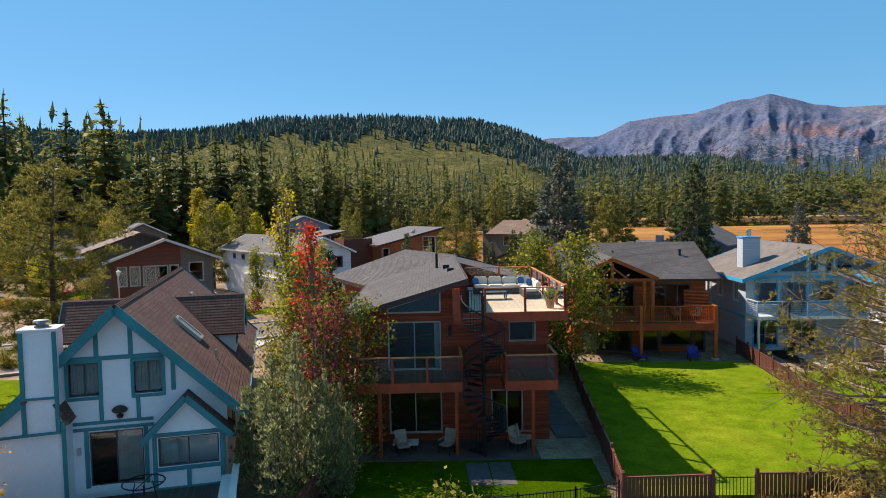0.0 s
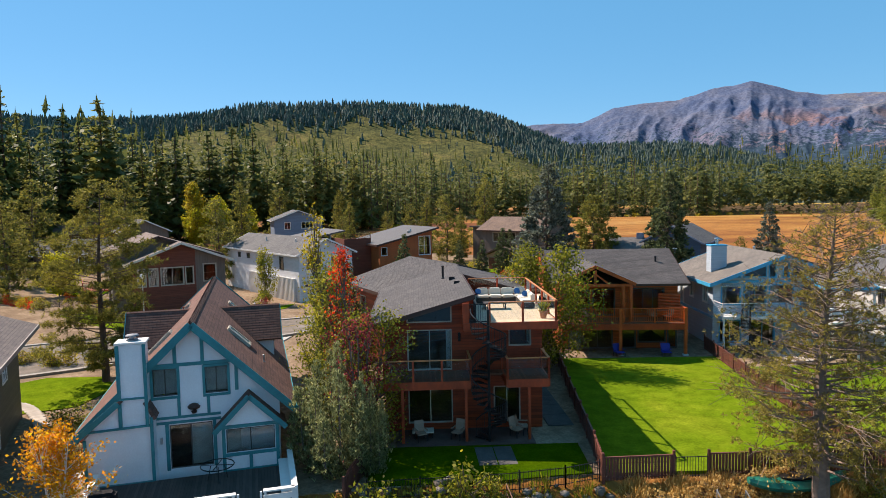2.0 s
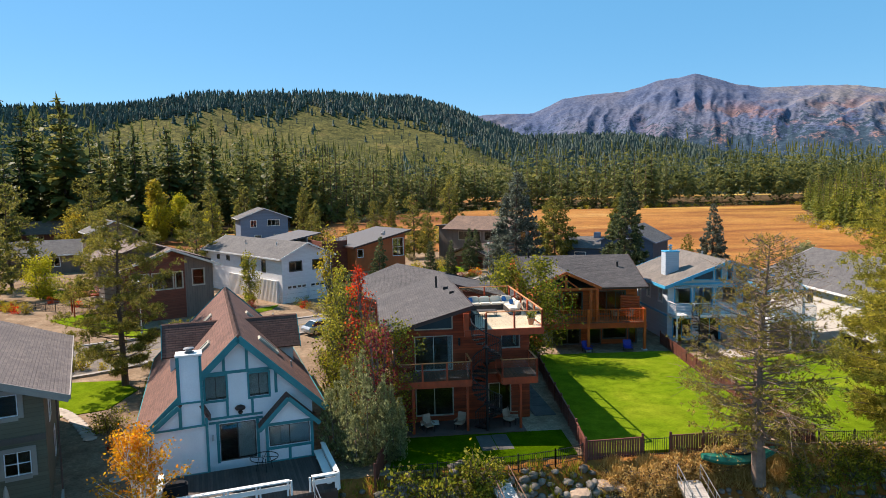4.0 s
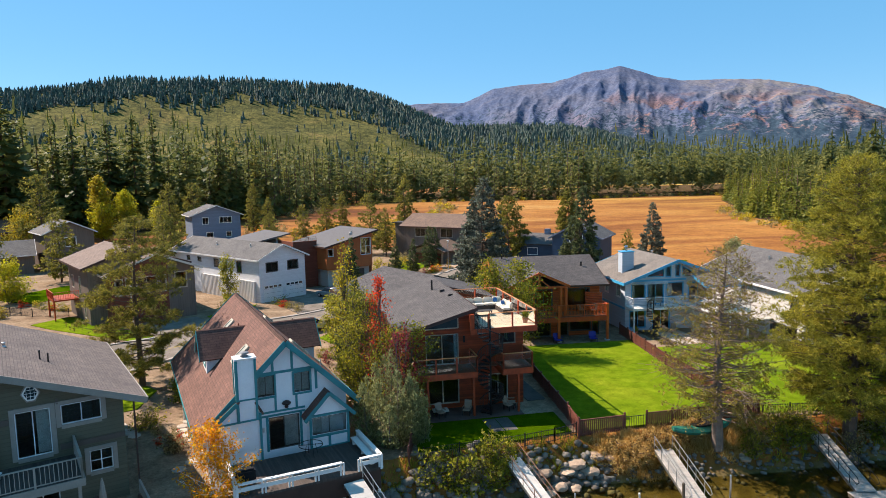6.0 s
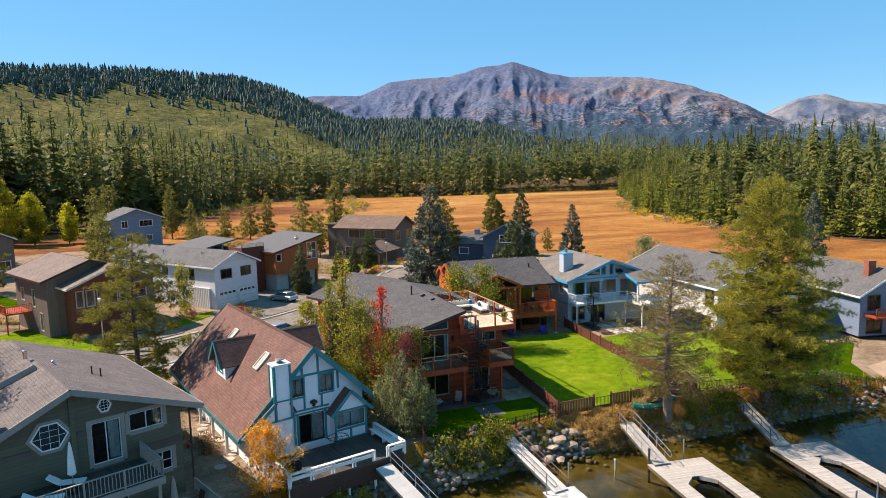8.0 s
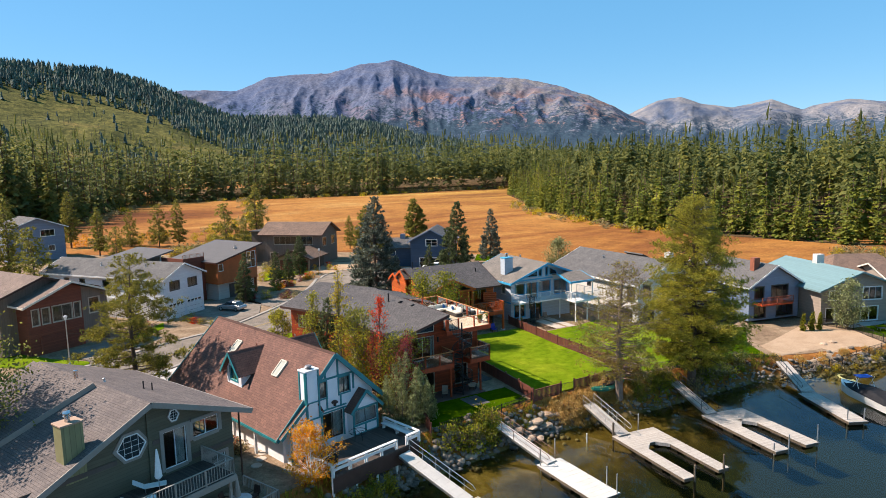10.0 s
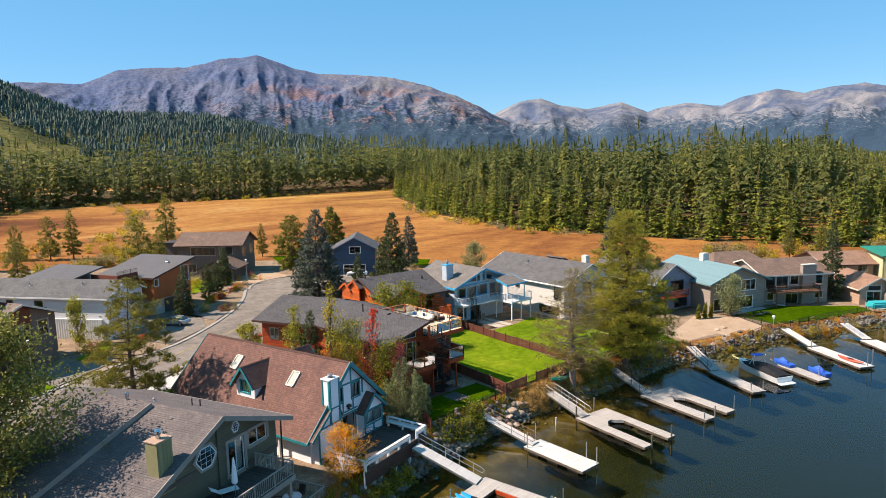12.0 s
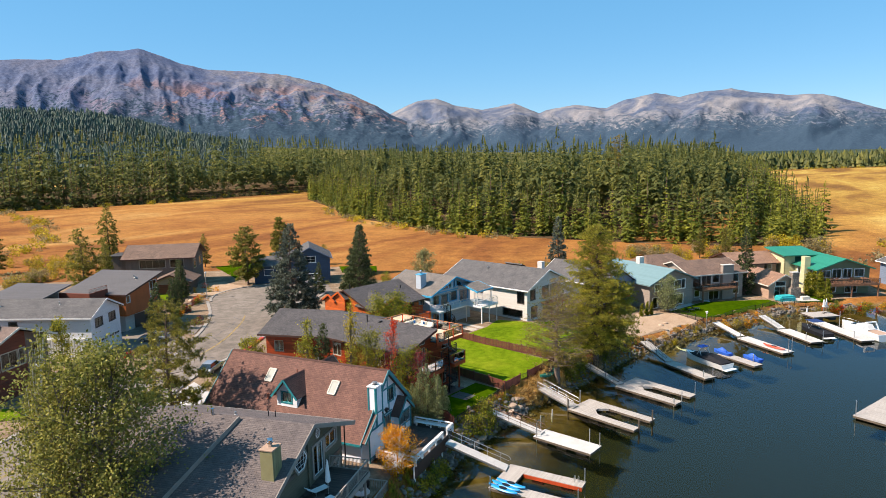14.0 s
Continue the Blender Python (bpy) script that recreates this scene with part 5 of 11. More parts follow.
def box_chimney(ho, x0, x1, y0, y1, z0, z1, material, cap, flue=True, capw=0.06):
    slab_part(ho, "chimney", x0, x1, y0, y1, z0, z1, material)
    slab_part(ho, "chimney_cap", x0 - capw, x1 + capw, y0 - capw, y1 + capw, z1, z1 + 0.1, cap, 0.015)
    if flue:
        bm = bmesh.new()
        lathe(bm, [(0.16, 0), (0.16, 0.28), (0.22, 0.3), (0.22, 0.36), (0.16, 0.38), (0.16, 0.5), (0.24, 0.52), (0.2, 0.6), (0.03, 0.64)], 12, ((x0 + x1) / 2, (y0 + y1) / 2, z1 + 0.1))
        part("flue", bm, M_CHROME, ho)


def vent(ho, x, y, z, h=0.5, r=0.06, material=None):
    bm = bmesh.new()
    lathe(bm, [(r * 1.7, 0), (r * 1.2, 0.08), (r, 0.1), (r, h), (r * 1.3, h), (r * 1.3, h + 0.05), (r * 0.4, h + 0.09)], 9, (x, y, z))
    part("vent_pipe", bm, material or M_IRON, ho)


def skylight(ho, c, e, up, w, h, material):
    """A framed skylight on a slope: centre, the ways along the eave and up the slope."""
    c, e, up = Vector(c), Vector(e).normalized(), Vector(up).normalized()
    nrm = e.cross(up).normalized()
    if nrm.z < 0:
        nrm = -nrm
    bm = bmesh.new()
    for a, b in (((-1, -1), (1, -1)), ((1, -1), (1, 1)), ((1, 1), (-1, 1)), ((-1, 1), (-1, -1))):
        p = c + e * (a[0] * w / 2) + up * (a[1] * h / 2) + nrm * 0.06
        q = c + e * (b[0] * w / 2) + up * (b[1] * h / 2) + nrm * 0.06
        beam(bm, p, q, 0.12, 0.16, up=nrm)
    sk = part("skylight", bm, material, ho, "cream-framed roof skylight")
    bm = bmesh.new()
    r = [c + e * (i * w / 2) + up * (j * h / 2) for i, j in ((-1, -1), (1, -1), (1, 1), (-1, 1))]
    prism(bm, [v + nrm * 0.03 for v in r], [v + nrm * 0.09 for v in r])
    part("pane", bm, M_SKYPANE, sk)


M_SKYPANE = plain("frosted skylight pane", (0.26, 0.27, 0.23), 0.55, 0.1, 1.5, 10, 0.0)


def spiral_stair(ho, x, y, z0, z1, r, turns, a0, material, steps):
    """A spiral stair: pole, treads with lips, and a handrail with close balusters."""
    bm = bmesh.new()
    rod(bm, [(x, y, z0), (x, y, z1 + 1.0)], 0.075, 8)
    st = part("spiral_stair", bm, material, ho, "black iron spiral stair")
    pts = []
    for i in range(steps):
        a = a0 + turns * 6.2832 * i / (steps - 1)
        z = z0 + (z1 - z0) * (i + 1) / steps
        da = abs(turns) * 6.2832 / steps * 0.58
        bm = bmesh.new()
        low = [(x + 0.06 * math.cos(a), y + 0.06 * math.sin(a)), (x + r * math.cos(a - da), y + r * math.sin(a - da)), (x + r * math.cos(a), y + r * math.sin(a)), (x + r * math.cos(a + da), y + r * math.sin(a + da))]
        prism(bm, [(*p, z - 0.055) for p in low], [(*p, z) for p in low])
        part("tread", bm, material, st)
        for f in (-0.34, 0.0, 0.34):
            b = a + f * turns * 6.2832 / (steps - 1)
            zb = z + f * (z1 - z0) / steps
            px, py = x + r * math.cos(b), y + r * math.sin(b)
            bm = bmesh.new()
            beam(bm, (px, py, zb - 0.03), (px, py, zb + 0.95), 0.022)
            part("baluster", bm, material, st)
            pts.append((px, py, zb + 0.95))
    bm = bmesh.new()
    rod(bm, pts, 0.036, 6)
    part("handrail", bm, material, st)


def pipe_legs(bm, pts, r=0.018):
    for p, q in pts:
        rod(bm, [p, q], r, 6)
# ---- the half-timbered house ----
def tudor_house():
    ho = thing("tudor_house", "white stucco half-timbered house with teal trim and a steep brown roof", "house", m=pose(-12.7, 25.3, 0, 0, 0, 14.6))
    Z = 2.35
    front = 0.42
    L, R = -4.95, 3.95                       # side walls
    sl = 0.965                               # slope of the roof
    top = 10.25
    rakeL, rakeR = -5.72, 4.75

    def under(u):
        return top - 0.2 - abs(u) * sl
    s0 = L
    wins = [(-1.87 - s0, -0.72 - s0, 6.68, 8.0, 2, 1, 0.95), (0.47 - s0, 1.57 - s0, 6.64, 7.95, 2, 1, 0.95), (-1.2 - s0, 0.75 - s0, 3.1, 5.25, 2, 1, -0.5)]
    wall(ho, (L, front), (R, front), Z, [(0, under(L)), (-s0, under(0)), (R - L, under(R))], M_STUCCO, wins, frame=M_FRAME_D, trim=0.0)
    wall(ho, (L, 19.4), (L, front + 0.2), Z, under(L), M_STUCCO, [(4, 5.2, 3.4, 4.6), (9, 10.4, 3.4, 4.6)], frame=M_FRAME_D)
    wall(ho, (R, front + 0.2), (R, 19.4), Z, under(R), M_STUCCO, [(3, 4.4, 3.6, 4.8), (9, 10.4, 3.6, 4.8)], frame=M_FRAME_D)
    wall(ho, (R, 19.6), (L, 19.6), Z, [(0, under(R)), (R, under(0)), (R - L, under(L))], M_STUCCO)
    # roof
    zl, zr = top - abs(rakeL) * sl, top - abs(rakeR) * sl
    gable_roof(ho, rakeL, rakeR, -0.05, 19.9, 0, zl, zr, top, M_SH_BROWN, None, 0.2, lip=0.011, row=0.15)
    bm = bmesh.new()
    for v in range(66):
        y = 0.0 + v * 0.3
        for sg in (-1, 1):
            prism(bm, [(0, y, top + 0.02), (sg * 0.16, y, top - 0.13), (sg * 0.16, y + 0.31, top - 0.15), (0, y + 0.31, top)],
                  [(0, y, top + 0.05), (sg * 0.17, y, top - 0.10), (sg * 0.17, y + 0.31, top - 0.12), (0, y + 0.31, top + 0.03)])
    part("ridge_cap", bm, M_SH_BROWN, ho)
    for y, f in ((-0.08, 0.30), (19.93, 0.3)):
        boards(ho, "bargeboard", M_TEAL, [((rakeL, y, zl - 0.14), (0, y, top - 0.14)), ((0, y, top - 0.14), (rakeR, y, zr - 0.14))], 0.06, 0.36)
    boards(ho, "fascia", M_TEAL, [((rakeL - 0.03, 0, zl - 0.1), (rakeL - 0.03, 19.9, zl - 0.1)), ((rakeR + 0.03, 0, zr - 0.1), (rakeR + 0.03, 19.9, zr - 0.1))], 0.05, 0.22)
    # timbers on the gable
    y = front - 0.03

    def stud(u, z0, z1, w=0.16):
        boards(ho, "timber", M_TEAL, [((u, y, z0), (u, y, z1))], w, 0.06)

    def band(u0, u1, z, h=0.16):
        boards(ho, "timber", M_TEAL, [((u0, y - 0.003, z), (u1, y - 0.003, z))], 0.06, h)
    band(-2.1, 2.1, 8.16)
    stud(-0.82, 8.24, 9.35)
    stud(0.42, 8.24, 9.75)
    stud(-2.12, 6.5, 8.08)
    stud(1.95, 6.7, 8.08)
    stud(-0.72, 5.65, 6.6, 0.14)
    stud(0.62, 5.65, 6.6, 0.14)
    band(-1.75, 1.15, 5.62, 0.12)
    band(-1.75, 1.15, 5.38, 0.12)
    for a, b, z0, z1 in ((-1.95, -0.64, 6.6, 8.08), (0.39, 1.65, 6.56, 8.03)):
        boards(ho, "window_trim", M_TEAL, [((a, y, z0), (b, y, z0)), ((a + 0.05, y, z1 - 0.02), (b - 0.05, y, z1 - 0.02))], 0.07, 0.12)
        boards(ho, "window_trim", M_TEAL, [((a + 0.06, y, z0), (a + 0.06, y, z1)), ((b - 0.06, y, z0), (b - 0.06, y, z1))], 0.12, 0.065)
    stud(-1.30, 3.05, 5.32, 0.16)
    stud(0.85, 3.05, 5.32, 0.16)
    # lower bump-out with the chimney
    c0, c1, yc = -4.75, -1.78, -0.35
    wall(ho, (c0, yc), (c1, yc), Z, [(0, 5.15), (1.25, 6.6), (2.35, 6.6), (c1 - c0, 6.05)], M_STUCCO, thick=0.8)
    slab_part(ho, "chimney", -3.18, -1.98, yc - 0.05, yc + 0.85, 6.2, 9.45, M_STUCCO)
    slab_part(ho, "chimney_cap", -3.26, -1.9, yc - 0.13, yc + 0.93, 9.45, 9.56, M_WHITE, 0.02)
    bm = bmesh.new()
    lathe(bm, [(0.26, 0), (0.26, 0.06), (0.14, 0.08), (0.14, 0.2), (0.3, 0.22), (0.26, 0.27), (0.06, 0.3)], 12, (-2.55, 0.05, 9.56))
    part("flue_cap", bm, M_ZINC, ho)
    yy = yc - 0.085
    segs = [((-3.14, yy, 5.6), (-3.14, yy, 9.43)), ((-2.02, yy, 5.6), (-2.02, yy, 9.43)), ((-4.68, yy, Z), (-4.68, yy, 5.2)), ((-1.85, yy, Z), (-1.85, yy, 6.0)), ((-4.7, yy, 2.95), (-1.85, yy, 2.95)),
            ((-4.7, yy, 5.55), (-1.85, yy, 5.62)), ((-3.14, yy, 6.95), (-2.02, yy, 6.95))]
    boards(ho, "timber", M_TEAL, segs, 0.14, 0.075)
    xx = -3.21
    boards(ho, "timber", M_TEAL, [((xx, yc + 0.02, 5.6), (xx, yc + 0.02, 9.4)), ((xx, yc + 0.78, 6.5), (xx, yc + 0.78, 9.4)), ((xx, yc, 6.95), (xx, yc + 0.8, 6.95))], 0.06, 0.13)
    roof_plane(ho, [(-1.62, yc - 0.12, 5.92), (-1.62, front, 5.92), (-2.05, front, 6.75), (-2.05, yc - 0.12, 6.75)], M_SH_BROWN, 0.14)
    roof_plane(ho, [(-5.6, front, 4.85), (-5.6, yc - 0.15, 4.85), (-3.1, yc - 0.15, 6.95), (-3.1, front, 6.95)], M_SH_BROWN, 0.14)
    boards(ho, "bargeboard", M_TEAL, [((-5.6, yc - 0.18, 4.78), (-3.2, yc - 0.18, 6.8))], 0.05, 0.26)
    # bay with its own small gable
    b0, b1, yb, ap = 1.2, 3.85, -0.35, 2.5
    wall(ho, (b0, yb), (b1, yb), Z, [(0, 5.2), (ap - b0, 6.45), (b1 - b0, 5.2)], M_STUCCO, [(0.2, 2.45, 3.85, 5.0, 2, 1, 0.3)], thick=0.18, frame=M_FRAME_D, trim=0.0)
    wall(ho, (b0, front), (b0, yb + 0.18), Z, 5.2, M_STUCCO)
    wall(ho, (b1, yb + 0.18), (b1, front), Z, 5.2, M_STUCCO)
    e0, e1 = b0 - 0.35, b1 + 0.35
    roof_plane(ho, [(e0, front + 0.6, 5.0), (e0, yb - 0.3, 5.0), (ap, yb - 0.3, 6.68), (ap, front + 0.6, 6.68)], M_SH_BROWN, 0.12)
    roof_plane(ho, [(e1, yb - 0.3, 5.0), (e1, front + 0.6, 5.0), (ap, front + 0.6, 6.68), (ap, yb - 0.3, 6.68)], M_SH_BROWN, 0.12)
    boards(ho, "bargeboard", M_TEAL, [((e0, yb - 0.33, 4.93), (ap, yb - 0.33, 6.6)), ((ap, yb - 0.33, 6.6), (e1, yb - 0.33, 4.93))], 0.05, 0.24)
    yw = yb - 0.035
    boards(ho, "timber", M_TEAL, [((b0 + 0.08, yw, Z), (b0 + 0.08, yw, 5.2)), ((b1 - 0.08, yw, Z), (b1 - 0.08, yw, 5.2)), ((ap, yw, 2.95), (ap, yw, 3.75))], 0.16, 0.065)
    boards(ho, "timber", M_TEAL, [((b0, yw - 0.003, 5.12), (b1, yw - 0.003, 5.12)), ((b0, yw - 0.003, 3.75), (b1, yw - 0.003, 3.75)), ((b0, yw - 0.003, 2.95), (b1, yw - 0.003, 2.95))], 0.07, 0.15)
    # dormers on both slopes
    for sg in (-1, 1):
        ux, y0, y1, ym = sg * 3.95, 8.35, 10.85, 9.6
        zb, ze, zt = top - 3.95 * sl, 7.75, 9.45
        pts = ((ux, y1), (ux, y0)) if sg < 0 else ((ux, y0), (ux, y1))
        wall(ho, *pts, zb - 0.1, [(0, ze), (1.25, zt - 0.25), (2.5, ze)], M_STUCCO, [(0.65, 1.85, zb + 0.45, zb + 1.5, 2, 1, 0.9)], thick=0.16, frame=M_TEAL, trim=0.12)
        for yy2 in (y0, y1 - 0.14):
            bm = bmesh.new()
            a = sg * 3.79
            zz = top - abs(a) * sl
            inner = sg * (top - 0.1 - ze) / sl
            prism(bm, [(a, yy2, zb + 0.05), (inner, yy2, ze - 0.02), (a, yy2, ze)], [(a, yy2 + 0.14, zb + 0.05), (inner, yy2 + 0.14, ze - 0.02), (a, yy2 + 0.14, ze)])
            part("dormer_cheek", bm, M_STUCCO, ho)
        o = sg * 4.4
        back_r, back_e = sg * (top - zt) / sl, sg * (top - ze + 0.25) / sl
        for ye, yr in ((y0 - 0.35, ym), (y1 + 0.35, ym)):
            q = [(o, ye, ze - 0.22), (back_e, ye, ze - 0.22), (back_r, yr, zt), (o, yr, zt)]
            roof_plane(ho, q, M_SH_BROWN, 0.12, name="dormer_roof")
            boards(ho, "bargeboard", M_TEAL, [((o + sg * 0.03, ye, ze - 0.3), (o + sg * 0.03, yr, zt - 0.1))], 0.05, 0.2)
    # skylights, vents
    k = 1 / math.hypot(1, sl)
    for sg in (-1, 1):
        for y2, u2 in ((5.2, 2.0), (13.3, 1.75)):
            skylight(ho, (sg * u2, y2, top - u2 * sl + 0.02), (0, 1, 0), (-sg * k, 0, sl * k), 0.85, 1.45, M_CREAM_METAL)
    vent(ho, -1.3, 10.2, top - 1.3 * sl - 0.02, 0.45, 0.05, M_BRICK)
    vent(ho, -3.6, 12.3, top - 3.6 * sl - 0.02, 0.5, 0.09, M_BRICK)
    vent(ho, 3.3, 4.2, top - 3.3 * sl - 0.02, 0.35, 0.05, M_STEEL)
    vent(ho, 2.9, 10.5, 8.9, 0.45, 0.05, M_STEEL)
    # wall ornament and lantern
    bm = bmesh.new()
    lathe(bm, [(0.05, 0), (0.26, 0.06), (0.3, 0.14), (0.22, 0.24), (0.08, 0.3)], 10, (-0.05, front - 0.1, 5.95))
    lathe(bm, [(0.1, 0), (0.14, 0.1), (0.08, 0.16)], 8, (-0.05, front - 0.1, 5.76))
    part("wall_ornament", bm, M_SHADOWTRIM, ho)
    bm = bmesh.new()
    box(bm, -1.62, -1.5, front - 0.16, front, 4.4, 4.7)
    part("wall_lantern", bevelled(bm, 0.02), M_STEEL, ho)
    # posts of the carport side
    for yv in (3.5, 7.0, 10.5):
        slab_part(ho, "porch_post", -5.6, -5.4, yv, yv + 0.2, Z - 0.6, 4.6, M_WHITE, 0.015)
    # lakeside deck with its white bench rail
    slab_part(ho, "deck_floor", -4.2, 4.35, -5.0, -0.45, 2.82, 2.97, M_DECK_DARK)
    slab_part(ho, "deck_skirt", -4.15, 4.3, -4.95, -4.88, 1.6, 2.82, M_SHADOWTRIM)
    for u in (-4.1, -2, 0, 2, 4.2):
        slab_part(ho, "deck_post", u - 0.08, u + 0.08, -4.9, -4.74, 0.3, 2.82, M_WHITE)
    rw = [((-4.15, -4.95), (1.9, -4.95)), ((3.0, -4.95), (4.3, -4.95)), ((4.3, -4.95), (4.3, -0.6)), ((-4.15, -0.9), (-4.15, -4.95))]
    for p, q in rw:
        d, n, Lr = way(p, q)
        a = Vector((p[0], p[1], 2.97))
        bm = bmesh.new()
        beam(bm, a + Vector((0, 0, 0.78)), a + d * Lr + Vector((0, 0, 0.78)), 0.26, 0.06)
        rail = part("bench_rail", bm, M_WHITE, ho, "white painted timber bench rail")
        bm = bmesh.new()
        beam(bm, a + Vector((0, 0, 0.45)), a + d * Lr + Vector((0, 0, 0.45)), 0.05, 0.24)
        part("rail_board", bm, M_WHITE, rail)
        for i in range(max(2, round(Lr / 1.5) + 1)):
            c = a + d * (Lr * i / max(1, round(Lr / 1.5)))
            for o in (-0.09, 0.09):
                bm = bmesh.new()
                beam(bm, c + d * o - Vector((0, 0, 0.1)), c + d * o + Vector((0, 0, 0.76)), 0.09)
                part("post", bm, M_WHITE, rail)
    bm = bmesh.new()
    box(bm, 3.75, 4.2, -4.6, -0.8, 3.38, 3.44)
    for yv in (-4.4, -2.7, -1.0):
        box(bm, 3.85, 4.1, yv, yv + 0.1, 2.97, 3.38)
    part("bench", bm, M_WHITE, ho)
    return ho


tudor_house()


# ---- the cedar house with the roof terrace ----
def cedar_house():
    ho = thing("cedar_house", "three-storey red cedar house with glass-railed decks and a roof terrace", "house", m=pose(1, 31.4, 0, 0, 0, 1.0))
    Z = 2.45
    L, R = -5.0, 4.0
    xr, zt = 0.0, 10.5                        # ridge
    k = 0.285

    def under(u):
        return zt - 0.2 - abs(u) * k
    w2 = [(1.3, 3.8, 6.08, 8.38, 2, 1, -0.12), (1.3, 3.8, 3.0, 5.1, 2, 1, 0), (7.1, 8.35, 7.36, 8.3, 1, 1, 0), (6.2, 7.7, 2.95, 5.0, 2, 1, 0)]
    wall(ho, (L, 0), (0.0, 0), Z, [(0, under(L)), (-L, under(0))], M_CEDAR, [w for w in w2 if w[1] < 5], frame=M_FRAME_TAN, trim=0.02)
    wall(ho, (0, 0), (R, 0), Z, 8.75, M_CEDAR, [(w[0] - 5, w[1] - 5, *w[2:]) for w in w2 if w[0] > 5], frame=M_FRAME_TAN, trim=0.02)
    # clerestory window with a sloping head
    bm = bmesh.new()
    a, b, z0 = -3.7, -1.2, 8.85
    za, zb = 9.05, 9.82
    for p, q in (((a, z0), (b, z0)), ((b, z0), (b, zb)), ((b, zb), (a, za)), ((a, za), (a, z0))):
        beam(bm, (p[0], -0.03, p[1]), (q[0], -0.03, q[1]), 0.08, 0.08)
    win = part("window", bm, M_FRAME_TAN, ho)
    bm = bmesh.new()
    prism(bm, [(a, -0.035, z0), (b, -0.035, z0), (b, -0.035, zb), (a, -0.035, za)], [(a, -0.015, z0), (b, -0.015, z0), (b, -0.015, zb), (a, -0.015, za)])
    part("pane", bm, M_DARKGLASS, win)
    wall(ho, (0, 9.2), (0, 0.2), 8.6, under(0), M_CEDAR, thick=0.15)
    wall(ho, (L, 17), (L, 0.2), Z, under(L), M_CEDAR, [(5, 6.4, 6.4, 8.0), (5.5, 6.7, 3.4, 4.8), (12.5, 14, 6.4, 8.0), (15, 15.9, 6.8, 8.0)], frame=M_FRAME_TAN, trim=0.05)
    wall(ho, (R, 0.2), (R, 17), Z, [(0, 8.75), (9.2, 8.75), (9.21, under(R)), (16.8, under(R))], M_CEDAR, [(3, 4.4, 6.6, 8.0), (12, 13.4, 6.4, 8.0)], frame=M_FRAME_TAN, trim=0.05)
    wall(ho, (4.0, 17.3), (0.35, 25.2), Z, 9.1, M_CEDAR)
    wall(ho, (0.35, 25.2), (-8.5, 21.1), Z, [(0, 9.2), (4.3, 10.35), (9.75, 8.8)], M_CEDAR)
    wall(ho, (-8.5, 21.1), (-5.0, 13.6), Z, 8.75, M_CEDAR, [(1.2, 2.4, 6.2, 7.6), (4.5, 5.6, 6.2, 7.4)], frame=M_FRAME_TAN, trim=0.05)
    wall(ho, (L + 0.2, 9.3), (R - 0.2, 9.3), 8.6, [(0, under(L + 0.2)), (4.8, under(0)), (8.6, under(R - 0.2))], M_CEDAR, thick=0.15)
    # roof: left slope full length, right slope behind the terrace, and the rear wing turned off it
    eL, eR = -5.95, 4.75
    f0 = -1.0
    roof_plane(ho, [(eL, 16.5, zt - 5.95 * k), (eL, f0, zt - 5.95 * k), (0.05, f0, zt), (0.05, 16.5, zt)], M_SH_GREY, 0.2)
    roof_plane(ho, [(eR, 8.9, zt - 4.75 * k), (eR, 17.5, zt - 4.75 * k), (0, 16.5, zt), (0, 8.9, zt)], M_SH_GREY, 0.2)
    roof_plane(ho, [(-9.7, 21.3, 8.66), (-5.7, 12.7, 8.66), (0.3, 15.5, 10.54), (-3.7, 24.1, 10.54)], M_SH_GREY, 0.18)
    roof_plane(ho, [(4.8, 17.6, 9.11), (0.8, 26.2, 9.11), (-3.7, 24.1, 10.54), (0.3, 15.5, 10.54)], M_SH_GREY, 0.18)
    T = M_SHADOWTRIM
    zeL = zt - 5.95 * k
    boards(ho, "fascia", T, [((eL, f0 - 0.03, zeL - 0.12), (0.05, f0 - 0.03, zt - 0.12)), ((eL - 0.03, f0, zeL - 0.1), (eL - 0.03, 13.5, zeL - 0.1)), ((-9.72, 21.3, 8.56), (-5.72, 12.7, 8.56))], 0.05, 0.26)
    boards(ho, "fascia", T, [((0.1, f0, zt - 0.12), (0.1, 8.9, zt - 0.12)), ((0, 8.87, zt - 0.12), (eR, 8.87, zt - 4.75 * k - 0.12))], 0.05, 0.3)
    vent(ho, -1.25, 9.5, zt - 1.25 * k, 0.85, 0.08)
    for y2, x2 in ((7.5, -0.9), (5.2, -0.7)):
        bm = bmesh.new()
        prism(bm, [(x2, y2, zt - 0.3), (x2 + 0.4, y2, zt - 0.2), (x2 + 0.4, y2 + 0.4, zt - 0.2), (x2, y2 + 0.4, zt - 0.3)], [(x2, y2, zt - 0.02), (x2 + 0.36, y2 + 0.05, zt - 0.0), (x2 + 0.36, y2 + 0.35, zt - 0.05), (x2, y2 + 0.4, zt - 0.16)])
        part("roof_vent", bm, M_IRON, ho)
    # roof terrace
    z = 9.0
    slab_part(ho, "terrace_floor", 0.12, 4.55, -1.45, 8.8, z - 0.12, z, M_DECK_PALE)
    boards(ho, "terrace_fascia", M_CEDAR_TRIM, [((-0.6, -1.5, z - 0.22), (4.62, -1.5, z - 0.22)), ((4.6, -1.45, z - 0.22), (4.6, 8.8, z - 0.22))], 0.08, 0.42)
    slab_part(ho, "gate_wall", -0.62, -0.28, -1.48, -1.36, z - 0.1, z + 1.1, M_CEDAR_TRIM)
    M = (M_CEDAR_TRIM, M_GLASS_RAIL)
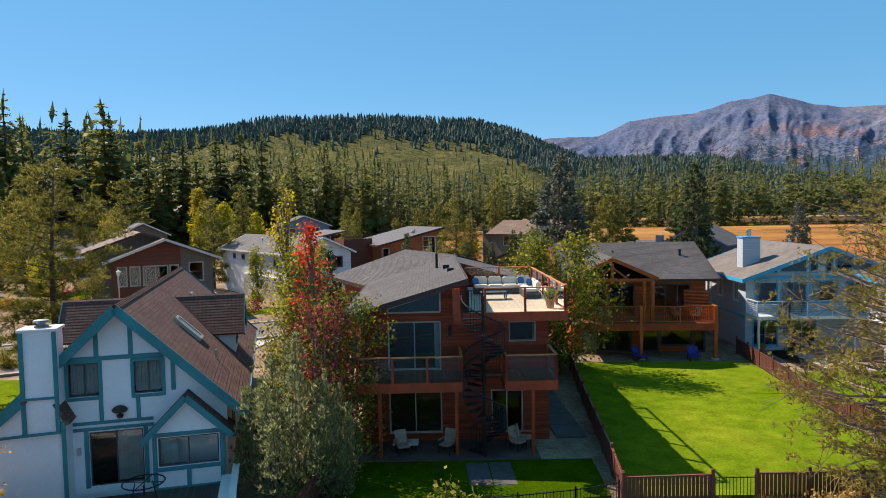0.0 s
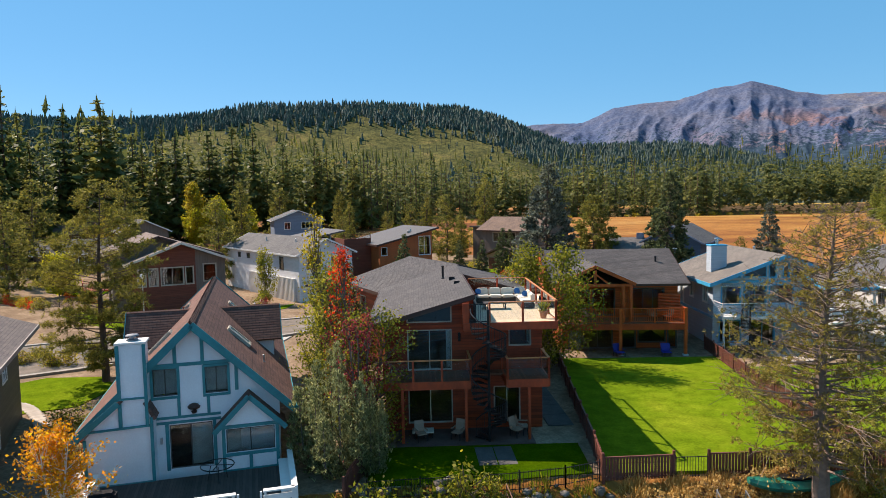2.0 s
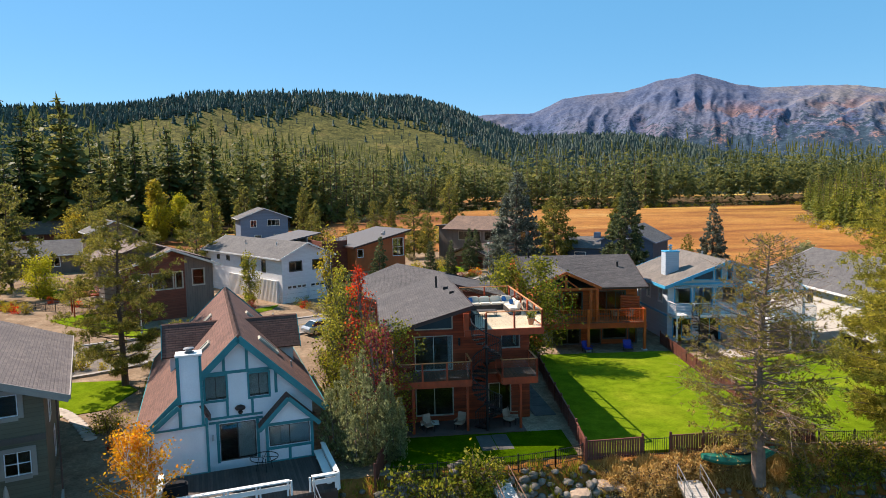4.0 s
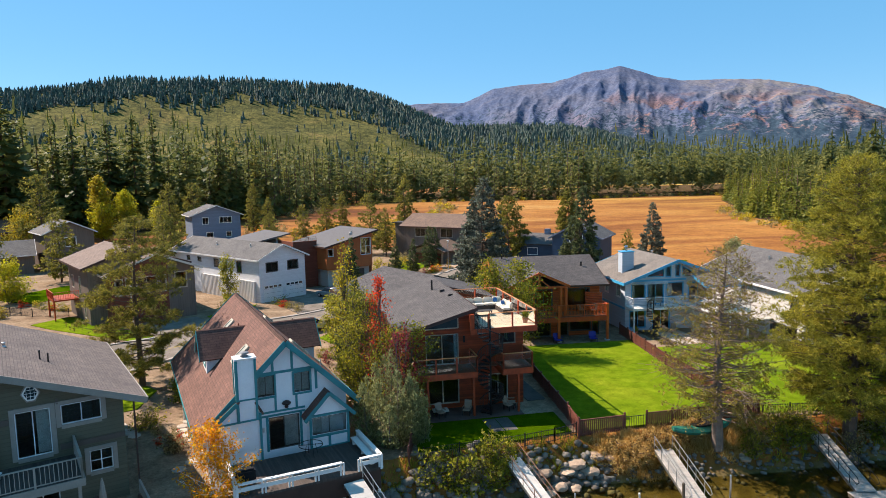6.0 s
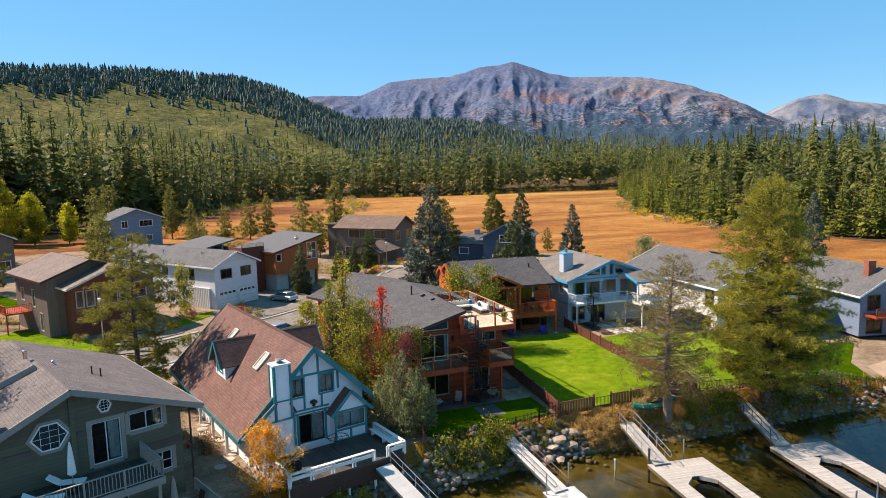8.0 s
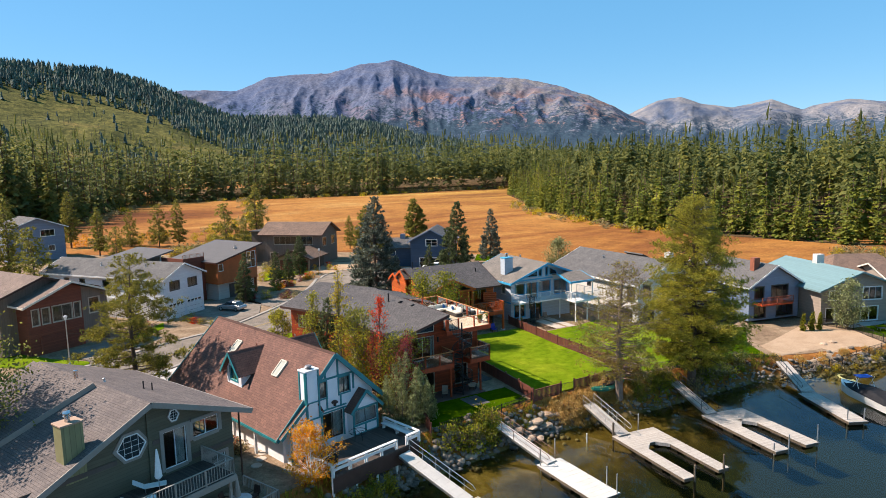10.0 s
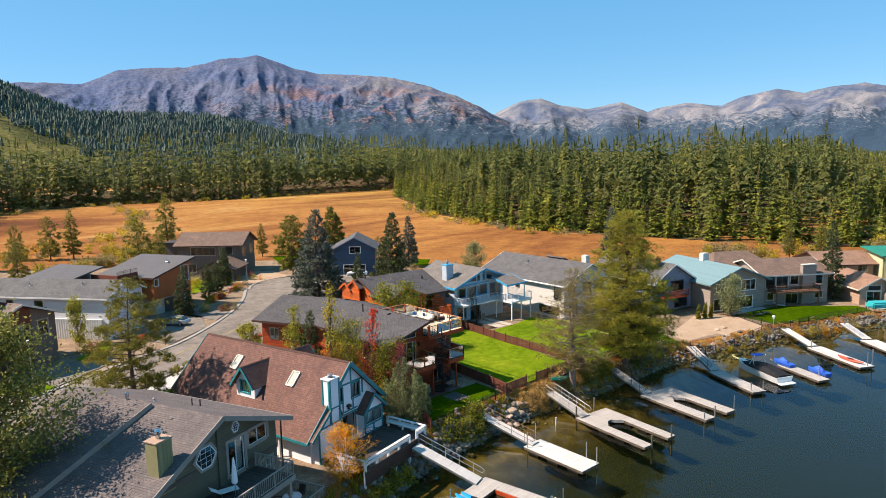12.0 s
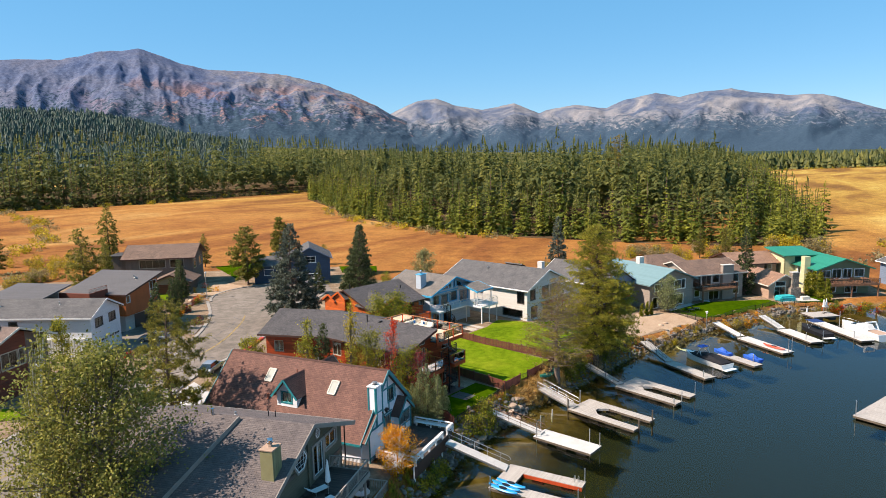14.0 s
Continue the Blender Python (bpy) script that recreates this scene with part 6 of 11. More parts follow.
    rail_run(ho, (0.85, -1.42), (4.52, -1.42), z, "glass", M, 1.1, 2)
    rail_run(ho, (4.52, -1.42), (4.52, 8.6), z, "glass", M, 1.15, 5)
    rail_run(ho, (4.52, 8.6), (0.5, 8.6), z, "glass", M, 1.2, 2)
    rail_run(ho, (-0.28, -1.42), (0.75, -1.42), z - 0.05, "iron", (M_IRON, M_IRON), 1.05, 1)
    rail_run(ho, (0.1, -1.42), (0.1, 1.0), z - 0.05, "iron", (M_IRON, M_IRON), 1.05, 1)
    slab_part(ho, "stair_landing", -0.28, 0.75, -1.4, -0.1, z - 0.14, z - 0.06, M_IRON)
    # middle decks
    z2 = 6.0
    for x0, x1, y0 in ((-4.95, -0.3, -2.2), (1.7, 3.95, -2.2)):
        slab_part(ho, "deck_floor", x0, x1, y0, -0.02, z2 - 0.12, z2, M_DECK_RED)
        boards(ho, "deck_beam", M_CEDAR_TRIM, [((x0, y0 - 0.04, z2 - 0.22), (x1, y0 - 0.04, z2 - 0.22))], 0.08, 0.44)
        boards(ho, "deck_beam", M_CEDAR_TRIM, [((x0 - 0.04, y0, z2 - 0.22), (x0 - 0.04, 0, z2 - 0.22)), ((x1 + 0.04, y0, z2 - 0.22), (x1 + 0.04, 0, z2 - 0.22))], 0.08, 0.44)
        rail_run(ho, (x0, y0), (x1, y0), z2, "glass", M, 1.15, 3 if x0 < 0 else 1)
        rail_run(ho, (x1, y0), (x1, -0.05), z2, "glass", M, 1.15, 1)
        rail_run(ho, (x0, -0.05), (x0, y0), z2, "glass", M, 1.15, 1)
    slab_part(ho, "deck_floor", -0.3, 1.7, -0.9, -0.02, z2 - 0.1, z2 - 0.01, M_DECK_RED)
    for x0 in (-4.0, -0.55, 2.9):
        boards(ho, "deck_post", M_CEDAR_TRIM, [((x0, -2.05, Z), (x0, -2.05, z2 - 0.44))], 0.15, 0.15)
        slab_part(ho, "post_footing", x0 - 0.16, x0 + 0.16, -2.21, -1.89, Z - 0.1, Z + 0.12, M_CONCRETE, 0.02)
    spiral_stair(ho, 0.68, -2.25, 2.5, 6.0, 0.95, -1.05, 2.2, M_IRON, 16)
    spiral_stair(ho, 0.68, -2.25, 6.0, 8.85, 0.95, -0.95, 2.8, M_IRON, 14)
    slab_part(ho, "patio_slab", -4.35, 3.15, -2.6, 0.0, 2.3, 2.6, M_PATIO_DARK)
    for x0, z0 in ((-4.3, 7.6), (-0.75, 7.7), (-0.75, 7.95)):
        slab_part(ho, "wall_light", x0 - 0.07, x0 + 0.07, -0.16, -0.01, z0, z0 + 0.25, M_IRON, 0.02)
    return ho


M_DARKGLASS = plain("dark reflecting glass", (0.02, 0.03, 0.035), 0.03, 0.2, 1, 5, 0.0, spec=0.8)
M_PATIO_DARK = plain("dark brown patio slab", (0.13, 0.075, 0.06), 0.8, 0.3, 0.8, 9, 0.2)
cedar_house()


# ---- the olive house ----
def olive_house():
    ho = thing("olive_house", "olive-sided lake house with a weathered grey shingle roof and taupe trim", "house", m=pose(-27.06, 19.29, 0, 0, 0, 23))
    Z, front = 1.6, 0.8
    L, R, D = -8.2, 6.2, 15.0
    top, kr, kl = 11.05, 0.375, 0.47
    eL, eR = -9.0, 7.35

    def under(u):
        return top - 0.25 - (u * kr if u > 0 else -u * kl)
    s = -L
    wins = [(1.05 + s, 2.65 + s, 6.0, 8.5, 2, 1, -0.4), (3.15 + s, 5.1 + s, 7.4, 8.5, 2, 1), (4.35 + s, 5.5 + s, 4.4, 5.6, 2, 2), (1.2 + s, 2.8 + s, 2.2, 4.3, 2, 1), (-5.6 + s, -3.6 + s, 3.0, 4.6, 2, 2)]
    wall(ho, (L, front), (R, front), Z, [(0, under(L)), (s, under(0)), (R + s, under(R))], M_OLIVE, wins, frame=M_FRAME_W, trim=0.0)
    wall(ho, (L, D), (L, front + 0.2), Z, under(L), M_OLIVE, [(4, 5.5, 3.5, 5), (9, 10.5, 3.5, 5)], frame=M_FRAME_W)
    wall(ho, (R, front + 0.2), (R, D), Z, under(R), M_OLIVE, [(3, 4.5, 6, 7.2, 2, 3), (9, 10.2, 6, 7.2, 2, 3), (6, 7.2, 3, 4.4)], frame=M_FRAME_W)
    wall(ho, (R, D + 0.2), (L, D + 0.2), Z, [(0, under(R)), (R, under(0)), (R - L, under(L))], M_OLIVE)
    y = front - 0.03
    for a, b, z0, z1 in ((1.05, 2.65, 6.0, 8.5), (3.15, 5.1, 7.4, 8.5), (4.35, 5.5, 4.4, 5.6)):
        boards(ho, "window_trim", M_OLIVE_TRIM, [((a - 0.12, y, z0 - 0.1), (a - 0.12, y, z1 + 0.22)), ((b + 0.12, y, z0 - 0.1), (b + 0.12, y, z1 + 0.22))], 0.24, 0.06)
        boards(ho, "window_trim", M_OLIVE_TRIM, [((a, y - 0.002, z1 + 0.12), (b, y - 0.002, z1 + 0.12)), ((a, y - 0.002, z0 - 0.1), (b, y - 0.002, z0 - 0.1))], 0.06, 0.22)
    boards(ho, "corner_board", M_OLIVE, [((0.12, y - 0.05, 5.7), (0.12, y - 0.05, 10.6))], 0.26, 0.12)
    boards(ho, "band_board", M_OLIVE_BAND, [((L, y, 7.75), (-2.0, y, 7.75)), ((0.3, y, 8.1), (0.8, y, 8.1)), ((2.95, y, 8.75), (3.05, y, 8.75)), ((3.0, y, 6.2), (R, y, 6.2))], 0.06, 0.3)
    # hexagonal windows
    for cx, cz, rx, rz in ((-1.05, 8.4, 0.92, 0.85), (1.85, 9.45, 0.36, 0.42)):
        hexa = [(cx + rx * c, cz + rz * t) for c, t in ((-1, 0), (-0.45, -0.85), (0.45, -0.85), (1, 0), (0.45, 0.85), (-0.45, 0.85))]
        bm = bmesh.new()
        rows = [[bm.verts.new((cx + (a - cx) * s, y + o, cz + (b - cz) * s)) for a, b in hexa] for s, o in ((1, 0.03), (1.28, 0.03), (1.28, -0.04), (1, -0.04))]
        for r0, r1 in zip(rows, rows[1:] + rows[:1]):
            for i in range(6):
                bm.faces.new((r0[i], r0[(i + 1) % 6], r1[(i + 1) % 6], r1[i]))
        bmesh.ops.recalc_face_normals(bm, faces=bm.faces[:])
        win = part("hexagonal_window", bm, M_OLIVE_TRIM, ho, "six-sided window in taupe trim")
        bm = bmesh.new()
        prism(bm, [(a, y + 0.02, b) for a, b in hexa], [(a, y - 0.01, b) for a, b in hexa])
        part("pane", bm, M_DARKGLASS, win)
        bm = bmesh.new()
        for i in range(1, 4):
            xx = cx - rx + 2 * rx * i / 4
            hh = rz * 0.85 * (1 if abs(xx - cx) < rx * 0.5 else (rx - abs(xx - cx)) / (rx * 0.55))
            beam(bm, (xx, y - 0.02, cz - hh), (xx, y - 0.02, cz + hh), 0.018)
        for i in (-1, 0, 1):
            ww = rx * (1 - 0.5 * abs(i)) * 0.98
            beam(bm, (cx - ww, y - 0.02, cz + i * rz * 0.42), (cx + ww, y - 0.02, cz + i * rz * 0.42), 0.018)
        for (a, b), (c, d) in zip(hexa, hexa[1:] + hexa[:1]):
            beam(bm, (a, y - 0.02, b), (c, y - 0.02, d), 0.07)
        part("glazing_bar", bm, M_FRAME_W, win)
    gable_roof(ho, eL, eR, 0, D + 0.6, 0, top + eL * kl, top - eR * kr, top, M_SH_OLIVE, None, 0.2, lip=0.011, row=0.15)
    # raised rear left slope with its fascia
    pa, pb = (-0.35, 6.4, top + 0.12), (-9.2, 8.6, top - 9.2 * kl + 0.3)
    roof_plane(ho, [(-9.2, D + 0.65, top - 9.2 * kl + 0.3), pb, pa, (-0.35, D + 0.65, top + 0.12)], M_SH_OLIVE, 0.3, lip=0.011, row=0.15)
    boards(ho, "fascia", M_OLIVE_TRIM, [((pa[0], pa[1] - 0.03, pa[2] - 0.1), (pb[0], pb[1] - 0.03, pb[2] - 0.1))], 0.06, 0.34)
    boards(ho, "fascia", M_OLIVE_TRIM, [((eL, -0.03, top + eL * kl - 0.16), (0, -0.03, top - 0.16)), ((0, -0.03, top - 0.16), (eR, -0.03, top - eR * kr - 0.16))], 0.06, 0.36)
    boards(ho, "fascia", M_OLIVE_TRIM, [((eR + 0.03, 0, top - eR * kr - 0.1), (eR + 0.03, D + 0.6, top - eR * kr - 0.1))], 0.06, 0.24)
    box_chimney(ho, -4.95, -3.75, 0.75, 1.75, 7.5, 10.95, M_YELLOWDULL, M_PINKWALL)
    vent(ho, -0.4, 8.8, top - 0.2, 0.75, 0.13, M_CHROME)
    vent(ho, 0.9, 7.6, top - 0.35, 0.2, 0.08, M_STEEL)
    vent(ho, 2.6, 5.6, top - 1.0, 0.5, 0.045)
    vent(ho, 3.0, 5.2, top - 1.15, 0.5, 0.045)
    # deck
    z = 5.65
    slab_part(ho, "deck_floor", -6.5, 3.7, -2.8, 0.78, z - 0.14, z, M_DECK_DARK)
    boards(ho, "deck_beam", M_OLIVE_TRIM, [((-6.5, -2.84, z - 0.2), (3.75, -2.84, z - 0.2)), ((3.74, -2.8, z - 0.2), (3.74, 0.78, z - 0.2))], 0.08, 0.4)
    M = (M_RAIL_TAN, M_RAIL_TAN)
    rail_run(ho, (-6.5, -2.75), (3.65, -2.75), z, "picket", M, 1.05, 5, 0.2)
    rail_run(ho, (3.65, -2.75), (3.65, 0.75), z, "picket", M, 1.05, 1, 0.12)
    for x0 in (-3, 0.2, 3.5):
        boards(ho, "deck_post", M_RAIL_TAN, [((x0, -2.5, 0.4), (x0, -2.5, z - 0.4))], 0.16, 0.16)
    # lower deck beside it
    slab_part(ho, "deck_floor", 0.5, 6.8, -3.2, 0.75, 2.15, 2.3, M_DECK_DARK)
    rail_run(ho, (6.75, -3.15), (6.75, 0.7), 2.3, "picket", M, 1.0, 2, 0.16)
    rail_run(ho, (3.4, -3.15), (6.75, -3.15), 2.3, "picket", M, 1.0, 2, 0.16)
    boards(ho, "downpipe", M_SHADOWTRIM, [((6.75, 0.75, 2.3), (6.75, 0.75, 8.1))], 0.09, 0.09)
    return ho


M_YELLOWDULL = boarded("dull olive chimney siding", (0.235, 0.215, 0.105), 0.3, "X", 0.12, 0.7, 0.6, 0.015)
olive_house()


# ---- the log house with the wide deck ----
def log_house():
    ho = thing("log_house", "orange log-sided house with charcoal roof and a broad timber deck", "house", m=pose(15, 50.5, 0, 0, 0, -4))
    Z = 2.4
    L, R = -5.2, 5.0
    wall(ho, (L, 0), (R, 0), Z, 8.3, M_LOG, [(0.7, 2.6, 5.6, 7.6, 2, 1), (3.0, 4.8, 5.5, 7.7, 2, 1), (6.3, 9.0, 5.5, 7.75, 3, 1), (0.9, 4.6, 2.6, 4.9, 3, 1, 0.3), (5.45, 6.6, 2.6, 5.0, 1, 1), (6.85, 9.15, 3.1, 4.6, 1, 1), (9.4, 10.1, 2.6, 4.7, 1, 1)], frame=M_FRAME_D, trim=0.08)
    wall(ho, (R, 0.2), (R, 11), Z, [(0, 8.3), (5.4, 10.5), (10.8, 8.0)], M_LOG, [(3, 4.2, 5.6, 7)], frame=M_FRAME_D)
    wall(ho, (L, 11), (L, 0.2), Z, [(0, 8.0), (5.4, 10.5), (10.8, 8.3)], M_LOG, [(4, 5.4, 5.6, 7), (7, 8.2, 5.6, 7)], frame=M_FRAME_D)
    wall(ho, (R, 11.2), (L, 11.2), Z, 8.0, M_LOG)
    cross_roof(ho, -5.9, 5.75, -0.9, 12, 5.5, 8.25, 8.1, 10.75, M_SH_GREY, M_SHADOWTRIM, 0.18, 0.2)
    # front gable over the deck
    ap, g0, g1, yg = -2.4, -5.7, 0.9, -2.2
    for e, sgn in ((g0, -1), (g1, 1)):
        q = [(e, 3.0, 8.55), (e, yg, 8.55), (ap, yg, 10.05), (ap, 4.5, 10.05)]
        roof_plane(ho, q if sgn < 0 else [(e, yg, 8.55), (e, 3.0, 8.55), (ap, 4.5, 10.05), (ap, yg, 10.05)], M_SH_GREY, 0.16)
        boards(ho, "log_rafter", M_LOG_TRIM, [((e, yg - 0.05, 8.4), (ap, yg - 0.05, 9.9))], 0.16, 0.26)
    boards(ho, "log_beam", M_LOG_TRIM, [((g0 + 0.4, yg + 0.1, 8.35), (g1 - 0.3, yg + 0.1, 8.35)), ((ap, yg + 0.1, 8.4), (ap, yg + 0.1, 9.6))], 0.22, 0.22)
    boards(ho, "log_brace", M_LOG_TRIM, [((ap - 1.1, yg + 0.1, 8.45), (ap, yg + 0.1, 9.3)), ((ap + 1.1, yg + 0.1, 8.45), (ap, yg + 0.1, 9.3))], 0.12, 0.12)
    for x0 in (g0 + 0.5, g1 - 0.4, g1 - 1.0):
        bm = bmesh.new()
        rod(bm, [(x0, yg + 0.1, 5.3), (x0, yg + 0.1, 8.3)], 0.17, 10)
        part("log_post", bm, M_LOG_TRIM, ho)
    z = 5.25
    slab_part(ho, "deck_floor", -5.3, 4.95, -2.7, 0, z - 0.14, z, M_DECK_RED)
    boards(ho, "deck_beam", M_CEDAR_TRIM, [((-5.3, -2.76, z - 0.3), (5.0, -2.76, z - 0.3))], 0.1, 0.5)
    boards(ho, "deck_beam", M_CEDAR_TRIM, [((5.0, -2.7, z - 0.3), (5.0, 0, z - 0.3))], 0.1, 0.5)
    M = (M_LOG_TRIM, M_LOG_TRIM)
    rail_run(ho, (-5.3, -2.65), (4.9, -2.65), z, "picket", M, 1.2, 4, 0.15)
    rail_run(ho, (4.9, -2.65), (4.9, 0), z, "picket", M, 1.2, 1, 0.15)
    for x0 in (-5.2, -0.45, 4.85):
        boards(ho, "deck_post", M_LOG_TRIM, [((x0, -2.7, 2.4), (x0, -2.7, 6.5))], 0.24, 0.24)
        slab_part(ho, "post_footing", x0 - 0.22, x0 + 0.22, -2.9, -2.45, 2.2, 2.65, M_CONCRETE, 0.02)
    for i in range(8):                      # log screen on the deck
        bm = bmesh.new()
        rod(bm, [(3.35, -0.1, z + 0.18 + i * 0.26), (4.9, -1.0, z + 0.18 + i * 0.26)], 0.13, 8)
        part("screen_log", bm, M_LOG_TRIM, ho)
    slab_part(ho, "patio_slab", -5.4, 6.3, -3.0, 0, 2.25, 2.42, M_CONCRETE)
    vent(ho, 3.9, 3.0, 9.2, 1.0, 0.1)
    vent(ho, -4.8, 5.2, 10.5, 1.0, 0.07)
    # street-side porch gables
    for yy, zz in ((6.5, 10.3), (9.0, 9.6)):
        boards(ho, "log_rafter", M_LOG_TRIM, [((-6.2, yy - 1.6, zz - 1.0), (-6.2, yy, zz)), ((-6.2, yy, zz), (-6.2, yy + 1.6, zz - 1.0))], 0.14, 0.24)
        roof_plane(ho, [(-6.15, yy - 1.7, zz - 0.95), (-3.5, yy - 1.7, zz - 0.95), (-3.5, yy, zz + 0.1), (-6.15, yy, zz + 0.1)], M_SH_GREY, 0.12)
        roof_plane(ho, [(-3.5, yy + 1.7, zz - 0.95), (-6.15, yy + 1.7, zz - 0.95), (-6.15, yy, zz + 0.1), (-3.5, yy, zz + 0.1)], M_SH_GREY, 0.12)
        wall(ho, (-5.9, yy + 1.3), (-5.9, yy - 1.3), Z, [(0, zz - 1.0), (1.3, zz - 0.2), (2.6, zz - 1.0)], M_LOG, thick=0.15)
    return ho


log_house()


# ---- the pale blue house ----
def blue_house():
    ho = thing("blue_house", "pale blue-grey sided house with bright blue trim and white balconies", "house", m=pose(28.5, 50.3, 0, 0, 0, -2))
    Z = 2.1
    L, R = -5.3, 5.2
    top, k = 10.5, 0.37
    ap = 0.6
    s = -L

    def under(u):
        return top - 0.2 - abs(u - ap) * k
    wins = [(-4.55 + s, -2.95 + s, 6.2, 7.85, 1, 1, 0.3), (-2.6 + s, -0.75 + s, 5.55, 7.85, 2, 1, 0.3), (-0.4 + s, 1.6 + s, 6.2, 7.8, 1, 1, 0.4), (2.3 + s, 4.6 + s, 5.6, 7.7, 2, 1),
            (-4.7 + s, -2.9 + s, 2.9, 4.75, 2, 1), (-2.0 + s, 0.0 + s, 2.3, 4.8, 2, 1), (-0.45 + s, 0.1 + s, 8.5, 9.8, 1, 1), (0.75 + s, 1.2 + s, 8.5, 9.8, 1, 1)]
    wall(ho, (L, 0), (R, 0), Z, [(0, under(L)), (ap + s, under(ap)), (R + s, under(R))], M_BLUE, wins, frame=M_BLUE_TRIM, trim=0.08)
    for pts in (((-2.7, 8.55), (-0.75, 8.55), (-0.75, 9.65), (-2.7, 9.0)), ((1.5, 8.6), (2.8, 8.6), (2.6, 9.05), (1.5, 9.6)), ((-4.0, 8.5), (-2.95, 8.5), (-2.95, 8.85), (-4.0, 8.53))):
        bm = bmesh.new()
        for a, b in zip(pts, pts[1:] + pts[:1]):
            beam(bm, (a[0], -0.03, a[1]), (b[0], -0.03, b[1]), 0.09, 0.09)
        win = part("window", bm, M_BLUE_TRIM, ho)
        bm = bmesh.new()
        prism(bm, [(x, -0.035, z) for x, z in pts], [(x, -0.01, z) for x, z in pts])
        part("pane", bm, M_DARKGLASS, win)
    wall(ho, (L, 10.5), (L, 0.2), Z, under(L), M_BLUE, [(8.2, 9.2, 6.2, 7.6), (5, 6.0, 6.2, 7.6), (2.5, 3.3, 3.0, 7.6)], frame=M_FRAME_W, trim=0.1)
    wall(ho, (R, 0.2), (R, 10.5), Z, under(R), M_BLUE)
    wall(ho, (R, 10.7), (L, 10.7), Z, [(0, under(R)), (R - ap, under(ap)), (R - L, under(L))], M_BLUE)
    gable_roof(ho, -5.85, 5.8, -0.85, 11.2, ap, top - 6.45 * k, top - 5.2 * k, top, M_SH_PALE, M_BLUE_TRIM, 0.18, 0.3, lip=0.0)
    boards(ho, "belt_board", M_BLUE_TRIM, [((L - 0.03, 0, 5.1), (L - 0.03, 10.5, 5.1)), ((L, -0.03, 8.15), (2.0, -0.03, 8.15))], 0.06, 0.22)
    # awning of spaced slats
    for i in range(22):
        bm = bmesh.new()
        x0 = -4.7 + i * 0.2
        prism(bm, [(x0, -0.05, 8.0), (x0 + 0.1, -0.05, 8.0), (x0 + 0.1, -0.4, 7.78), (x0, -0.4, 7.78)], [(x0, -0.05, 8.06), (x0 + 0.1, -0.05, 8.06), (x0 + 0.1, -0.4, 7.84), (x0, -0.4, 7.84)])
        part("awning_slat", bm, M_WHITE, ho)
    box_chimney(ho, -4.35, -2.95, 2.9, 4.0, 8.3, 11.05, M_BLUE, M_BLUE_TRIM)
    vent(ho, 1.6, 7.5, 10.0, 0.5, 0.12, M_STEEL)
    # side porch roof to the right, over the raised deck
    roof_plane(ho, [(1.9, -4.3, 8.05), (6.2, -4.3, 8.05), (6.2, -1.2, 8.9), (1.9, -1.2, 8.9)], M_SH_PALE, 0.16, lip=0)
    roof_plane(ho, [(6.2, 2.6, 7.9), (1.9, 2.6, 7.9), (1.9, -1.2, 8.9), (6.2, -1.2, 8.9)], M_SH_PALE, 0.16, lip=0)
    boards(ho, "fascia", M_BLUE_TRIM, [((1.85, -4.34, 7.95), (6.25, -4.34, 7.95)), ((6.24, -4.3, 7.95), (6.24, -1.2, 8.8)), ((1.86, -4.3, 7.95), (1.86, -1.2, 8.8)), ((6.24, -1.2, 8.8), (6.24, 2.6, 7.8))], 0.06, 0.28)
    z = 5.45
    slab_part(ho, "balcony_floor", -5.3, 2.0, -2.0, 0, z - 0.25, z, M_WHITE)
    slab_part(ho, "balcony_floor", 2.0, 6.6, -5.2, 0, z - 0.25, z, M_WHITE)
    M = (M_WHITE, M_WHITE)
    for p, q, k2 in (((-5.25, -0.1), (-5.25, -1.95), 1), ((-5.25, -1.95), (2.0, -1.95), 4), ((2.05, -1.95), (2.05, -5.15), 2), ((2.05, -5.15), (6.55, -5.15), 3), ((6.55, -5.15), (6.55, 0), 3)):
        rail_run(ho, p, q, z, "bars", M, 1.1, k2)
    for x0, y0, zt in ((-5.1, -1.85, z), (1.9, -1.85, z), (2.2, -5.0, z), (6.4, -5.0, z), (4.3, -5.0, z)):
        boards(ho, "balcony_post", M_WHITE, [((x0, y0, 1.9), (x0, y0, zt - 0.25))], 0.14, 0.14)
    for x0, y0 in ((2.15, -4.1), (6.0, -4.1)):
        boards(ho, "porch_post", M_WHITE, [((x0, y0, z), (x0, y0, 7.9))], 0.13, 0.13)
    spiral_stair(ho, -3.3, -2.75, 2.1, 5.45, 0.7, -1.0, 1.57, M_IRON, 14)
    return ho


blue_house()
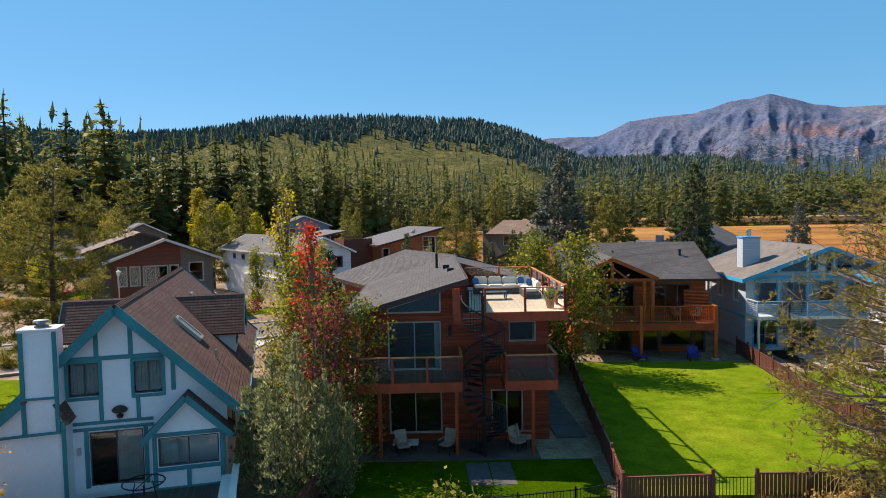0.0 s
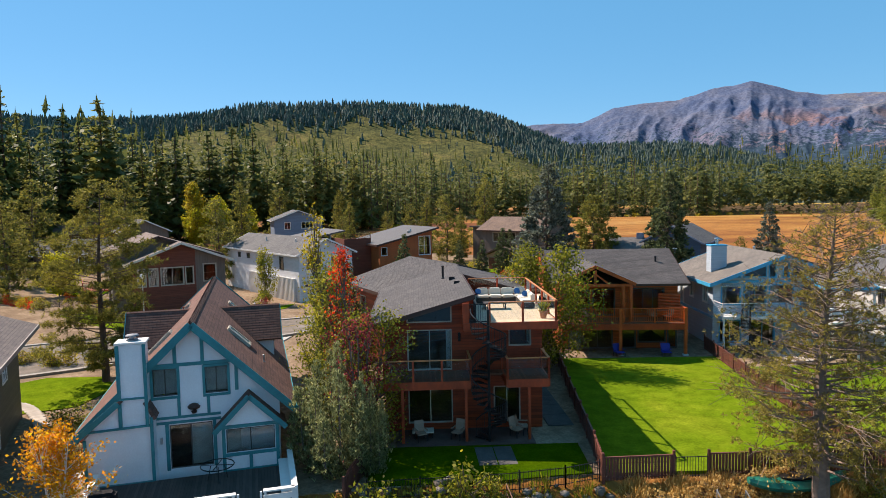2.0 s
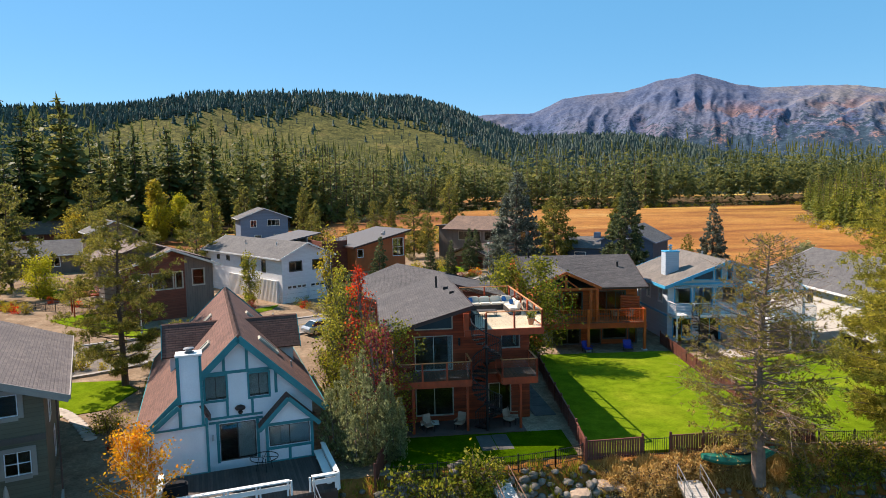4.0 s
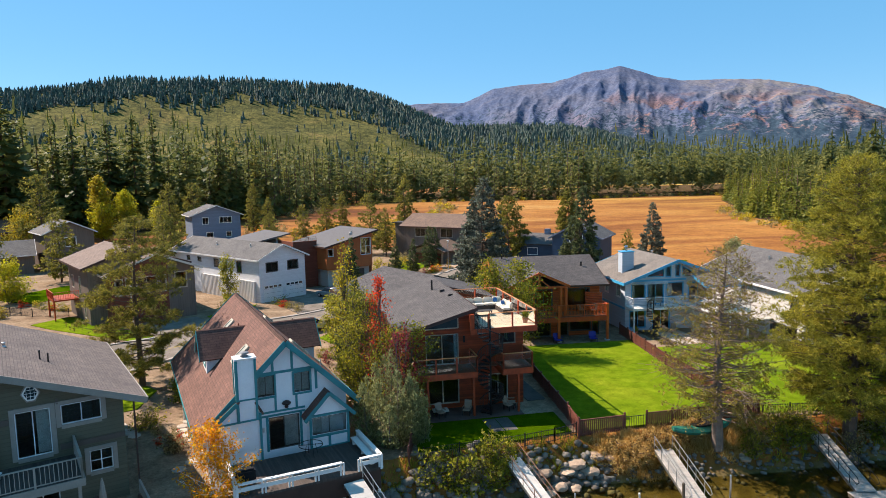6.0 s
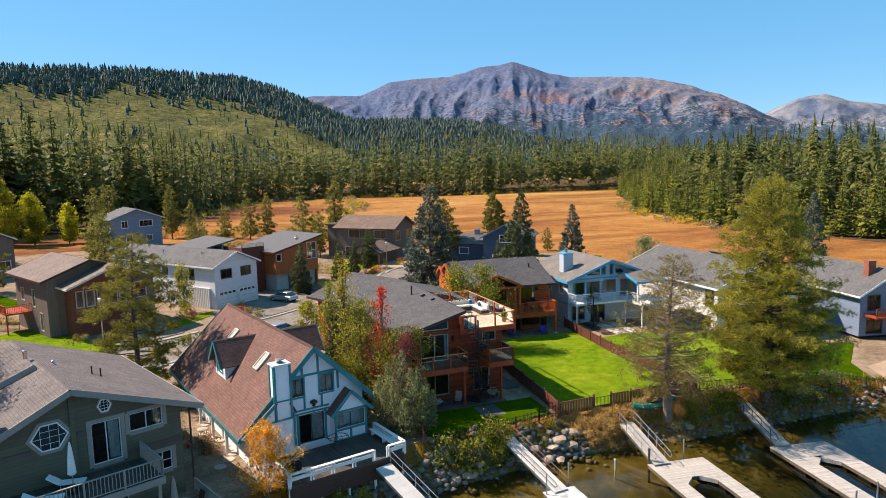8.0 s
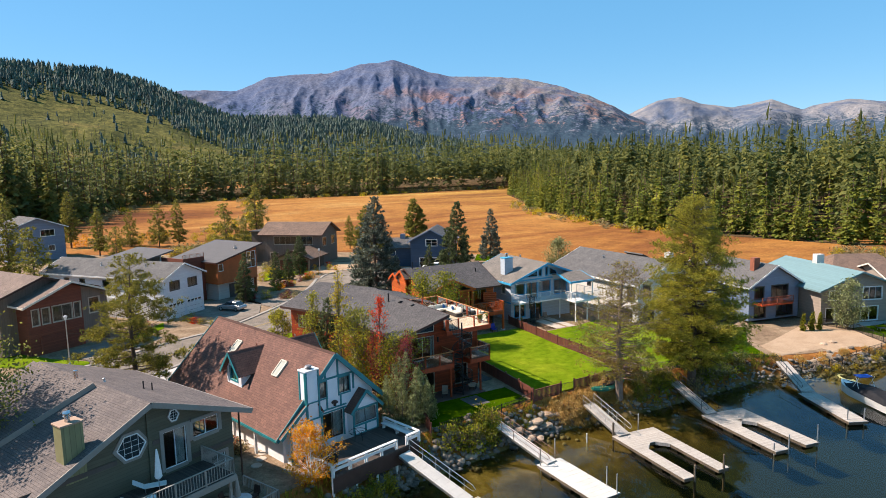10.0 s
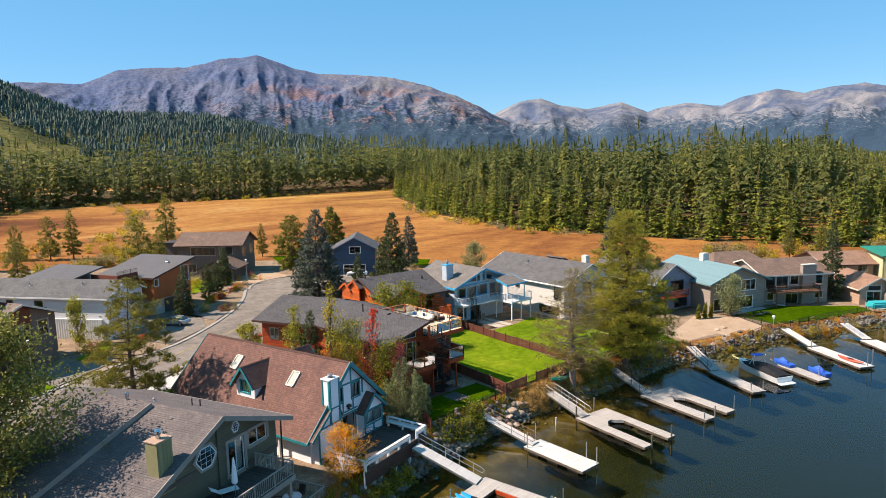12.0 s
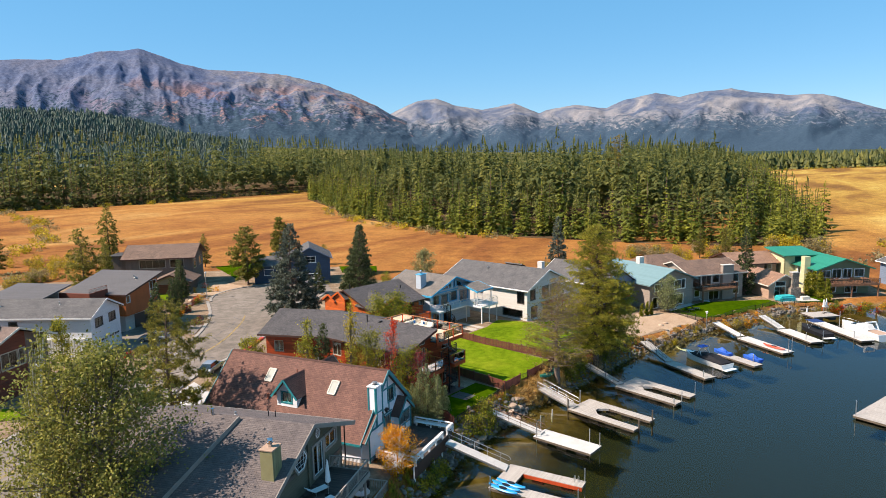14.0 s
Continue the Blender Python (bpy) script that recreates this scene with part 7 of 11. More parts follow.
# ---- the other houses ----
def plain_house(name, label, m, w, d, z0, eave, ridge, axis, wallm, roofm, trim, frame, front=(), right=(), back=(), left=(), over=0.6, ratio=0.5, lip=0.0, facem=None):
    """A house with a gable roof: its front runs from (0,0) to (w,0), its depth is d; the ridge runs along x or y."""
    ho = thing(name, label, "house", m=m)
    if axis == "y":
        xr = w * ratio
        k0, k1 = (ridge - eave) / xr, (ridge - eave) / (w - xr)
        fp, bp = [(0, eave - 0.15), (xr, ridge - 0.2), (w, eave - 0.15)], [(0, eave - 0.15), (w - xr, ridge - 0.2), (w, eave - 0.15)]
        sp, sp2 = eave - 0.15, eave - 0.15
        gable_roof(ho, -over, w + over, -over, d + over, xr, eave - over * k0, eave - over * k1, ridge, roofm, trim, 0.18, 0.22, lip=lip)
    else:
        yr = d * ratio
        k0, k1 = (ridge - eave) / yr, (ridge - eave) / (d - yr)
        fp, bp = eave - 0.15, eave - 0.15
        sp, sp2 = [(0, eave - 0.15), (yr, ridge - 0.2), (d - 0.4, eave - 0.15)], [(0, eave - 0.15), (d - yr - 0.4, ridge - 0.2), (d - 0.4, eave - 0.15)]
        cross_roof(ho, -over, w + over, -over, d + over, yr, eave - over * k0, eave - over * k1, ridge, roofm, trim, 0.18, 0.22, lip=lip)
    wall(ho, (0, 0), (w, 0), z0, fp, facem or wallm, front, frame=frame)
    wall(ho, (w, 0.2), (w, d - 0.2), z0, sp, wallm, right, frame=frame)
    wall(ho, (w, d), (0, d), z0, bp, wallm, back, frame=frame)
    wall(ho, (0, d - 0.2), (0, 0.2), z0, sp2, wallm, left, frame=frame)
    return ho


def white_house():
    ho = plain_house("white_house", "off-white two-storey house with a grey shingle roof and garage doors", pose(-18.3, 80.3, 0, 0, 0, 37), 8.0, 25.5, 2.5, 9.0, 10.8, "y", M_GREYWHITE, M_SH_SLATE, M_WHITE, M_FRAME_D,
                     front=[(1.2, 3.1, 6.9, 8.2, 2, 1), (4.9, 6.7, 6.9, 8.2, 2, 1)],
                     left=[(4.5, 5.4, 7.5, 8.1, 1, 1), (8, 9, 7.5, 8.1, 1, 1), (19.5, 20.6, 6.6, 8.2, 1, 1), (13, 14.2, 7.0, 8.1, 1, 1)], over=0.5)
    for x0 in (0.6, 4.3):
        d = slab_part(ho, "garage_door", x0, x0 + 3.2, -0.05, 0.02, 2.6, 5.0, M_WHITE)
        for i in range(4):
            slab_part(d, "pane", x0 + 0.2 + i * 0.75, x0 + 0.75 + i * 0.75, -0.065, -0.045, 4.55, 4.85, M_DARKGLASS)
        for i in range(1, 4):
            slab_part(d, "panel_joint", x0 + 0.02, x0 + 3.18, -0.06, -0.05, 2.6 + i * 0.6, 2.62 + i * 0.6, M_SHADOWTRIM)
    slab_part(ho, "skirt_wall", -0.35, -0.02, 1.0, 16, 2.4, 5.6, M_BATTEN)
    for i in range(38):
        slab_part(ho, "batten", -0.4, -0.35, 1.0 + i * 0.4, 1.08 + i * 0.4, 2.4, 5.65, M_WHITE)
    vent(ho, 2.6, 6, 10.1, 0.45, 0.08, M_STEEL)
    vent(ho, 2.2, 15, 10.0, 0.45, 0.08, M_STEEL)
    return ho


def rust_house():
    ho = thing("modern_house", "modern rust-orange panel house with standing-seam metal roofs", "house", m=pose(-8.5, 90.3, 0, 0, 0, 27))
    Z = 2.5
    # front block, shed roof rising to the right
    wall(ho, (0, 0), (8.6, 0), Z + 2.9, [(0, 9.3), (8.6, 11.2)], M_RUSTWALL, [(0.3, 1.2, 7.6, 8.8, 1, 1), (6.4, 8.3, 7.4, 10.2, 2, 2)], frame=M_FRAME_W, trim=0.05)
    wall(ho, (0, 11), (0, 0.2), Z + 2.9, 9.3, M_RUSTWALL)
    wall(ho, (8.6, 0.2), (8.6, 11), Z, 11.1, M_RUSTWALL, [(1, 5, 7.4, 10, 3, 1)], frame=M_FRAME_D)
    wall(ho, (8.6, 11.2), (0, 11.2), Z, [(0, 11.1), (8.6, 9.3)], M_RUSTWALL)
    wall(ho, (0.6, 0.8), (8.4, 0.8), Z, Z + 3.0, M_CREAM)
    slab_part(ho, "garage_door", 2.9, 7.4, 0.72, 0.8, Z + 0.05, Z + 2.5, M_FRAME_D)
    wall(ho, (0.6, 11), (0.6, 1.0), Z, Z + 3.0, M_CREAM)
    roof_plane(ho, [(-0.7, 11.8, 9.25), (-0.7, -0.8, 9.25), (9.4, -0.8, 11.5), (9.4, 11.8, 11.5)], M_METALROOF, 0.22, lip=0)
    boards(ho, "fascia", M_SHADOWTRIM, [((-0.7, -0.83, 9.15), (9.4, -0.83, 11.4)), ((-0.73, -0.8, 9.15), (-0.73, 11.8, 9.15)), ((9.43, -0.8, 11.4), (9.43, 11.8, 11.4))], 0.06, 0.26)
    # parapet terrace and rear block
    wall(ho, (-4.2, 3.2), (0, 3.2), Z, 10.1, M_REDWALL)
    wall(ho, (-4.2, 14), (-4.2, 3.4), Z, 10.1, M_REDWALL, [(3, 4.2, 6, 8)], frame=M_FRAME_D)
    slab_part(ho, "terrace_floor", -4.0, 0, 3.4, 14, 9.0, 9.15, M_PINKWALL)
    rail_run(ho, (-4.1, 3.3), (0, 3.3), 10.0, "bars", (M_REDWALL, M_IRON), 0.7, 3)
    wall(ho, (-11, 9), (-4.2, 9), Z, 9.3, M_CREAM, [(1, 3, 6, 7.6)], frame=M_FRAME_D)
    wall(ho, (-11, 18), (-11, 9.2), Z, 9.3, M_CREAM)
    wall(ho, (-4.2, 9), (-4.2, 18), Z, 10.6, M_CREAM)
    wall(ho, (-4.2, 18), (-11, 18), Z, 9.9, M_CREAM)
    roof_plane(ho, [(-11.8, 18.6, 9.5), (-11.8, 8.2, 9.5), (-2.2, 8.2, 11.2), (-2.2, 18.6, 11.2)], M_METALROOF, 0.22, lip=0)
    vent(ho, 6.5, 3, 10.8, 0.4, 0.1, M_STEEL)
    bm = bmesh.new()
    box(bm, 5.6, 6.1, 2.0, 2.4, 10.6, 11.0)
    part("roof_unit", bevelled(bm, 0.03), M_STEEL, ho)
    return ho


def brown_house():
    ho = thing("brown_house", "two-storey brown-sided house with low grey-brown roofs and a rust gable bay", "house", m=pose(-37.2, 69.6, 0, 0, 0, 28))
    Z = 2.5
    B = M_BROWNWALL
    # the rear, higher part
    wall(ho, (0, 13.8), (0, 2.2), Z, 9.95, B, [(2.0, 3.2, 6.4, 8), (6.4, 7.3, 6.0, 8.2, 1, 2), (8.9, 9.8, 3.2, 5.4)], frame=M_FRAME_TAN, trim=0.1)
    wall(ho, (0, 2.0), (11.6, 2.0), Z, [(0, 9.95), (5.0, 11.75), (11.6, 9.6)], B)
    wall(ho, (11.6, 2.2), (11.6, 13.8), Z, 9.6, B, [(2, 3.4, 6, 7.6)], frame=M_FRAME_TAN, trim=0.1)
    wall(ho, (11.6, 14.0), (0, 14.0), Z, [(0, 9.6), (6.6, 11.75), (11.6, 9.95)], B)
    gable_roof(ho, -0.9, 12.4, 1.0, 14.8, 5.0, 9.85, 9.5, 12.0, M_SH_ROSY, M_SHADOWTRIM, 0.18, 0.26, lip=0)
    # the front bay with its own wide gable, rust boards beside taupe ones
    wall(ho, (2.0, -0.6), (8.8, -0.6), Z, [(0, 9.15), (5.2, 10.95), (6.8, 10.3)], M_REDWALL, [(0.5, 1.3, 6.3, 8.3, 1, 1), (1.7, 2.6, 6.3, 8.3, 1, 1), (3.0, 5.4, 6.3, 8.3, 2, 1), (5.7, 6.5, 6.3, 8.3, 1, 1)], frame=M_FRAME_TAN, trim=0.1)
    wall(ho, (8.8, -0.6), (12.2, -0.6), Z, [(0, 10.3), (3.4, 9.1)], B, [(0.9, 2.3, 6.5, 8.5, 1, 2)], frame=M_FRAME_TAN, trim=0.1)
    wall(ho, (12.2, -0.4), (12.2, 6), Z, 9.1, B)
    wall(ho, (2.0, 2.0), (2.0, -0.4), Z, 9.15, M_REDWALL)
    slab_part(ho, "garage_door", 3.2, 8.0, -0.68, -0.6, Z, Z + 2.3, M_REDWALL)
    gable_roof(ho, 1.1, 13.0, -1.6, 6.5, 7.2, 8.95, 9.0, 11.3, M_SH_ROSY, M_TANTRIM, 0.18, 0.26, lip=0)
    slab_part(ho, "balcony_floor", -3.0, 0, 8.0, 12.5, 5.1, 5.3, M_CEDAR_TRIM)
    rail_run(ho, (-3, 8.0), (0, 8.0), 5.3, "picket", (M_CEDAR_TRIM, M_CEDAR_TRIM), 1.0, 1, 0.2)
    rail_run(ho, (-3, 12.5), (-3, 8.0), 5.3, "picket", (M_CEDAR_TRIM, M_CEDAR_TRIM), 1.0, 2, 0.2)
    for y0 in (8.2, 12.3):
        boards(ho, "balcony_post", M_CEDAR_TRIM, [((-2.9, y0, 2.2), (-2.9, y0, 5.1))], 0.16, 0.16)
    return ho


def back_house():
    ho = plain_house("grey_brown_house", "two-storey grey-brown house with a wide roof and dark windows", pose(9.5, 128.5, 0, 0, 0, -44), 14.5, 9.5, 2.3, 9.6, 11.8, "x", M_BROWNWALL, M_SH_TAN, M_SHADOWTRIM, M_FRAME_TAN,
                     front=[(3.0, 8.6, 7.0, 8.8, 4, 1), (9.6, 12.6, 7.0, 8.8, 2, 1), (2, 4, 3, 5)], right=[(1, 3, 6.5, 8.5), (6, 8, 6.5, 8.5)], over=0.8)
    slab_part(ho, "garage_wall", 8.3, 15.6, -8.4, -1.0, 2.3, 5.2, M_BROWNWALL)
    roof_plane(ho, [(16.4, -9.2, 5.1), (16.4, 0.5, 5.1), (11.9, 0.5, 6.9), (11.9, -9.2, 6.9)], M_SH_TAN, 0.18, lip=0)
    roof_plane(ho, [(7.4, 0.5, 5.1), (7.4, -9.2, 5.1), (11.9, -9.2, 6.9), (11.9, 0.5, 6.9)], M_SH_TAN, 0.18, lip=0)
    boards(ho, "fascia", M_SHADOWTRIM, [((7.4, -9.23, 5.0), (11.9, -9.23, 6.8)), ((11.9, -9.23, 6.8), (16.4, -9.23, 5.0))], 0.06, 0.24)
    wall(ho, (8.3, -8.6), (15.6, -8.6), 2.3, [(0, 5.1), (3.6, 6.5), (7.3, 5.1)], M_PINKWALL, thick=0.18)
    for x0 in (8.8, 12.3):
        slab_part(ho, "garage_door", x0, x0 + 2.9, -8.68, -8.6, 2.35, 4.7, M_REDWALL)
    slab_part(ho, "flat_roof", -4, 0.5, 1, 7, 9.7, 9.9, M_SH_SLATE)
    slab_part(ho, "wing_wall", -3.5, 0.2, 1.5, 6.5, 2.3, 9.7, M_BROWNWALL)
    return ho


def navy_house():
    ho = plain_house("navy_house", "navy-blue house with a grey roof and white window trim", pose(34.0, 101.5, 0, 0, 0, -38), 9.0, 10.0, 2.2, 8.4, 10.8, "y", M_NAVY, M_SH_SLATE, M_BLUEGREY, M_FRAME_W,
                     front=[(3.4, 5.8, 7.2, 8.6, 2, 2), (2.0, 6.8, 2.4, 4.6, 1, 1)], left=[(3, 5, 6.5, 7.8, 2, 1)], over=0.6)
    wing = slab_part(ho, "wing_wall", -8.0, 0, 2.5, 9.0, 2.2, 6.6, M_NAVY)
    roof_plane(ho, [(-8.6, 1.8, 6.5), (0.1, 1.8, 6.5), (0.1, 5.8, 8.4), (-8.6, 5.8, 8.4)], M_SH_SLATE, 0.18, lip=0)
    roof_plane(ho, [(0.1, 9.6, 6.5), (-8.6, 9.6, 6.5), (-8.6, 5.8, 8.4), (0.1, 5.8, 8.4)], M_SH_SLATE, 0.18, lip=0)
    wall(ho, (-8.0, 9), (-8.0, 2.5), 6.4, [(0, 6.6), (3.25, 8.1), (6.5, 6.6)], M_NAVY)
    win = window(ho, (-8.0, 2.48), (0, 2.48), (2.2, 4.2, 4.4, 5.7, 2, 1), M_FRAME_W)
    slab_part(ho, "chimney", -3.2, -2.2, 5.2, 6.2, 7.5, 9.2, M_BLUEGREY)
    return ho


white_house()
rust_house()
brown_house()
back_house()
navy_house()
plain_house("blue_grey_house", "blue-grey house with white trim and a low gable roof", pose(-41.5, 168, 0, 0, 0, 18), 12.5, 12, 2.3, 11.0, 13.4, "y", M_BLUEGREY, M_SH_SLATE, M_WHITE, M_FRAME_W,
            front=[(2.6, 4.1, 8.4, 10.2), (7.0, 10.2, 8.6, 10.2, 3, 1), (3.5, 5.2, 4.5, 6.2), (8.6, 10.0, 4.8, 6.2)], over=0.8)
plain_house("grey_house", "dark grey house with a pale-edged shingle roof among pines", pose(-63, 128, 0, 0, 0, 30), 9, 12, 2.4, 10.4, 12.6, "y", M_BROWNWALL, M_SH_SLATE, M_WHITE, M_FRAME_W, front=[(1.5, 2.6, 7.4, 9.2), (3.6, 5.6, 7.4, 9.2), (5.4, 8.2, 4.0, 5.8, 3, 1)], over=0.6)
plain_house("grey_house", "low dark grey house with white-framed windows", pose(-77, 122, 0, 0, 0, 22), 13, 9, 2.4, 6.6, 9.0, "x", M_BROWNWALL, M_SH_SLATE, M_WHITE, M_FRAME_W, front=[(3, 4.4, 4, 5.8), (7.6, 9.6, 4, 5.8)], over=0.6)
plain_house("dark_house", "dark brown cabin in the shade of the pines", pose(-92, 158, 0, 0, 0, 25), 14, 10, 2.4, 9.0, 11.5, "x", M_REDWALL, M_SH_TAN, M_SHADOWTRIM, M_FRAME_TAN, front=[(3, 5, 6, 8), (8, 10, 6, 8)], over=1.0)


def cream_house():
    ho = plain_house("cream_house", "cream two-storey house with a long slate-grey shingle roof", pose(38.2, 41.0, 0, 0, 0, -3), 12.4, 19.5, 1.6, 7.7, 10.3, "y", M_CREAM, M_SH_SLATE, M_WHITE, M_FRAME_D,
                     front=[(1.0, 2.4, 5.4, 7.2, 1, 1), (4.6, 6.6, 5.2, 7.3, 2, 1), (7.4, 9.6, 5.2, 7.3, 2, 1), (1.2, 3, 2.2, 4.2), (5, 8, 2.0, 4.2, 3, 1)],
                     left=[(3.2, 4.4, 5.6, 6.9), (8.5, 9.3, 5.8, 6.9), (17.2, 18.6, 4.9, 6.9), (14.0, 18.2, 2.4, 3.6, 3, 1)], over=0.6)
    slab_part(ho, "chimney", 9.0, 9.9, 3.0, 4.0, 8, 10.9, M_CREAM)
    slab_part(ho, "balcony_floor", 4.4, 11.5, -2.2, 0, 4.3, 4.5, M_CEDAR_TRIM)
    rail_run(ho, (4.4, -2.15), (11.5, -2.15), 4.5, "bars", (M_REDWALL, M_REDWALL), 1.0, 4)
    for x0 in (4.5, 8, 11.4):
        boards(ho, "balcony_post", M_REDWALL, [((x0, -2.1, 1.4), (x0, -2.1, 4.3))], 0.14, 0.14)
    vent(ho, 4.2, 12, 9.2, 0.6, 0.12, M_STEEL)
    # low eyebrow dormer on the slope
    roof_plane(ho, [(8.4, 5.5, 9.6), (8.4, 9.5, 9.6), (6.2, 9.5, 10.7), (6.2, 5.5, 10.7)], M_SH_SLATE, 0.2, lip=0)
    return ho


cream_house()
h7 = plain_house("grey_house", "grey-roofed house with a red brick chimney behind the pines", pose(53, 34, 0, 0, 0, -12), 9, 15, 1.5, 6.8, 9.4, "y", M_BLUEGREY, M_SH_SLATE, M_WHITE, M_FRAME_D, front=[(1.0, 2.6, 4.6, 6.4), (4, 7, 4.4, 6.4, 3, 1), (1, 3, 1.8, 3.6), (5, 8, 1.8, 3.8, 3, 1)], over=0.6)
slab_part(h7, "chimney", 2.6, 3.6, 2.0, 2.8, 7, 10.2, M_BRICK)
slab_part(h7, "balcony_floor", 0.5, 6, -2, 0, 4.0, 4.2, M_CEDAR_TRIM)
rail_run(h7, (0.5, -1.95), (6, -1.95), 4.2, "picket", (M_REDWALL, M_REDWALL), 1.0, 2, 0.2)


def teal_house():
    ho = plain_house("teal_roof_house", "brown lake house with a pale teal metal roof", pose(60.5, 28.0, 0, 0, 0, -22), 11.5, 15, 1.2, 6.4, 8.6, "y", M_TANWALL, M_TEALROOF, M_TEALROOF, M_FRAME_W,
                     front=[(1.2, 3.0, 4.6, 5.9, 2, 1), (6.5, 9.5, 4.4, 6.2, 3, 1), (0.8, 2.2, 1.4, 3.4, 1, 1), (5, 9, 1.4, 3.4, 3, 1)], over=0.8)
    slab_part(ho, "chimney", 5.3, 6.5, 8.0, 9.0, 7.5, 9.8, M_CREAM)
    slab_part(ho, "patio_slab", 3, 11, -4, 0, 0.95, 1.15, M_CONCRETE)
    return ho


teal_house()


def tan_house():
    ho = plain_house("tan_house", "taupe two-storey house with cream trim, brown roof and a timber balcony", pose(72.3, 24.4, 0, 0, 0, -35), 12.2, 11, 0.9, 6.6, 8.4, "x", M_TANWALL, M_SH_TAN, M_TANTRIM, M_TANTRIM,
                     front=[(0.5, 2.3, 3.9, 6.1, 1, 1), (2.5, 4.7, 3.9, 6.1, 2, 1), (5.1, 6.6, 4.5, 6.2, 1, 1), (9.8, 11.2, 4.4, 6.2, 1, 1), (0.9, 2.1, 1.9, 3.2, 1, 1), (4.3, 6.6, 1.1, 3.2, 2, 1), (9.9, 11.3, 1.9, 3.2, 1, 1)],
                     left=[(7, 8.4, 4.6, 6.2, 2, 1), (7.2, 8.2, 1.9, 3.2, 1, 1)], over=0.7)
    box_chimney(ho, 6.9, 9.4, -0.7, 0.1, 0.9, 8.0, M_TANWALL, M_TANTRIM, False)
    for i in range(9):
        slab_part(ho, "deck_board", 0.9, 9.0, -2.6 + i * 0.288, -2.6 + i * 0.288 + 0.28, 3.7, 3.8, M_DECKBROWN)
    boards(ho, "balcony_beam", M_DECKBROWN, [((0.9, -2.55, 3.58), (9.0, -2.55, 3.58)), ((0.95, 0, 3.58), (0.95, -2.5, 3.58)), ((8.95, 0, 3.58), (8.95, -2.5, 3.58))], 0.09, 0.24)
    M = (M_DECKBROWN, M_IRON)
    rail_run(ho, (0.95, -2.55), (8.95, -2.55), 3.8, "picket", M, 1.0, 4)
    rail_run(ho, (0.95, -0.05), (0.95, -2.55), 3.8, "picket", M, 1.0, 1)
    rail_run(ho, (8.95, -2.55), (8.95, -0.1), 3.8, "picket", M, 1.0, 1)
    for x0 in (1.1, 8.8):
        boards(ho, "balcony_post", M_DECKBROWN, [((x0, -2.4, 0.8), (x0, -2.4, 3.48))], 0.2, 0.2)
    slab_part(ho, "patio_slab", 1, 11.5, -3.4, 0, 0.75, 0.98, M_DECK_RED)
    # rear hip block and low side gable
    ho2 = ho
    roof_plane(ho2, [(-5.5, 6.5, 6.5), (7, 6.5, 6.5), (4, 12, 8.9), (-2.5, 12, 8.9)], M_SH_TAN, 0.18, lip=0)
    roof_plane(ho2, [(-5.5, 17.5, 6.5), (-5.5, 6.5, 6.5), (-2.5, 12, 8.9)], M_SH_TAN, 0.18, lip=0)
    wall(ho2, (-5, 16), (-5, 7.2), 0.9, 6.4, M_TANWALL, [(3, 4.5, 3, 5)], frame=M_TANTRIM)
    wall(ho2, (-5, 7.2), (0, 7.2), 0.9, 6.4, M_TANWALL)
    return ho


tan_house()


def stone_house():
    ho = plain_house("stone_chimney_house", "dusty tan house with rose-brown roofs and a stacked stone chimney", pose(83.2, 12.6, 0, 0, 0, -42), 6.2, 12, 0.8, 4.3, 6.0, "y", M_PINKWALL, M_SH_ROSE, M_TANTRIM, M_TANTRIM,
                     front=[(1.2, 3.6, 1.0, 3.4, 2, 1), (1.4, 3.6, 3.6, 4.5, 1, 1)], left=[(3, 4.2, 1.8, 3.2)], over=0.7)
    bm = bmesh.new()
    box(bm, 3.9, 6.1, -1.3, 0.0, 0.6, 3.3)
    box(bm, 4.3, 5.8, -1.0, 0.0, 3.3, 6.3)
    part("chimney", bm, M_STONE, ho)
    rng = random.Random(4)
    ch = slab_part(ho, "chimney_cap", 4.2, 5.9, -1.1, 0.1, 6.3, 6.42, M_CONCRETE)
    for i in range(150):
        z = 0.65 + (i // 10) * 0.38
        wide = z < 3.2
        x0, x1, yf = (3.9, 6.1, -1.3) if wide else (4.3, 5.8, -1.0)
        u = x0 + (x1 - x0) * ((i % 10) / 10) + rng.uniform(-0.03, 0.03)
        if z > 6.1:
            continue
        w = (x1 - x0) / 10 * rng.uniform(0.8, 1.0)
        bm = bmesh.new()
        box(bm, u, u + w, yf - rng.uniform(0.02, 0.07), yf, z, z + rng.uniform(0.26, 0.35))
        part("stone", bm, M_STONE, ho)
    up = plain_house("tan_house", "two-storey dusty tan house with a rose-brown roof", pose(90.5, 21.0, 0, 0, 0, -42), 9.5, 9, 0.8, 6.6, 8.2, "x", M_PINKWALL, M_SH_ROSE, M_SHADOWTRIM, M_TANTRIM, front=[(6.6, 8.4, 4.9, 6.2, 2, 1)], over=0.8)
    return ho


stone_house()


M_GREENWALL = boarded("olive green siding", (0.13, 0.15, 0.085), 0.2, "Z", 0.08, 0.7, 0.8, 0.012)


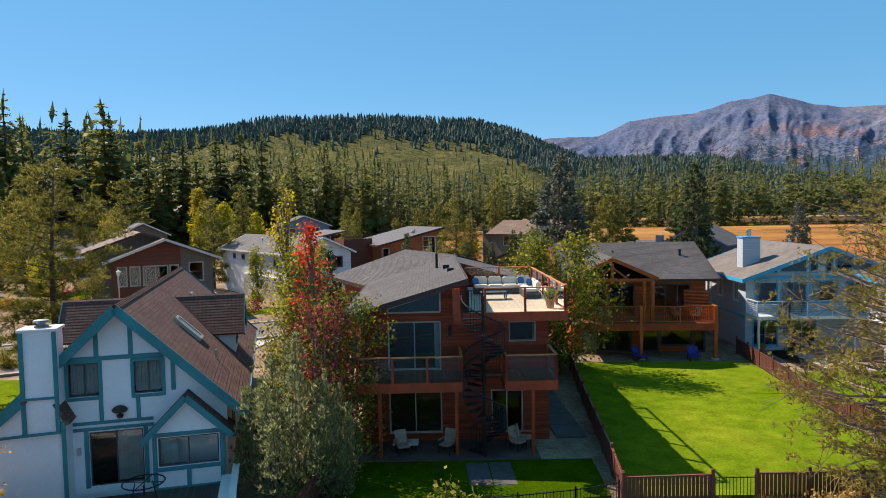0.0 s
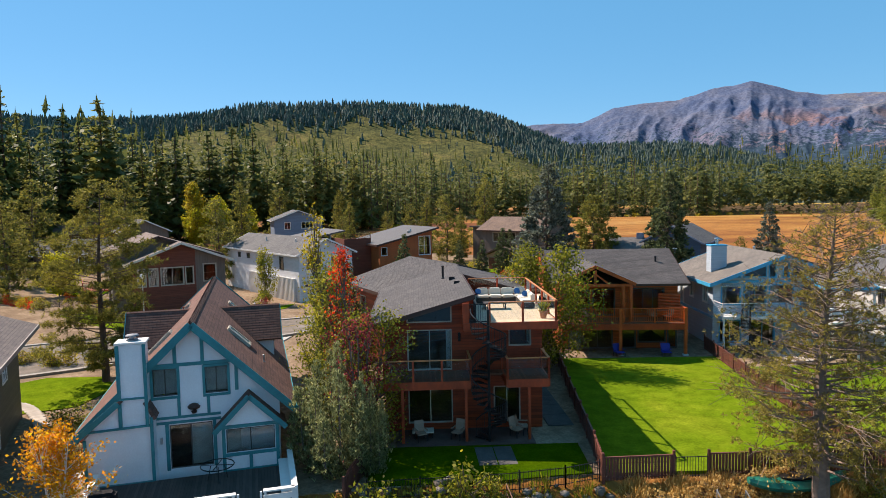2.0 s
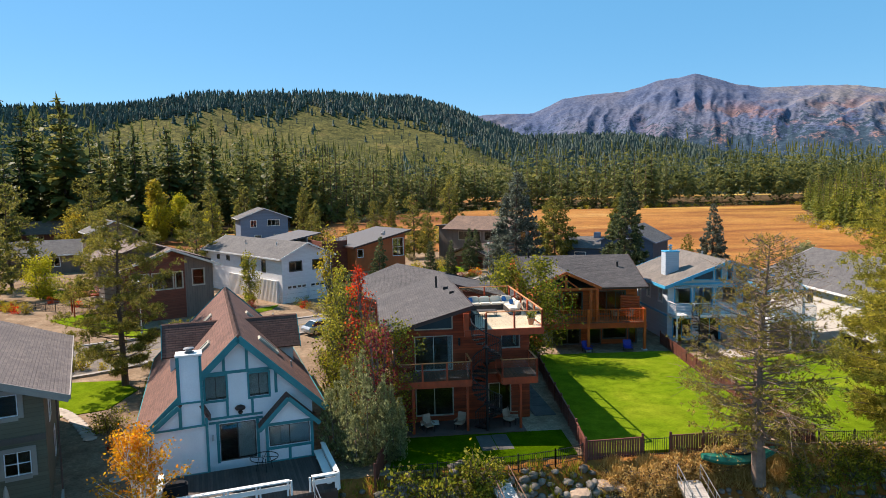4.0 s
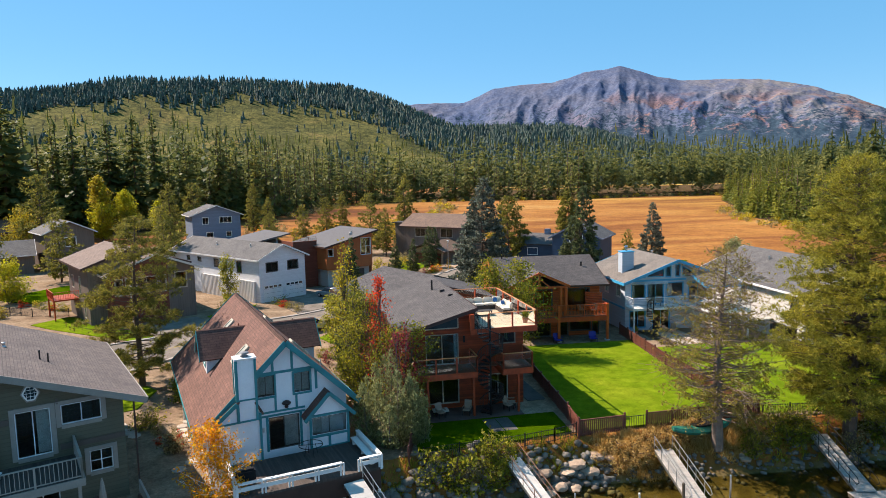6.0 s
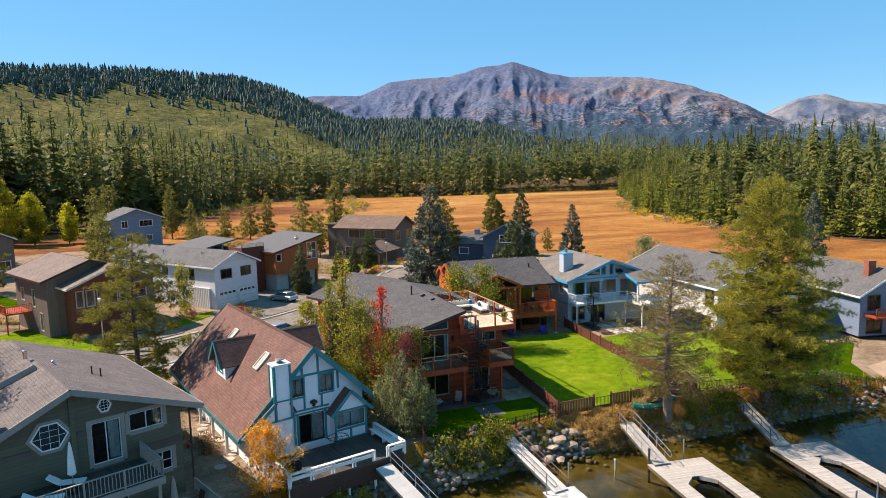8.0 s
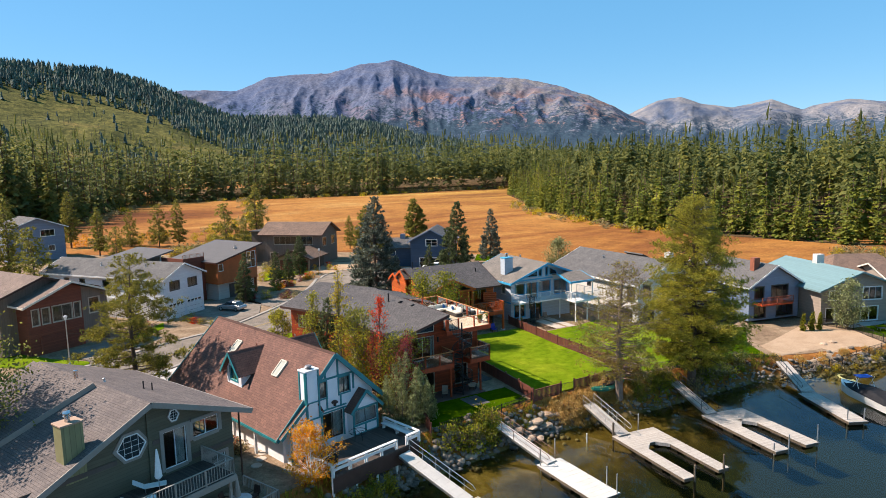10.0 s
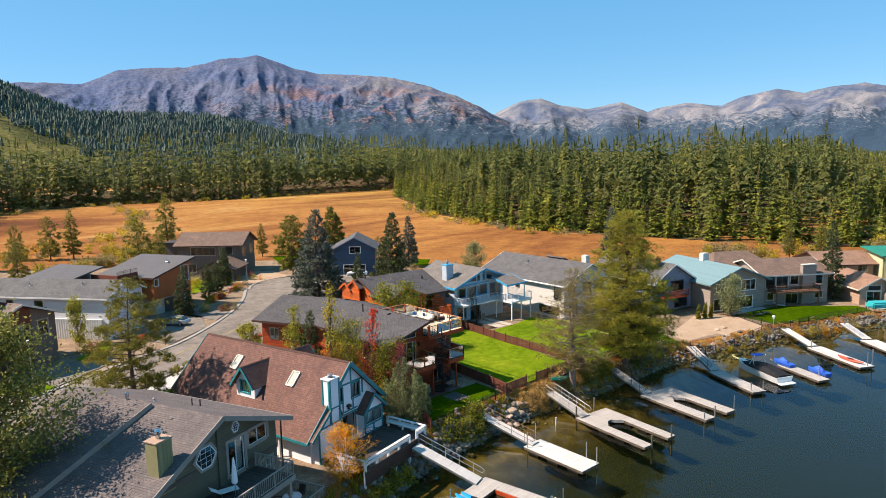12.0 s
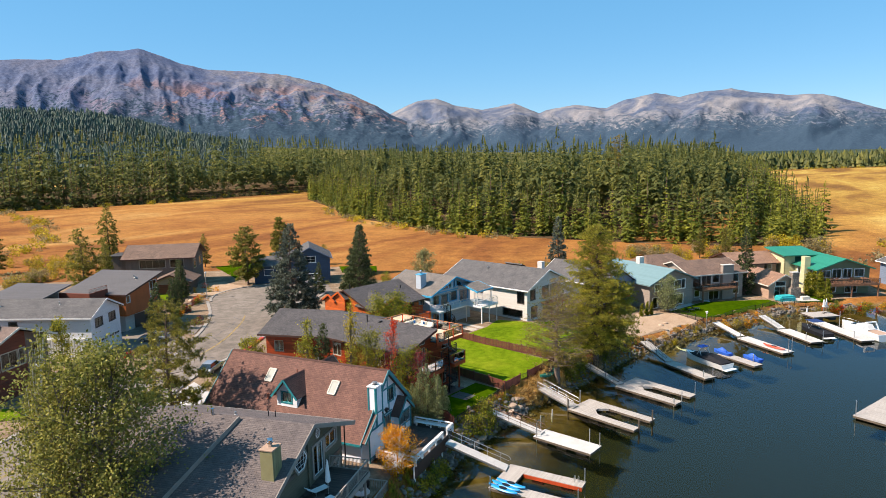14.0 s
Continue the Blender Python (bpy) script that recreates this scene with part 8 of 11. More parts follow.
def green_house():
    ho = plain_house("green_roof_house", "pale yellow-green house with a green metal roof and lake deck", pose(92.2, 5.7, 0, 0, 0, -47), 11.0, 13, 0.8, 6.6, 8.5, "y", M_YELLOWWALL, M_GREENROOF, M_GREENROOF, M_FRAME_W,
                     front=[(0.9, 2.7, 4.6, 6.0, 2, 1), (3.1, 5.0, 4.4, 6.3, 2, 1), (5.4, 7.2, 4.4, 6.3, 2, 1), (7.8, 9.8, 4.6, 6.2, 2, 1), (2, 4, 1.6, 3.2, 2, 1), (6, 8.5, 1.4, 3.3, 2, 1)],
                     left=[(9.8, 11.0, 4.4, 6.0, 1, 1), (6, 7, 4.6, 6, 1, 1)], over=0.7, facem=M_GREENWALL)
    slab_part(ho, "chimney", -1.25, -0.02, 2.5, 3.8, 0.8, 8.6, M_YELLOWWALL)
    for i in range(11):
        slab_part(ho, "deck_board", -0.5, 10.9, -3.4 + i * 0.309, -3.4 + i * 0.309 + 0.3, 3.75, 3.85, M_DECKBROWN)
    boards(ho, "deck_beam", M_DECKBROWN, [((-0.5, -3.35, 3.6), (10.9, -3.35, 3.6)), ((-0.45, 0, 3.6), (-0.45, -3.3, 3.6))], 0.1, 0.28)
    M = (M_DECKBROWN, M_IRON)
    rail_run(ho, (-0.45, -3.35), (10.9, -3.35), 3.85, "picket", M, 1.0, 6)
    rail_run(ho, (-0.45, -0.05), (-0.45, -3.35), 3.85, "picket", M, 1.0, 1)
    for x0 in (-0.3, 5.2, 10.7):
        boards(ho, "deck_post", M_DECKBROWN, [((x0, -3.2, 0.6), (x0, -3.2, 3.46))], 0.2, 0.2)
    roof_plane(ho, [(-3.0, 7.0, 8.2), (5.5, 7.0, 8.2), (5.5, 15, 9.0), (-3.0, 15, 9.0)], M_GREENROOF, 0.2, lip=0)
    wall(ho, (-2.3, 14), (-2.3, 8), 0.8, 8.2, M_YELLOWWALL, [(2, 3, 5.5, 7, 1, 1)], frame=M_FRAME_W)
    wall(ho, (-2.3, 8), (0, 8), 0.8, 8.2, M_YELLOWWALL)
    return ho


green_house()
plain_house("grey_house", "slate-grey lakeside house with a grey shingle roof", pose(104, -10.5, 0, 0, 0, -50), 12, 12, 0.8, 6.2, 8.4, "y", M_BLUEGREY, M_SH_SLATE, M_WHITE, M_FRAME_W, front=[(1, 3, 4.4, 6), (5, 7, 4.4, 6)], over=0.7)
# ---- yards, road, fences ----
drape("yard", [(-46, 14.5), (-22, 19), (-8, 23.5), (8, 25), (40, 22.5), (60, 18), (75, 13), (86, 5), (100, -6), (118, 4), (104, 30), (76, 46), (62, 66), (50, 90), (58, 112), (40, 130), (10, 146), (-30, 178), (-70, 170), (-110, 140), (-110, 30)],
      M_SOIL, "bark mulch and sandy garden soil round the houses", "garden soil", 0.03, 3.0)
LAWNS = [
    ([(7.1, 24.8), (19.7, 24.5), (21.7, 46.6), (9.2, 47.2), (8.0, 38)], M_LAWN_PALE, "sunlit green lawn inside a board fence"),
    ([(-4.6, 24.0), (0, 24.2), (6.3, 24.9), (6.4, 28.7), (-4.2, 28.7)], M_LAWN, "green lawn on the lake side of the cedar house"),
    ([(20.6, 24.6), (33, 23.2), (37.8, 40), (35, 45), (29.2, 43.2), (22.2, 43.2)], M_LAWN_PALE, "sunlit green lawn below the blue house"),
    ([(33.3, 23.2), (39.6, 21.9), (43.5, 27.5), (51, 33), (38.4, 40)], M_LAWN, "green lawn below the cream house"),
    ([(60.5, 17.5), (72, 12.5), (80, 9.8), (82, 12.5), (73, 22), (62, 24.5)], M_LAWN, "green lawn below the tan house"),
    ([(82, 8.5), (88, 2), (92, 5), (85, 12)], M_LAWN, "small green lawn by a stone patio"),
    ([(-32.6, 43.3), (-31, 45), (-26.6, 45), (-24.3, 42), (-24.8, 37.5), (-28.1, 36)], M_LAWN_PALE, "bright front lawn beside the road"),
    ([(-46, 74), (-42.5, 70.5), (-37, 66), (-30, 60.5), (-29, 63.5), (-33, 67.5), (-38.5, 75.5), (-43, 78)], M_LAWN_PALE, "yellow-green front lawn of the brown house"),
    ([(-8.8, 53.5), (-6.6, 58.5), (-2.5, 63.8), (-6.5, 62), (-10.5, 57)], M_LAWN_PALE, "bright green strip of lawn by the road"),
    ([(3, 104.5), (8, 106.5), (14, 110), (18, 116.5), (16.5, 123), (12, 122), (6, 115)], M_LAWN_PALE, "bright round lawn in front of the modern house"),
    ([(31, 119), (46, 126), (49, 138), (38, 139)], M_LAWN, "lawn beside the cul-de-sac"),
    ([(52, 104), (58, 98), (64, 104), (58, 112)], M_LAWN, "lawn behind the navy house"),
    ([(66, 62), (82, 48), (88, 56), (70, 72)], M_LAWN_PALE, "strip of lawn at the edge of the meadow"),
    ([(-24.6, 73), (-18.8, 79.5), (-19.2, 76), (-23.4, 70.5)], M_LAWN_PALE, "small lawn by the white house"),
    ([(-60, 96), (-52, 90), (-46, 98), (-52, 108)], M_LAWN, "side lawn beside the brown house"),
]
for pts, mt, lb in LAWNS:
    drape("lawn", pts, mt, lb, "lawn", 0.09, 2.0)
drape("beach", [(40, 20.2), (57.5, 17.6), (61, 23.5), (57, 29), (44, 26)], M_SAND, "raked tan sand beach inside an iron fence", "sand", 0.08, 2.0)

road_r = curve_pts([(-110, 17), (-70, 30), (-33.5, 45.2), (-24, 53), (-12.5, 61.2), (-3, 65.2), (6, 71), (12.3, 78), (18.0, 84.5)], 5)
bulb = [(23.5 + 11.5 * math.cos(a), 95.5 + 11.5 * math.sin(a)) for a in np.linspace(-1.95, 2.75, 22)]
road_l = curve_pts([(12.4, 100.5), (7, 90.7), (0.7, 82.4), (-6, 75.6), (-12.6, 70.2), (-20, 66.8), (-27, 62.8), (-36, 58.5), (-70, 43), (-110, 30)], 5)
drape("road", road_r + bulb + road_l, M_ASPHALT, "pale worn asphalt cul-de-sac with tar-sealed cracks", "road", 0.11, 2.5)
DRIVES = [([(-12.3, 89.6), (-5.6, 93), (-3.0, 84.5), (-5.4, 76.8), (-12.9, 71), (-16.5, 80.5)], M_ASPHALT, "shaded asphalt driveway of the white house"),
          ([(-1.6, 92.2), (0.5, 88.5), (1.6, 84.2), (-2.4, 80.0), (-6, 91)], M_ASPHALT, "asphalt driveway of the modern house"),
          ([(17, 104.5), (26, 108), (26, 117), (21, 120), (14, 112)], M_SAND, "tan paver driveway before a garage"),
          ([(-29, 62.6), (-22.5, 67.2), (-26, 73), (-31, 70)], M_ASPHALT, "driveway of the brown house"),
          ([(-24, 53), (-19, 45.5), (-17.3, 44.8), (-15, 58.5)], M_CONCRETE, "concrete driveway of the half-timbered house"),
          ([(29, 88), (35.5, 101), (40.5, 96.5), (33, 86)], M_ASPHALT, "driveway of the navy house")]
for pts, mt, lb in DRIVES:
    drape("driveway", pts, mt, lb, "driveway", 0.13, 2.5)


def ribbon(name, line, w, h, off, material, label, category, kind="structure"):
    """A kerb or path edge that follows a line on the ground."""
    bm = bmesh.new()
    P = [np.array(p) for p in line]
    rows = []
    for i, p in enumerate(P):
        d = P[min(i + 1, len(P) - 1)] - P[max(i - 1, 0)]
        d = d / max(1e-6, np.linalg.norm(d))
        s = np.array([-d[1], d[0]]) * w / 2
        z = gz(*p) + off
        rows.append([bm.verts.new((*(p + s), z - 0.15)), bm.verts.new((*(p + s), z + h)), bm.verts.new((*(p - s), z + h)), bm.verts.new((*(p - s), z - 0.15))])
    for a, b in zip(rows, rows[1:]):
        for k in range(4):
            bm.faces.new((a[k], b[k], b[(k + 1) % 4], a[(k + 1) % 4]))
    bm.faces.new(rows[0])
    bm.faces.new(rows[-1][::-1])
    bmesh.ops.recalc_face_normals(bm, faces=bm.faces[:])
    return tagged(part(name, bm, material, None), label, category, kind=kind)


ribbon("kerb", road_l, 0.55, 0.14, 0.08, M_KERB, "pale rolled concrete kerb", "kerb")
ribbon("kerb", road_r, 0.5, 0.14, 0.08, M_KERB, "pale rolled concrete kerb", "kerb")
ribbon("kerb", bulb, 0.5, 0.14, 0.08, M_KERB, "pale rolled concrete kerb", "kerb")
M_REDKERB = plain("red kerb paint", (0.5, 0.03, 0.03), 0.6, 0.2, 1, 10, 0.1)
ribbon("kerb", [(-3.4, 64.9), (-0.8, 66.3), (3, 68.8)], 0.56, 0.16, 0.085, M_REDKERB, "red painted kerb by the lawn", "kerb")
M_LINE = plain("faded yellow line", (0.34, 0.23, 0.07), 0.8, 0.3, 1.5, 12, 0.05)
M_TAR = plain("tar seal", (0.06, 0.055, 0.055), 0.6, 0.2, 1.5, 12, 0.05)
for o in (-0.12, 0.12):
    ribbon("road_line", [(x, y + o) for x, y in curve_pts([(-50, 44.5), (-30, 54), (-15, 64.8), (-3, 71.8), (6, 79.5), (10, 84)], 6)], 0.1, 0.006, 0.115, M_LINE, "faded double yellow centre line", "road marking")
rng = random.Random(8)
for i in range(16):
    t = rng.uniform(0, 1)
    cx, cy = -34 + 52 * t, 53 + 38 * t ** 1.15
    a = rng.choice([0.65, 2.2, 2.3, 0.7, 1.5]) + rng.uniform(-0.2, 0.2)
    L = rng.uniform(2.5, 5)
    pts = [(cx + math.cos(a) * L * k + rng.uniform(-0.25, 0.25), cy + math.sin(a) * L * k + rng.uniform(-0.25, 0.25)) for k in (-0.9, -0.5, -0.2, 0.1, 0.45, 0.8)]
    ribbon("tar_seal", pts, 0.09, 0.004, 0.116, M_TAR, "dark tar-sealed crack in the road", "road marking")

# paving by the blue house and by the cedar house, slab by slab
pav = thing("patio", "pale square paving slabs beside the lawn", "patio", kind="structure", m=pose(22.6, 43.8, 2.42, 0, 0, -2))
bm = bmesh.new()
box(bm, 0.03, 1.57, 0.03, 1.57, 0, 0.1)
slab = bpy.data.meshes.new("paving_slab")
bevelled(bm, 0.015).to_mesh(slab)
bm.free()
for i in range(4):
    for j in range(4):
        o = link_mesh("paving_slab", slab, M_PAVER, pav)
        o.location = (i * 1.6, j * 1.6, 0.01 * ((i * 7 + j * 3) % 3))
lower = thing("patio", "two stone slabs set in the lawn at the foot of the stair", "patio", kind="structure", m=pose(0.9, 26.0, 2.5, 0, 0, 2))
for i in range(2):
    slab_part(lower, "paving_slab", i * 1.0, i * 1.0 + 0.96, 0, 2.4, 0, 0.1, M_PATHSTONE_SHADED, 0.015)
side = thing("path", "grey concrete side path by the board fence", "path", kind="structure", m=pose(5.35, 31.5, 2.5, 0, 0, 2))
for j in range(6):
    slab_part(side, "paving_slab", 0, 1.5, j * 1.9, j * 1.9 + 1.86, 0, 0.1, M_PATHSTONE_SHADED, 0.015)
stp = thing("stepping_stones", "pale stepping stones across the front lawn", "path")
bm = bmesh.new()
lathe(bm, [(0.42, 0), (0.45, 0.04), (0.4, 0.08)], 8)
stone_me = bpy.data.meshes.new("stepping_stone")
bm.to_mesh(stone_me)
bm.free()
for i in range(16):
    t = i / 15
    x, y = (-29.2 + 5.6 * t, 38.2 - 6.6 * t ** 1.4)
    o = link_mesh("stepping_stone", stone_me, M_PAVER, stp)
    o.location = (x, y, gz(x, y) + 0.06)
    o.rotation_euler = (0, 0, i * 1.3)
for i in range(12):
    o = link_mesh("stepping_stone", stone_me, M_PAVER, stp)
    x, y = -19.5 + 1.1 * math.sin(i * 0.6), 25.2 + i * 0.95
    o.location = (x, y, gz(x, y) + 0.02)
    o.rotation_euler = (0, 0, i * 2.1)


def board_fence(line, h, label, pitch=0.15, cap=True):
    f = thing("board_fence", label, "fence", group="garden fences")
    bm = bmesh.new()
    box(bm, -0.06, 0.06, -0.011, 0.011, 0.05, h - 0.08)
    me = bpy.data.meshes.new("board")
    bm.to_mesh(me)
    bm.free()
    bm = bmesh.new()
    box(bm, -0.06, 0.06, -0.06, 0.06, -0.2, h + 0.1)
    bevelled(bm, 0.015)
    pm = bpy.data.meshes.new("post")
    bm.to_mesh(pm)
    bm.free()
    for p, q in zip(line, line[1:]):
        d, n, L = way(p, q)
        k = max(1, round(L / 2.4))
        ang = math.atan2(d.y, d.x)
        for i in range(k + 1):
            c = Vector((*p, 0)) + d * (L * i / k)
            o = link_mesh("post", pm, M_FENCE, f)
            o.location, o.rotation_euler = (c.x, c.y, gz(c.x, c.y) + 0.05), (0, 0, ang)
        for i in range(k):
            a, b = Vector((*p, 0)) + d * (L * i / k), Vector((*p, 0)) + d * (L * (i + 1) / k)
            for zz in (0.2, h - 0.06):
                bm = bmesh.new()
                beam(bm, (a.x, a.y, gz(a.x, a.y) + zz), (b.x, b.y, gz(b.x, b.y) + zz), 0.09, 0.05)
                part("fence_rail", bm, M_FENCE, f)
        for i in range(int(L / pitch)):
            c = Vector((*p, 0)) + d * ((i + 0.5) * pitch)
            o = link_mesh("board", me, M_FENCE, f)
            o.location, o.rotation_euler = (c.x, c.y, gz(c.x, c.y) + 0.02), (0, 0, ang)
    return f


board_fence([(8.9, 47.6), (7.8, 37), (6.65, 24.45)], 1.25, "dark red-brown board fence between two lawns")
board_fence([(6.65, 24.4), (10.0, 24.35)], 1.25, "short red-brown board fence facing the lake")
board_fence([(11.65, 24.3), (15.5, 24.15), (20.2, 23.9)], 1.25, "red-brown board fence behind a green canoe")
board_fence([(22.1, 49.5), (20.7, 37.5), (20.3, 24.2)], 1.2, "red-brown board fence beside the blue house")
board_fence([(-5.4, 22.9), (-4.2, 27.5)], 1.3, "brown board fence between two lakeside gardens")


def iron_fence(line, h, label, pitch=0.13):
    f = thing("iron_fence", label, "fence", group="garden fences")
    bm = bmesh.new()
    box(bm, -0.01, 0.01, -0.01, 0.01, 0.05, h)
    me = bpy.data.meshes.new("picket")
    bm.to_mesh(me)
    bm.free()
    n_left = 290
    total = sum(way(p, q)[2] for p, q in zip(line, line[1:]))
    step = max(pitch, total / n_left)
    for p, q in zip(line, line[1:]):
        d, n, L = way(p, q)
        k = max(1, round(L / 2.2))
        for i in range(k + 1):
            c = Vector((*p, 0)) + d * (L * i / k)
            bm = bmesh.new()
            z = gz(c.x, c.y)
            beam(bm, (c.x, c.y, z - 0.2), (c.x, c.y, z + h + 0.08), 0.06)
            part("post", bm, M_IRON, f)
        for i in range(k):
            a, b = Vector((*p, 0)) + d * (L * i / k), Vector((*p, 0)) + d * (L * (i + 1) / k)
            for zz in (0.12, h - 0.05):
                bm = bmesh.new()
                beam(bm, (a.x, a.y, gz(a.x, a.y) + zz), (b.x, b.y, gz(b.x, b.y) + zz), 0.03)
                part("fence_rail", bm, M_IRON, f)
        for i in range(int(L / step)):
            c = Vector((*p, 0)) + d * ((i + 0.5) * step)
            o = link_mesh("picket", me, M_IRON, f)
            o.location = (c.x, c.y, gz(c.x, c.y))
    return f


iron_fence([(-4.4, 23.2), (0.4, 23.7), (4.8, 24.2), (6.5, 24.5)], 0.95, "low black iron picket fence along the lawn")
iron_fence([(10.05, 24.35), (11.6, 24.3)], 1.1, "black iron garden gate between fence panels")
iron_fence([(20.5, 23.9), (33, 22.7), (40, 20.6)], 1.0, "black iron picket fence along the shore lawn")
iron_fence([(40, 19.8), (57.5, 17.0), (61.2, 23.8), (60.5, 28)], 1.1, "black iron fence round the sand beach")
iron_fence([(57.8, 16.9), (66, 14.6), (72, 12.2)], 1.2, "black iron fence below the tan house")
iron_fence([(72, 12.2), (79.5, 9.2), (86, 2.4)], 1.1, "black iron fence along the stone patio")
iron_fence([(-55, 84), (-48, 80), (-43, 78.5)], 1.1, "black iron fence beside the brown house")

# ---- shore stones ----


def stone_mesh(rng, k=1):
    bm = bmesh.new()
    bmesh.ops.create_icosphere(bm, subdivisions=k, radius=1)
    a, b, c = rng.uniform(0.8, 1.3), rng.uniform(0.7, 1.1), rng.uniform(0.5, 0.8)
    s = rng.uniform(0, 50)
    for v in bm.verts:
        f = 1 + 0.28 * noise.noise(v.co * 1.3 + Vector((s, s, s))) + 0.1 * noise.noise(v.co * 3 + Vector((s, 0, s)))
        v.co = Vector((v.co.x * a, v.co.y * b, v.co.z * c)) * f
    return bm


def riprap():
    rng = np.random.default_rng(5)
    py = random.Random(5)
    T = []
    for i in range(10):
        bm = stone_mesh(py)
        bm.verts.ensure_lookup_table()
        T.append((np.array([v.co[:] for v in bm.verts]), np.array([[v.index for v in f.verts] for f in bm.faces])))
        bm.free()
    V, F, off = [], [], 0
    for i in range(3300):
        x = rng.uniform(-19, 92) if i < 2000 else rng.uniform(42, 90) if i < 2900 else rng.uniform(-16, 8)
        d = rng.normal(0.35, 0.75) if i < 2000 else rng.normal(1.0, 0.6)
        y = np.interp(x, SHORE_X, SHORE_Y) + d
        if 10.5 < x < 19 and d > 0.8:
            continue
        s = rng.uniform(0.08, 0.3) * (1.25 if x < 8 else 0.9 if x < 40 else 1.2)
        v, f = T[rng.integers(10)]
        a = rng.uniform(0, 6.28)
        c, sn = math.cos(a), math.sin(a)
        w = np.column_stack([(v[:, 0] * c - v[:, 1] * sn) * s + x, (v[:, 0] * sn + v[:, 1] * c) * s + y, v[:, 2] * s + gz(x, y) + 0.3 * s])
        V.append(w)
        F.append(f + off)
        off += len(v)
    ob = link_mesh("shore_stones", tri_mesh("shore_stones", np.concatenate(V), np.concatenate(F)), M_ROCK)
    tagged(ob, "grey and tan riprap stones along the waterline", "stones", kind="stuff")


riprap()
py = random.Random(12)
for i, (x, y, s) in enumerate([(2.6, 22.1, 0.42), (3.5, 22.6, 0.5), (4.3, 21.9, 0.62), (5.1, 22.6, 0.55), (5.9, 22.9, 0.62), (6.6, 22.5, 0.7), (7.3, 23.2, 0.6), (3.4, 21.5, 0.45), (2.2, 22.9, 0.4), (5.3, 21.8, 0.5), (8.2, 23.0, 0.45),
                               (-2.4, 21.4, 0.6), (-3.6, 21.2, 0.5), (-1.6, 21.9, 0.55), (17.5, 21.6, 0.4), (18.6, 21.8, 0.36), (51.2, 22.2, 0.5), (53.0, 22.0, 0.45), (4, 98, 0.8), (6, 101, 0.7), (9, 101, 0.6), (-1, 88, 0.6), (11, 104, 0.7)]):
    bm = stone_mesh(py, 2)
    s *= 1.0
    bmesh.ops.scale(bm, vec=(s * py.uniform(0.9, 1.3), s, s * py.uniform(0.6, 0.85)), verts=bm.verts[:])
    b = part("boulder", bm, M_ROCK_TAN, None)
    b.location, b.rotation_euler = (x, y, gz(x, y) + 0.25 * s), (0, 0, i * 1.9)
    tagged(b, "rounded tan granite boulder", "boulder", "garden and shore boulders")
# ---- docks and boats ----
def pile(parent, x, y, z0, z1, r=0.07, cap=True):
    bm = bmesh.new()
    lathe(bm, [(r, z0), (r, z1), (r * 1.15, z1), (r * 1.15, z1 + 0.06), (r * 0.6, z1 + 0.12)], 10, (x, y, 0))
    return part("mooring_pole", bm, M_STEEL if r < 0.08 else M_DOCK_SIDE, parent)


def deck_box(parent, x0, x1, y0, y1, z, mat, side=True):
    """A stretch of dock: planks across it, and a dark float frame."""
    L, W = y1 - y0, x1 - x0
    along = L >= W
    n = max(1, round((L if along else W) / 0.6))
    for i in range(n):
        bm = bmesh.new()
        if along:
            box(bm, x0, x1, y0 + L * i / n + 0.006, y0 + L * (i + 1) / n - 0.006, z - 0.05, z)
        else:
            box(bm, x0 + W * i / n + 0.006, x0 + W * (i + 1) / n - 0.006, y0, y1, z - 0.05, z)
        part("plank", bm, mat, parent)
    bm = bmesh.new()
    box(bm, x0 + 0.03, x1 - 0.03, y0 + 0.03, y1 - 0.03, z - 0.3, z - 0.05)
    part("frame", bm, M_DOCK_SIDE, parent)
    k = max(1, int((L if along else W) / 2.0))
    for i in range(k):
        bm = bmesh.new()
        c = (i + 0.5) / k
        if along:
            box(bm, x0 + 0.1, x1 - 0.1, y0 + L * c - 0.6, y0 + L * c + 0.6, z - 0.75, z - 0.3)
        else:
            box(bm, x0 + W * c - 0.6, x0 + W * c + 0.6, y0 + 0.1, y1 - 0.1, z - 0.75, z - 0.3)
        part("float", bm, M_IRON, parent)


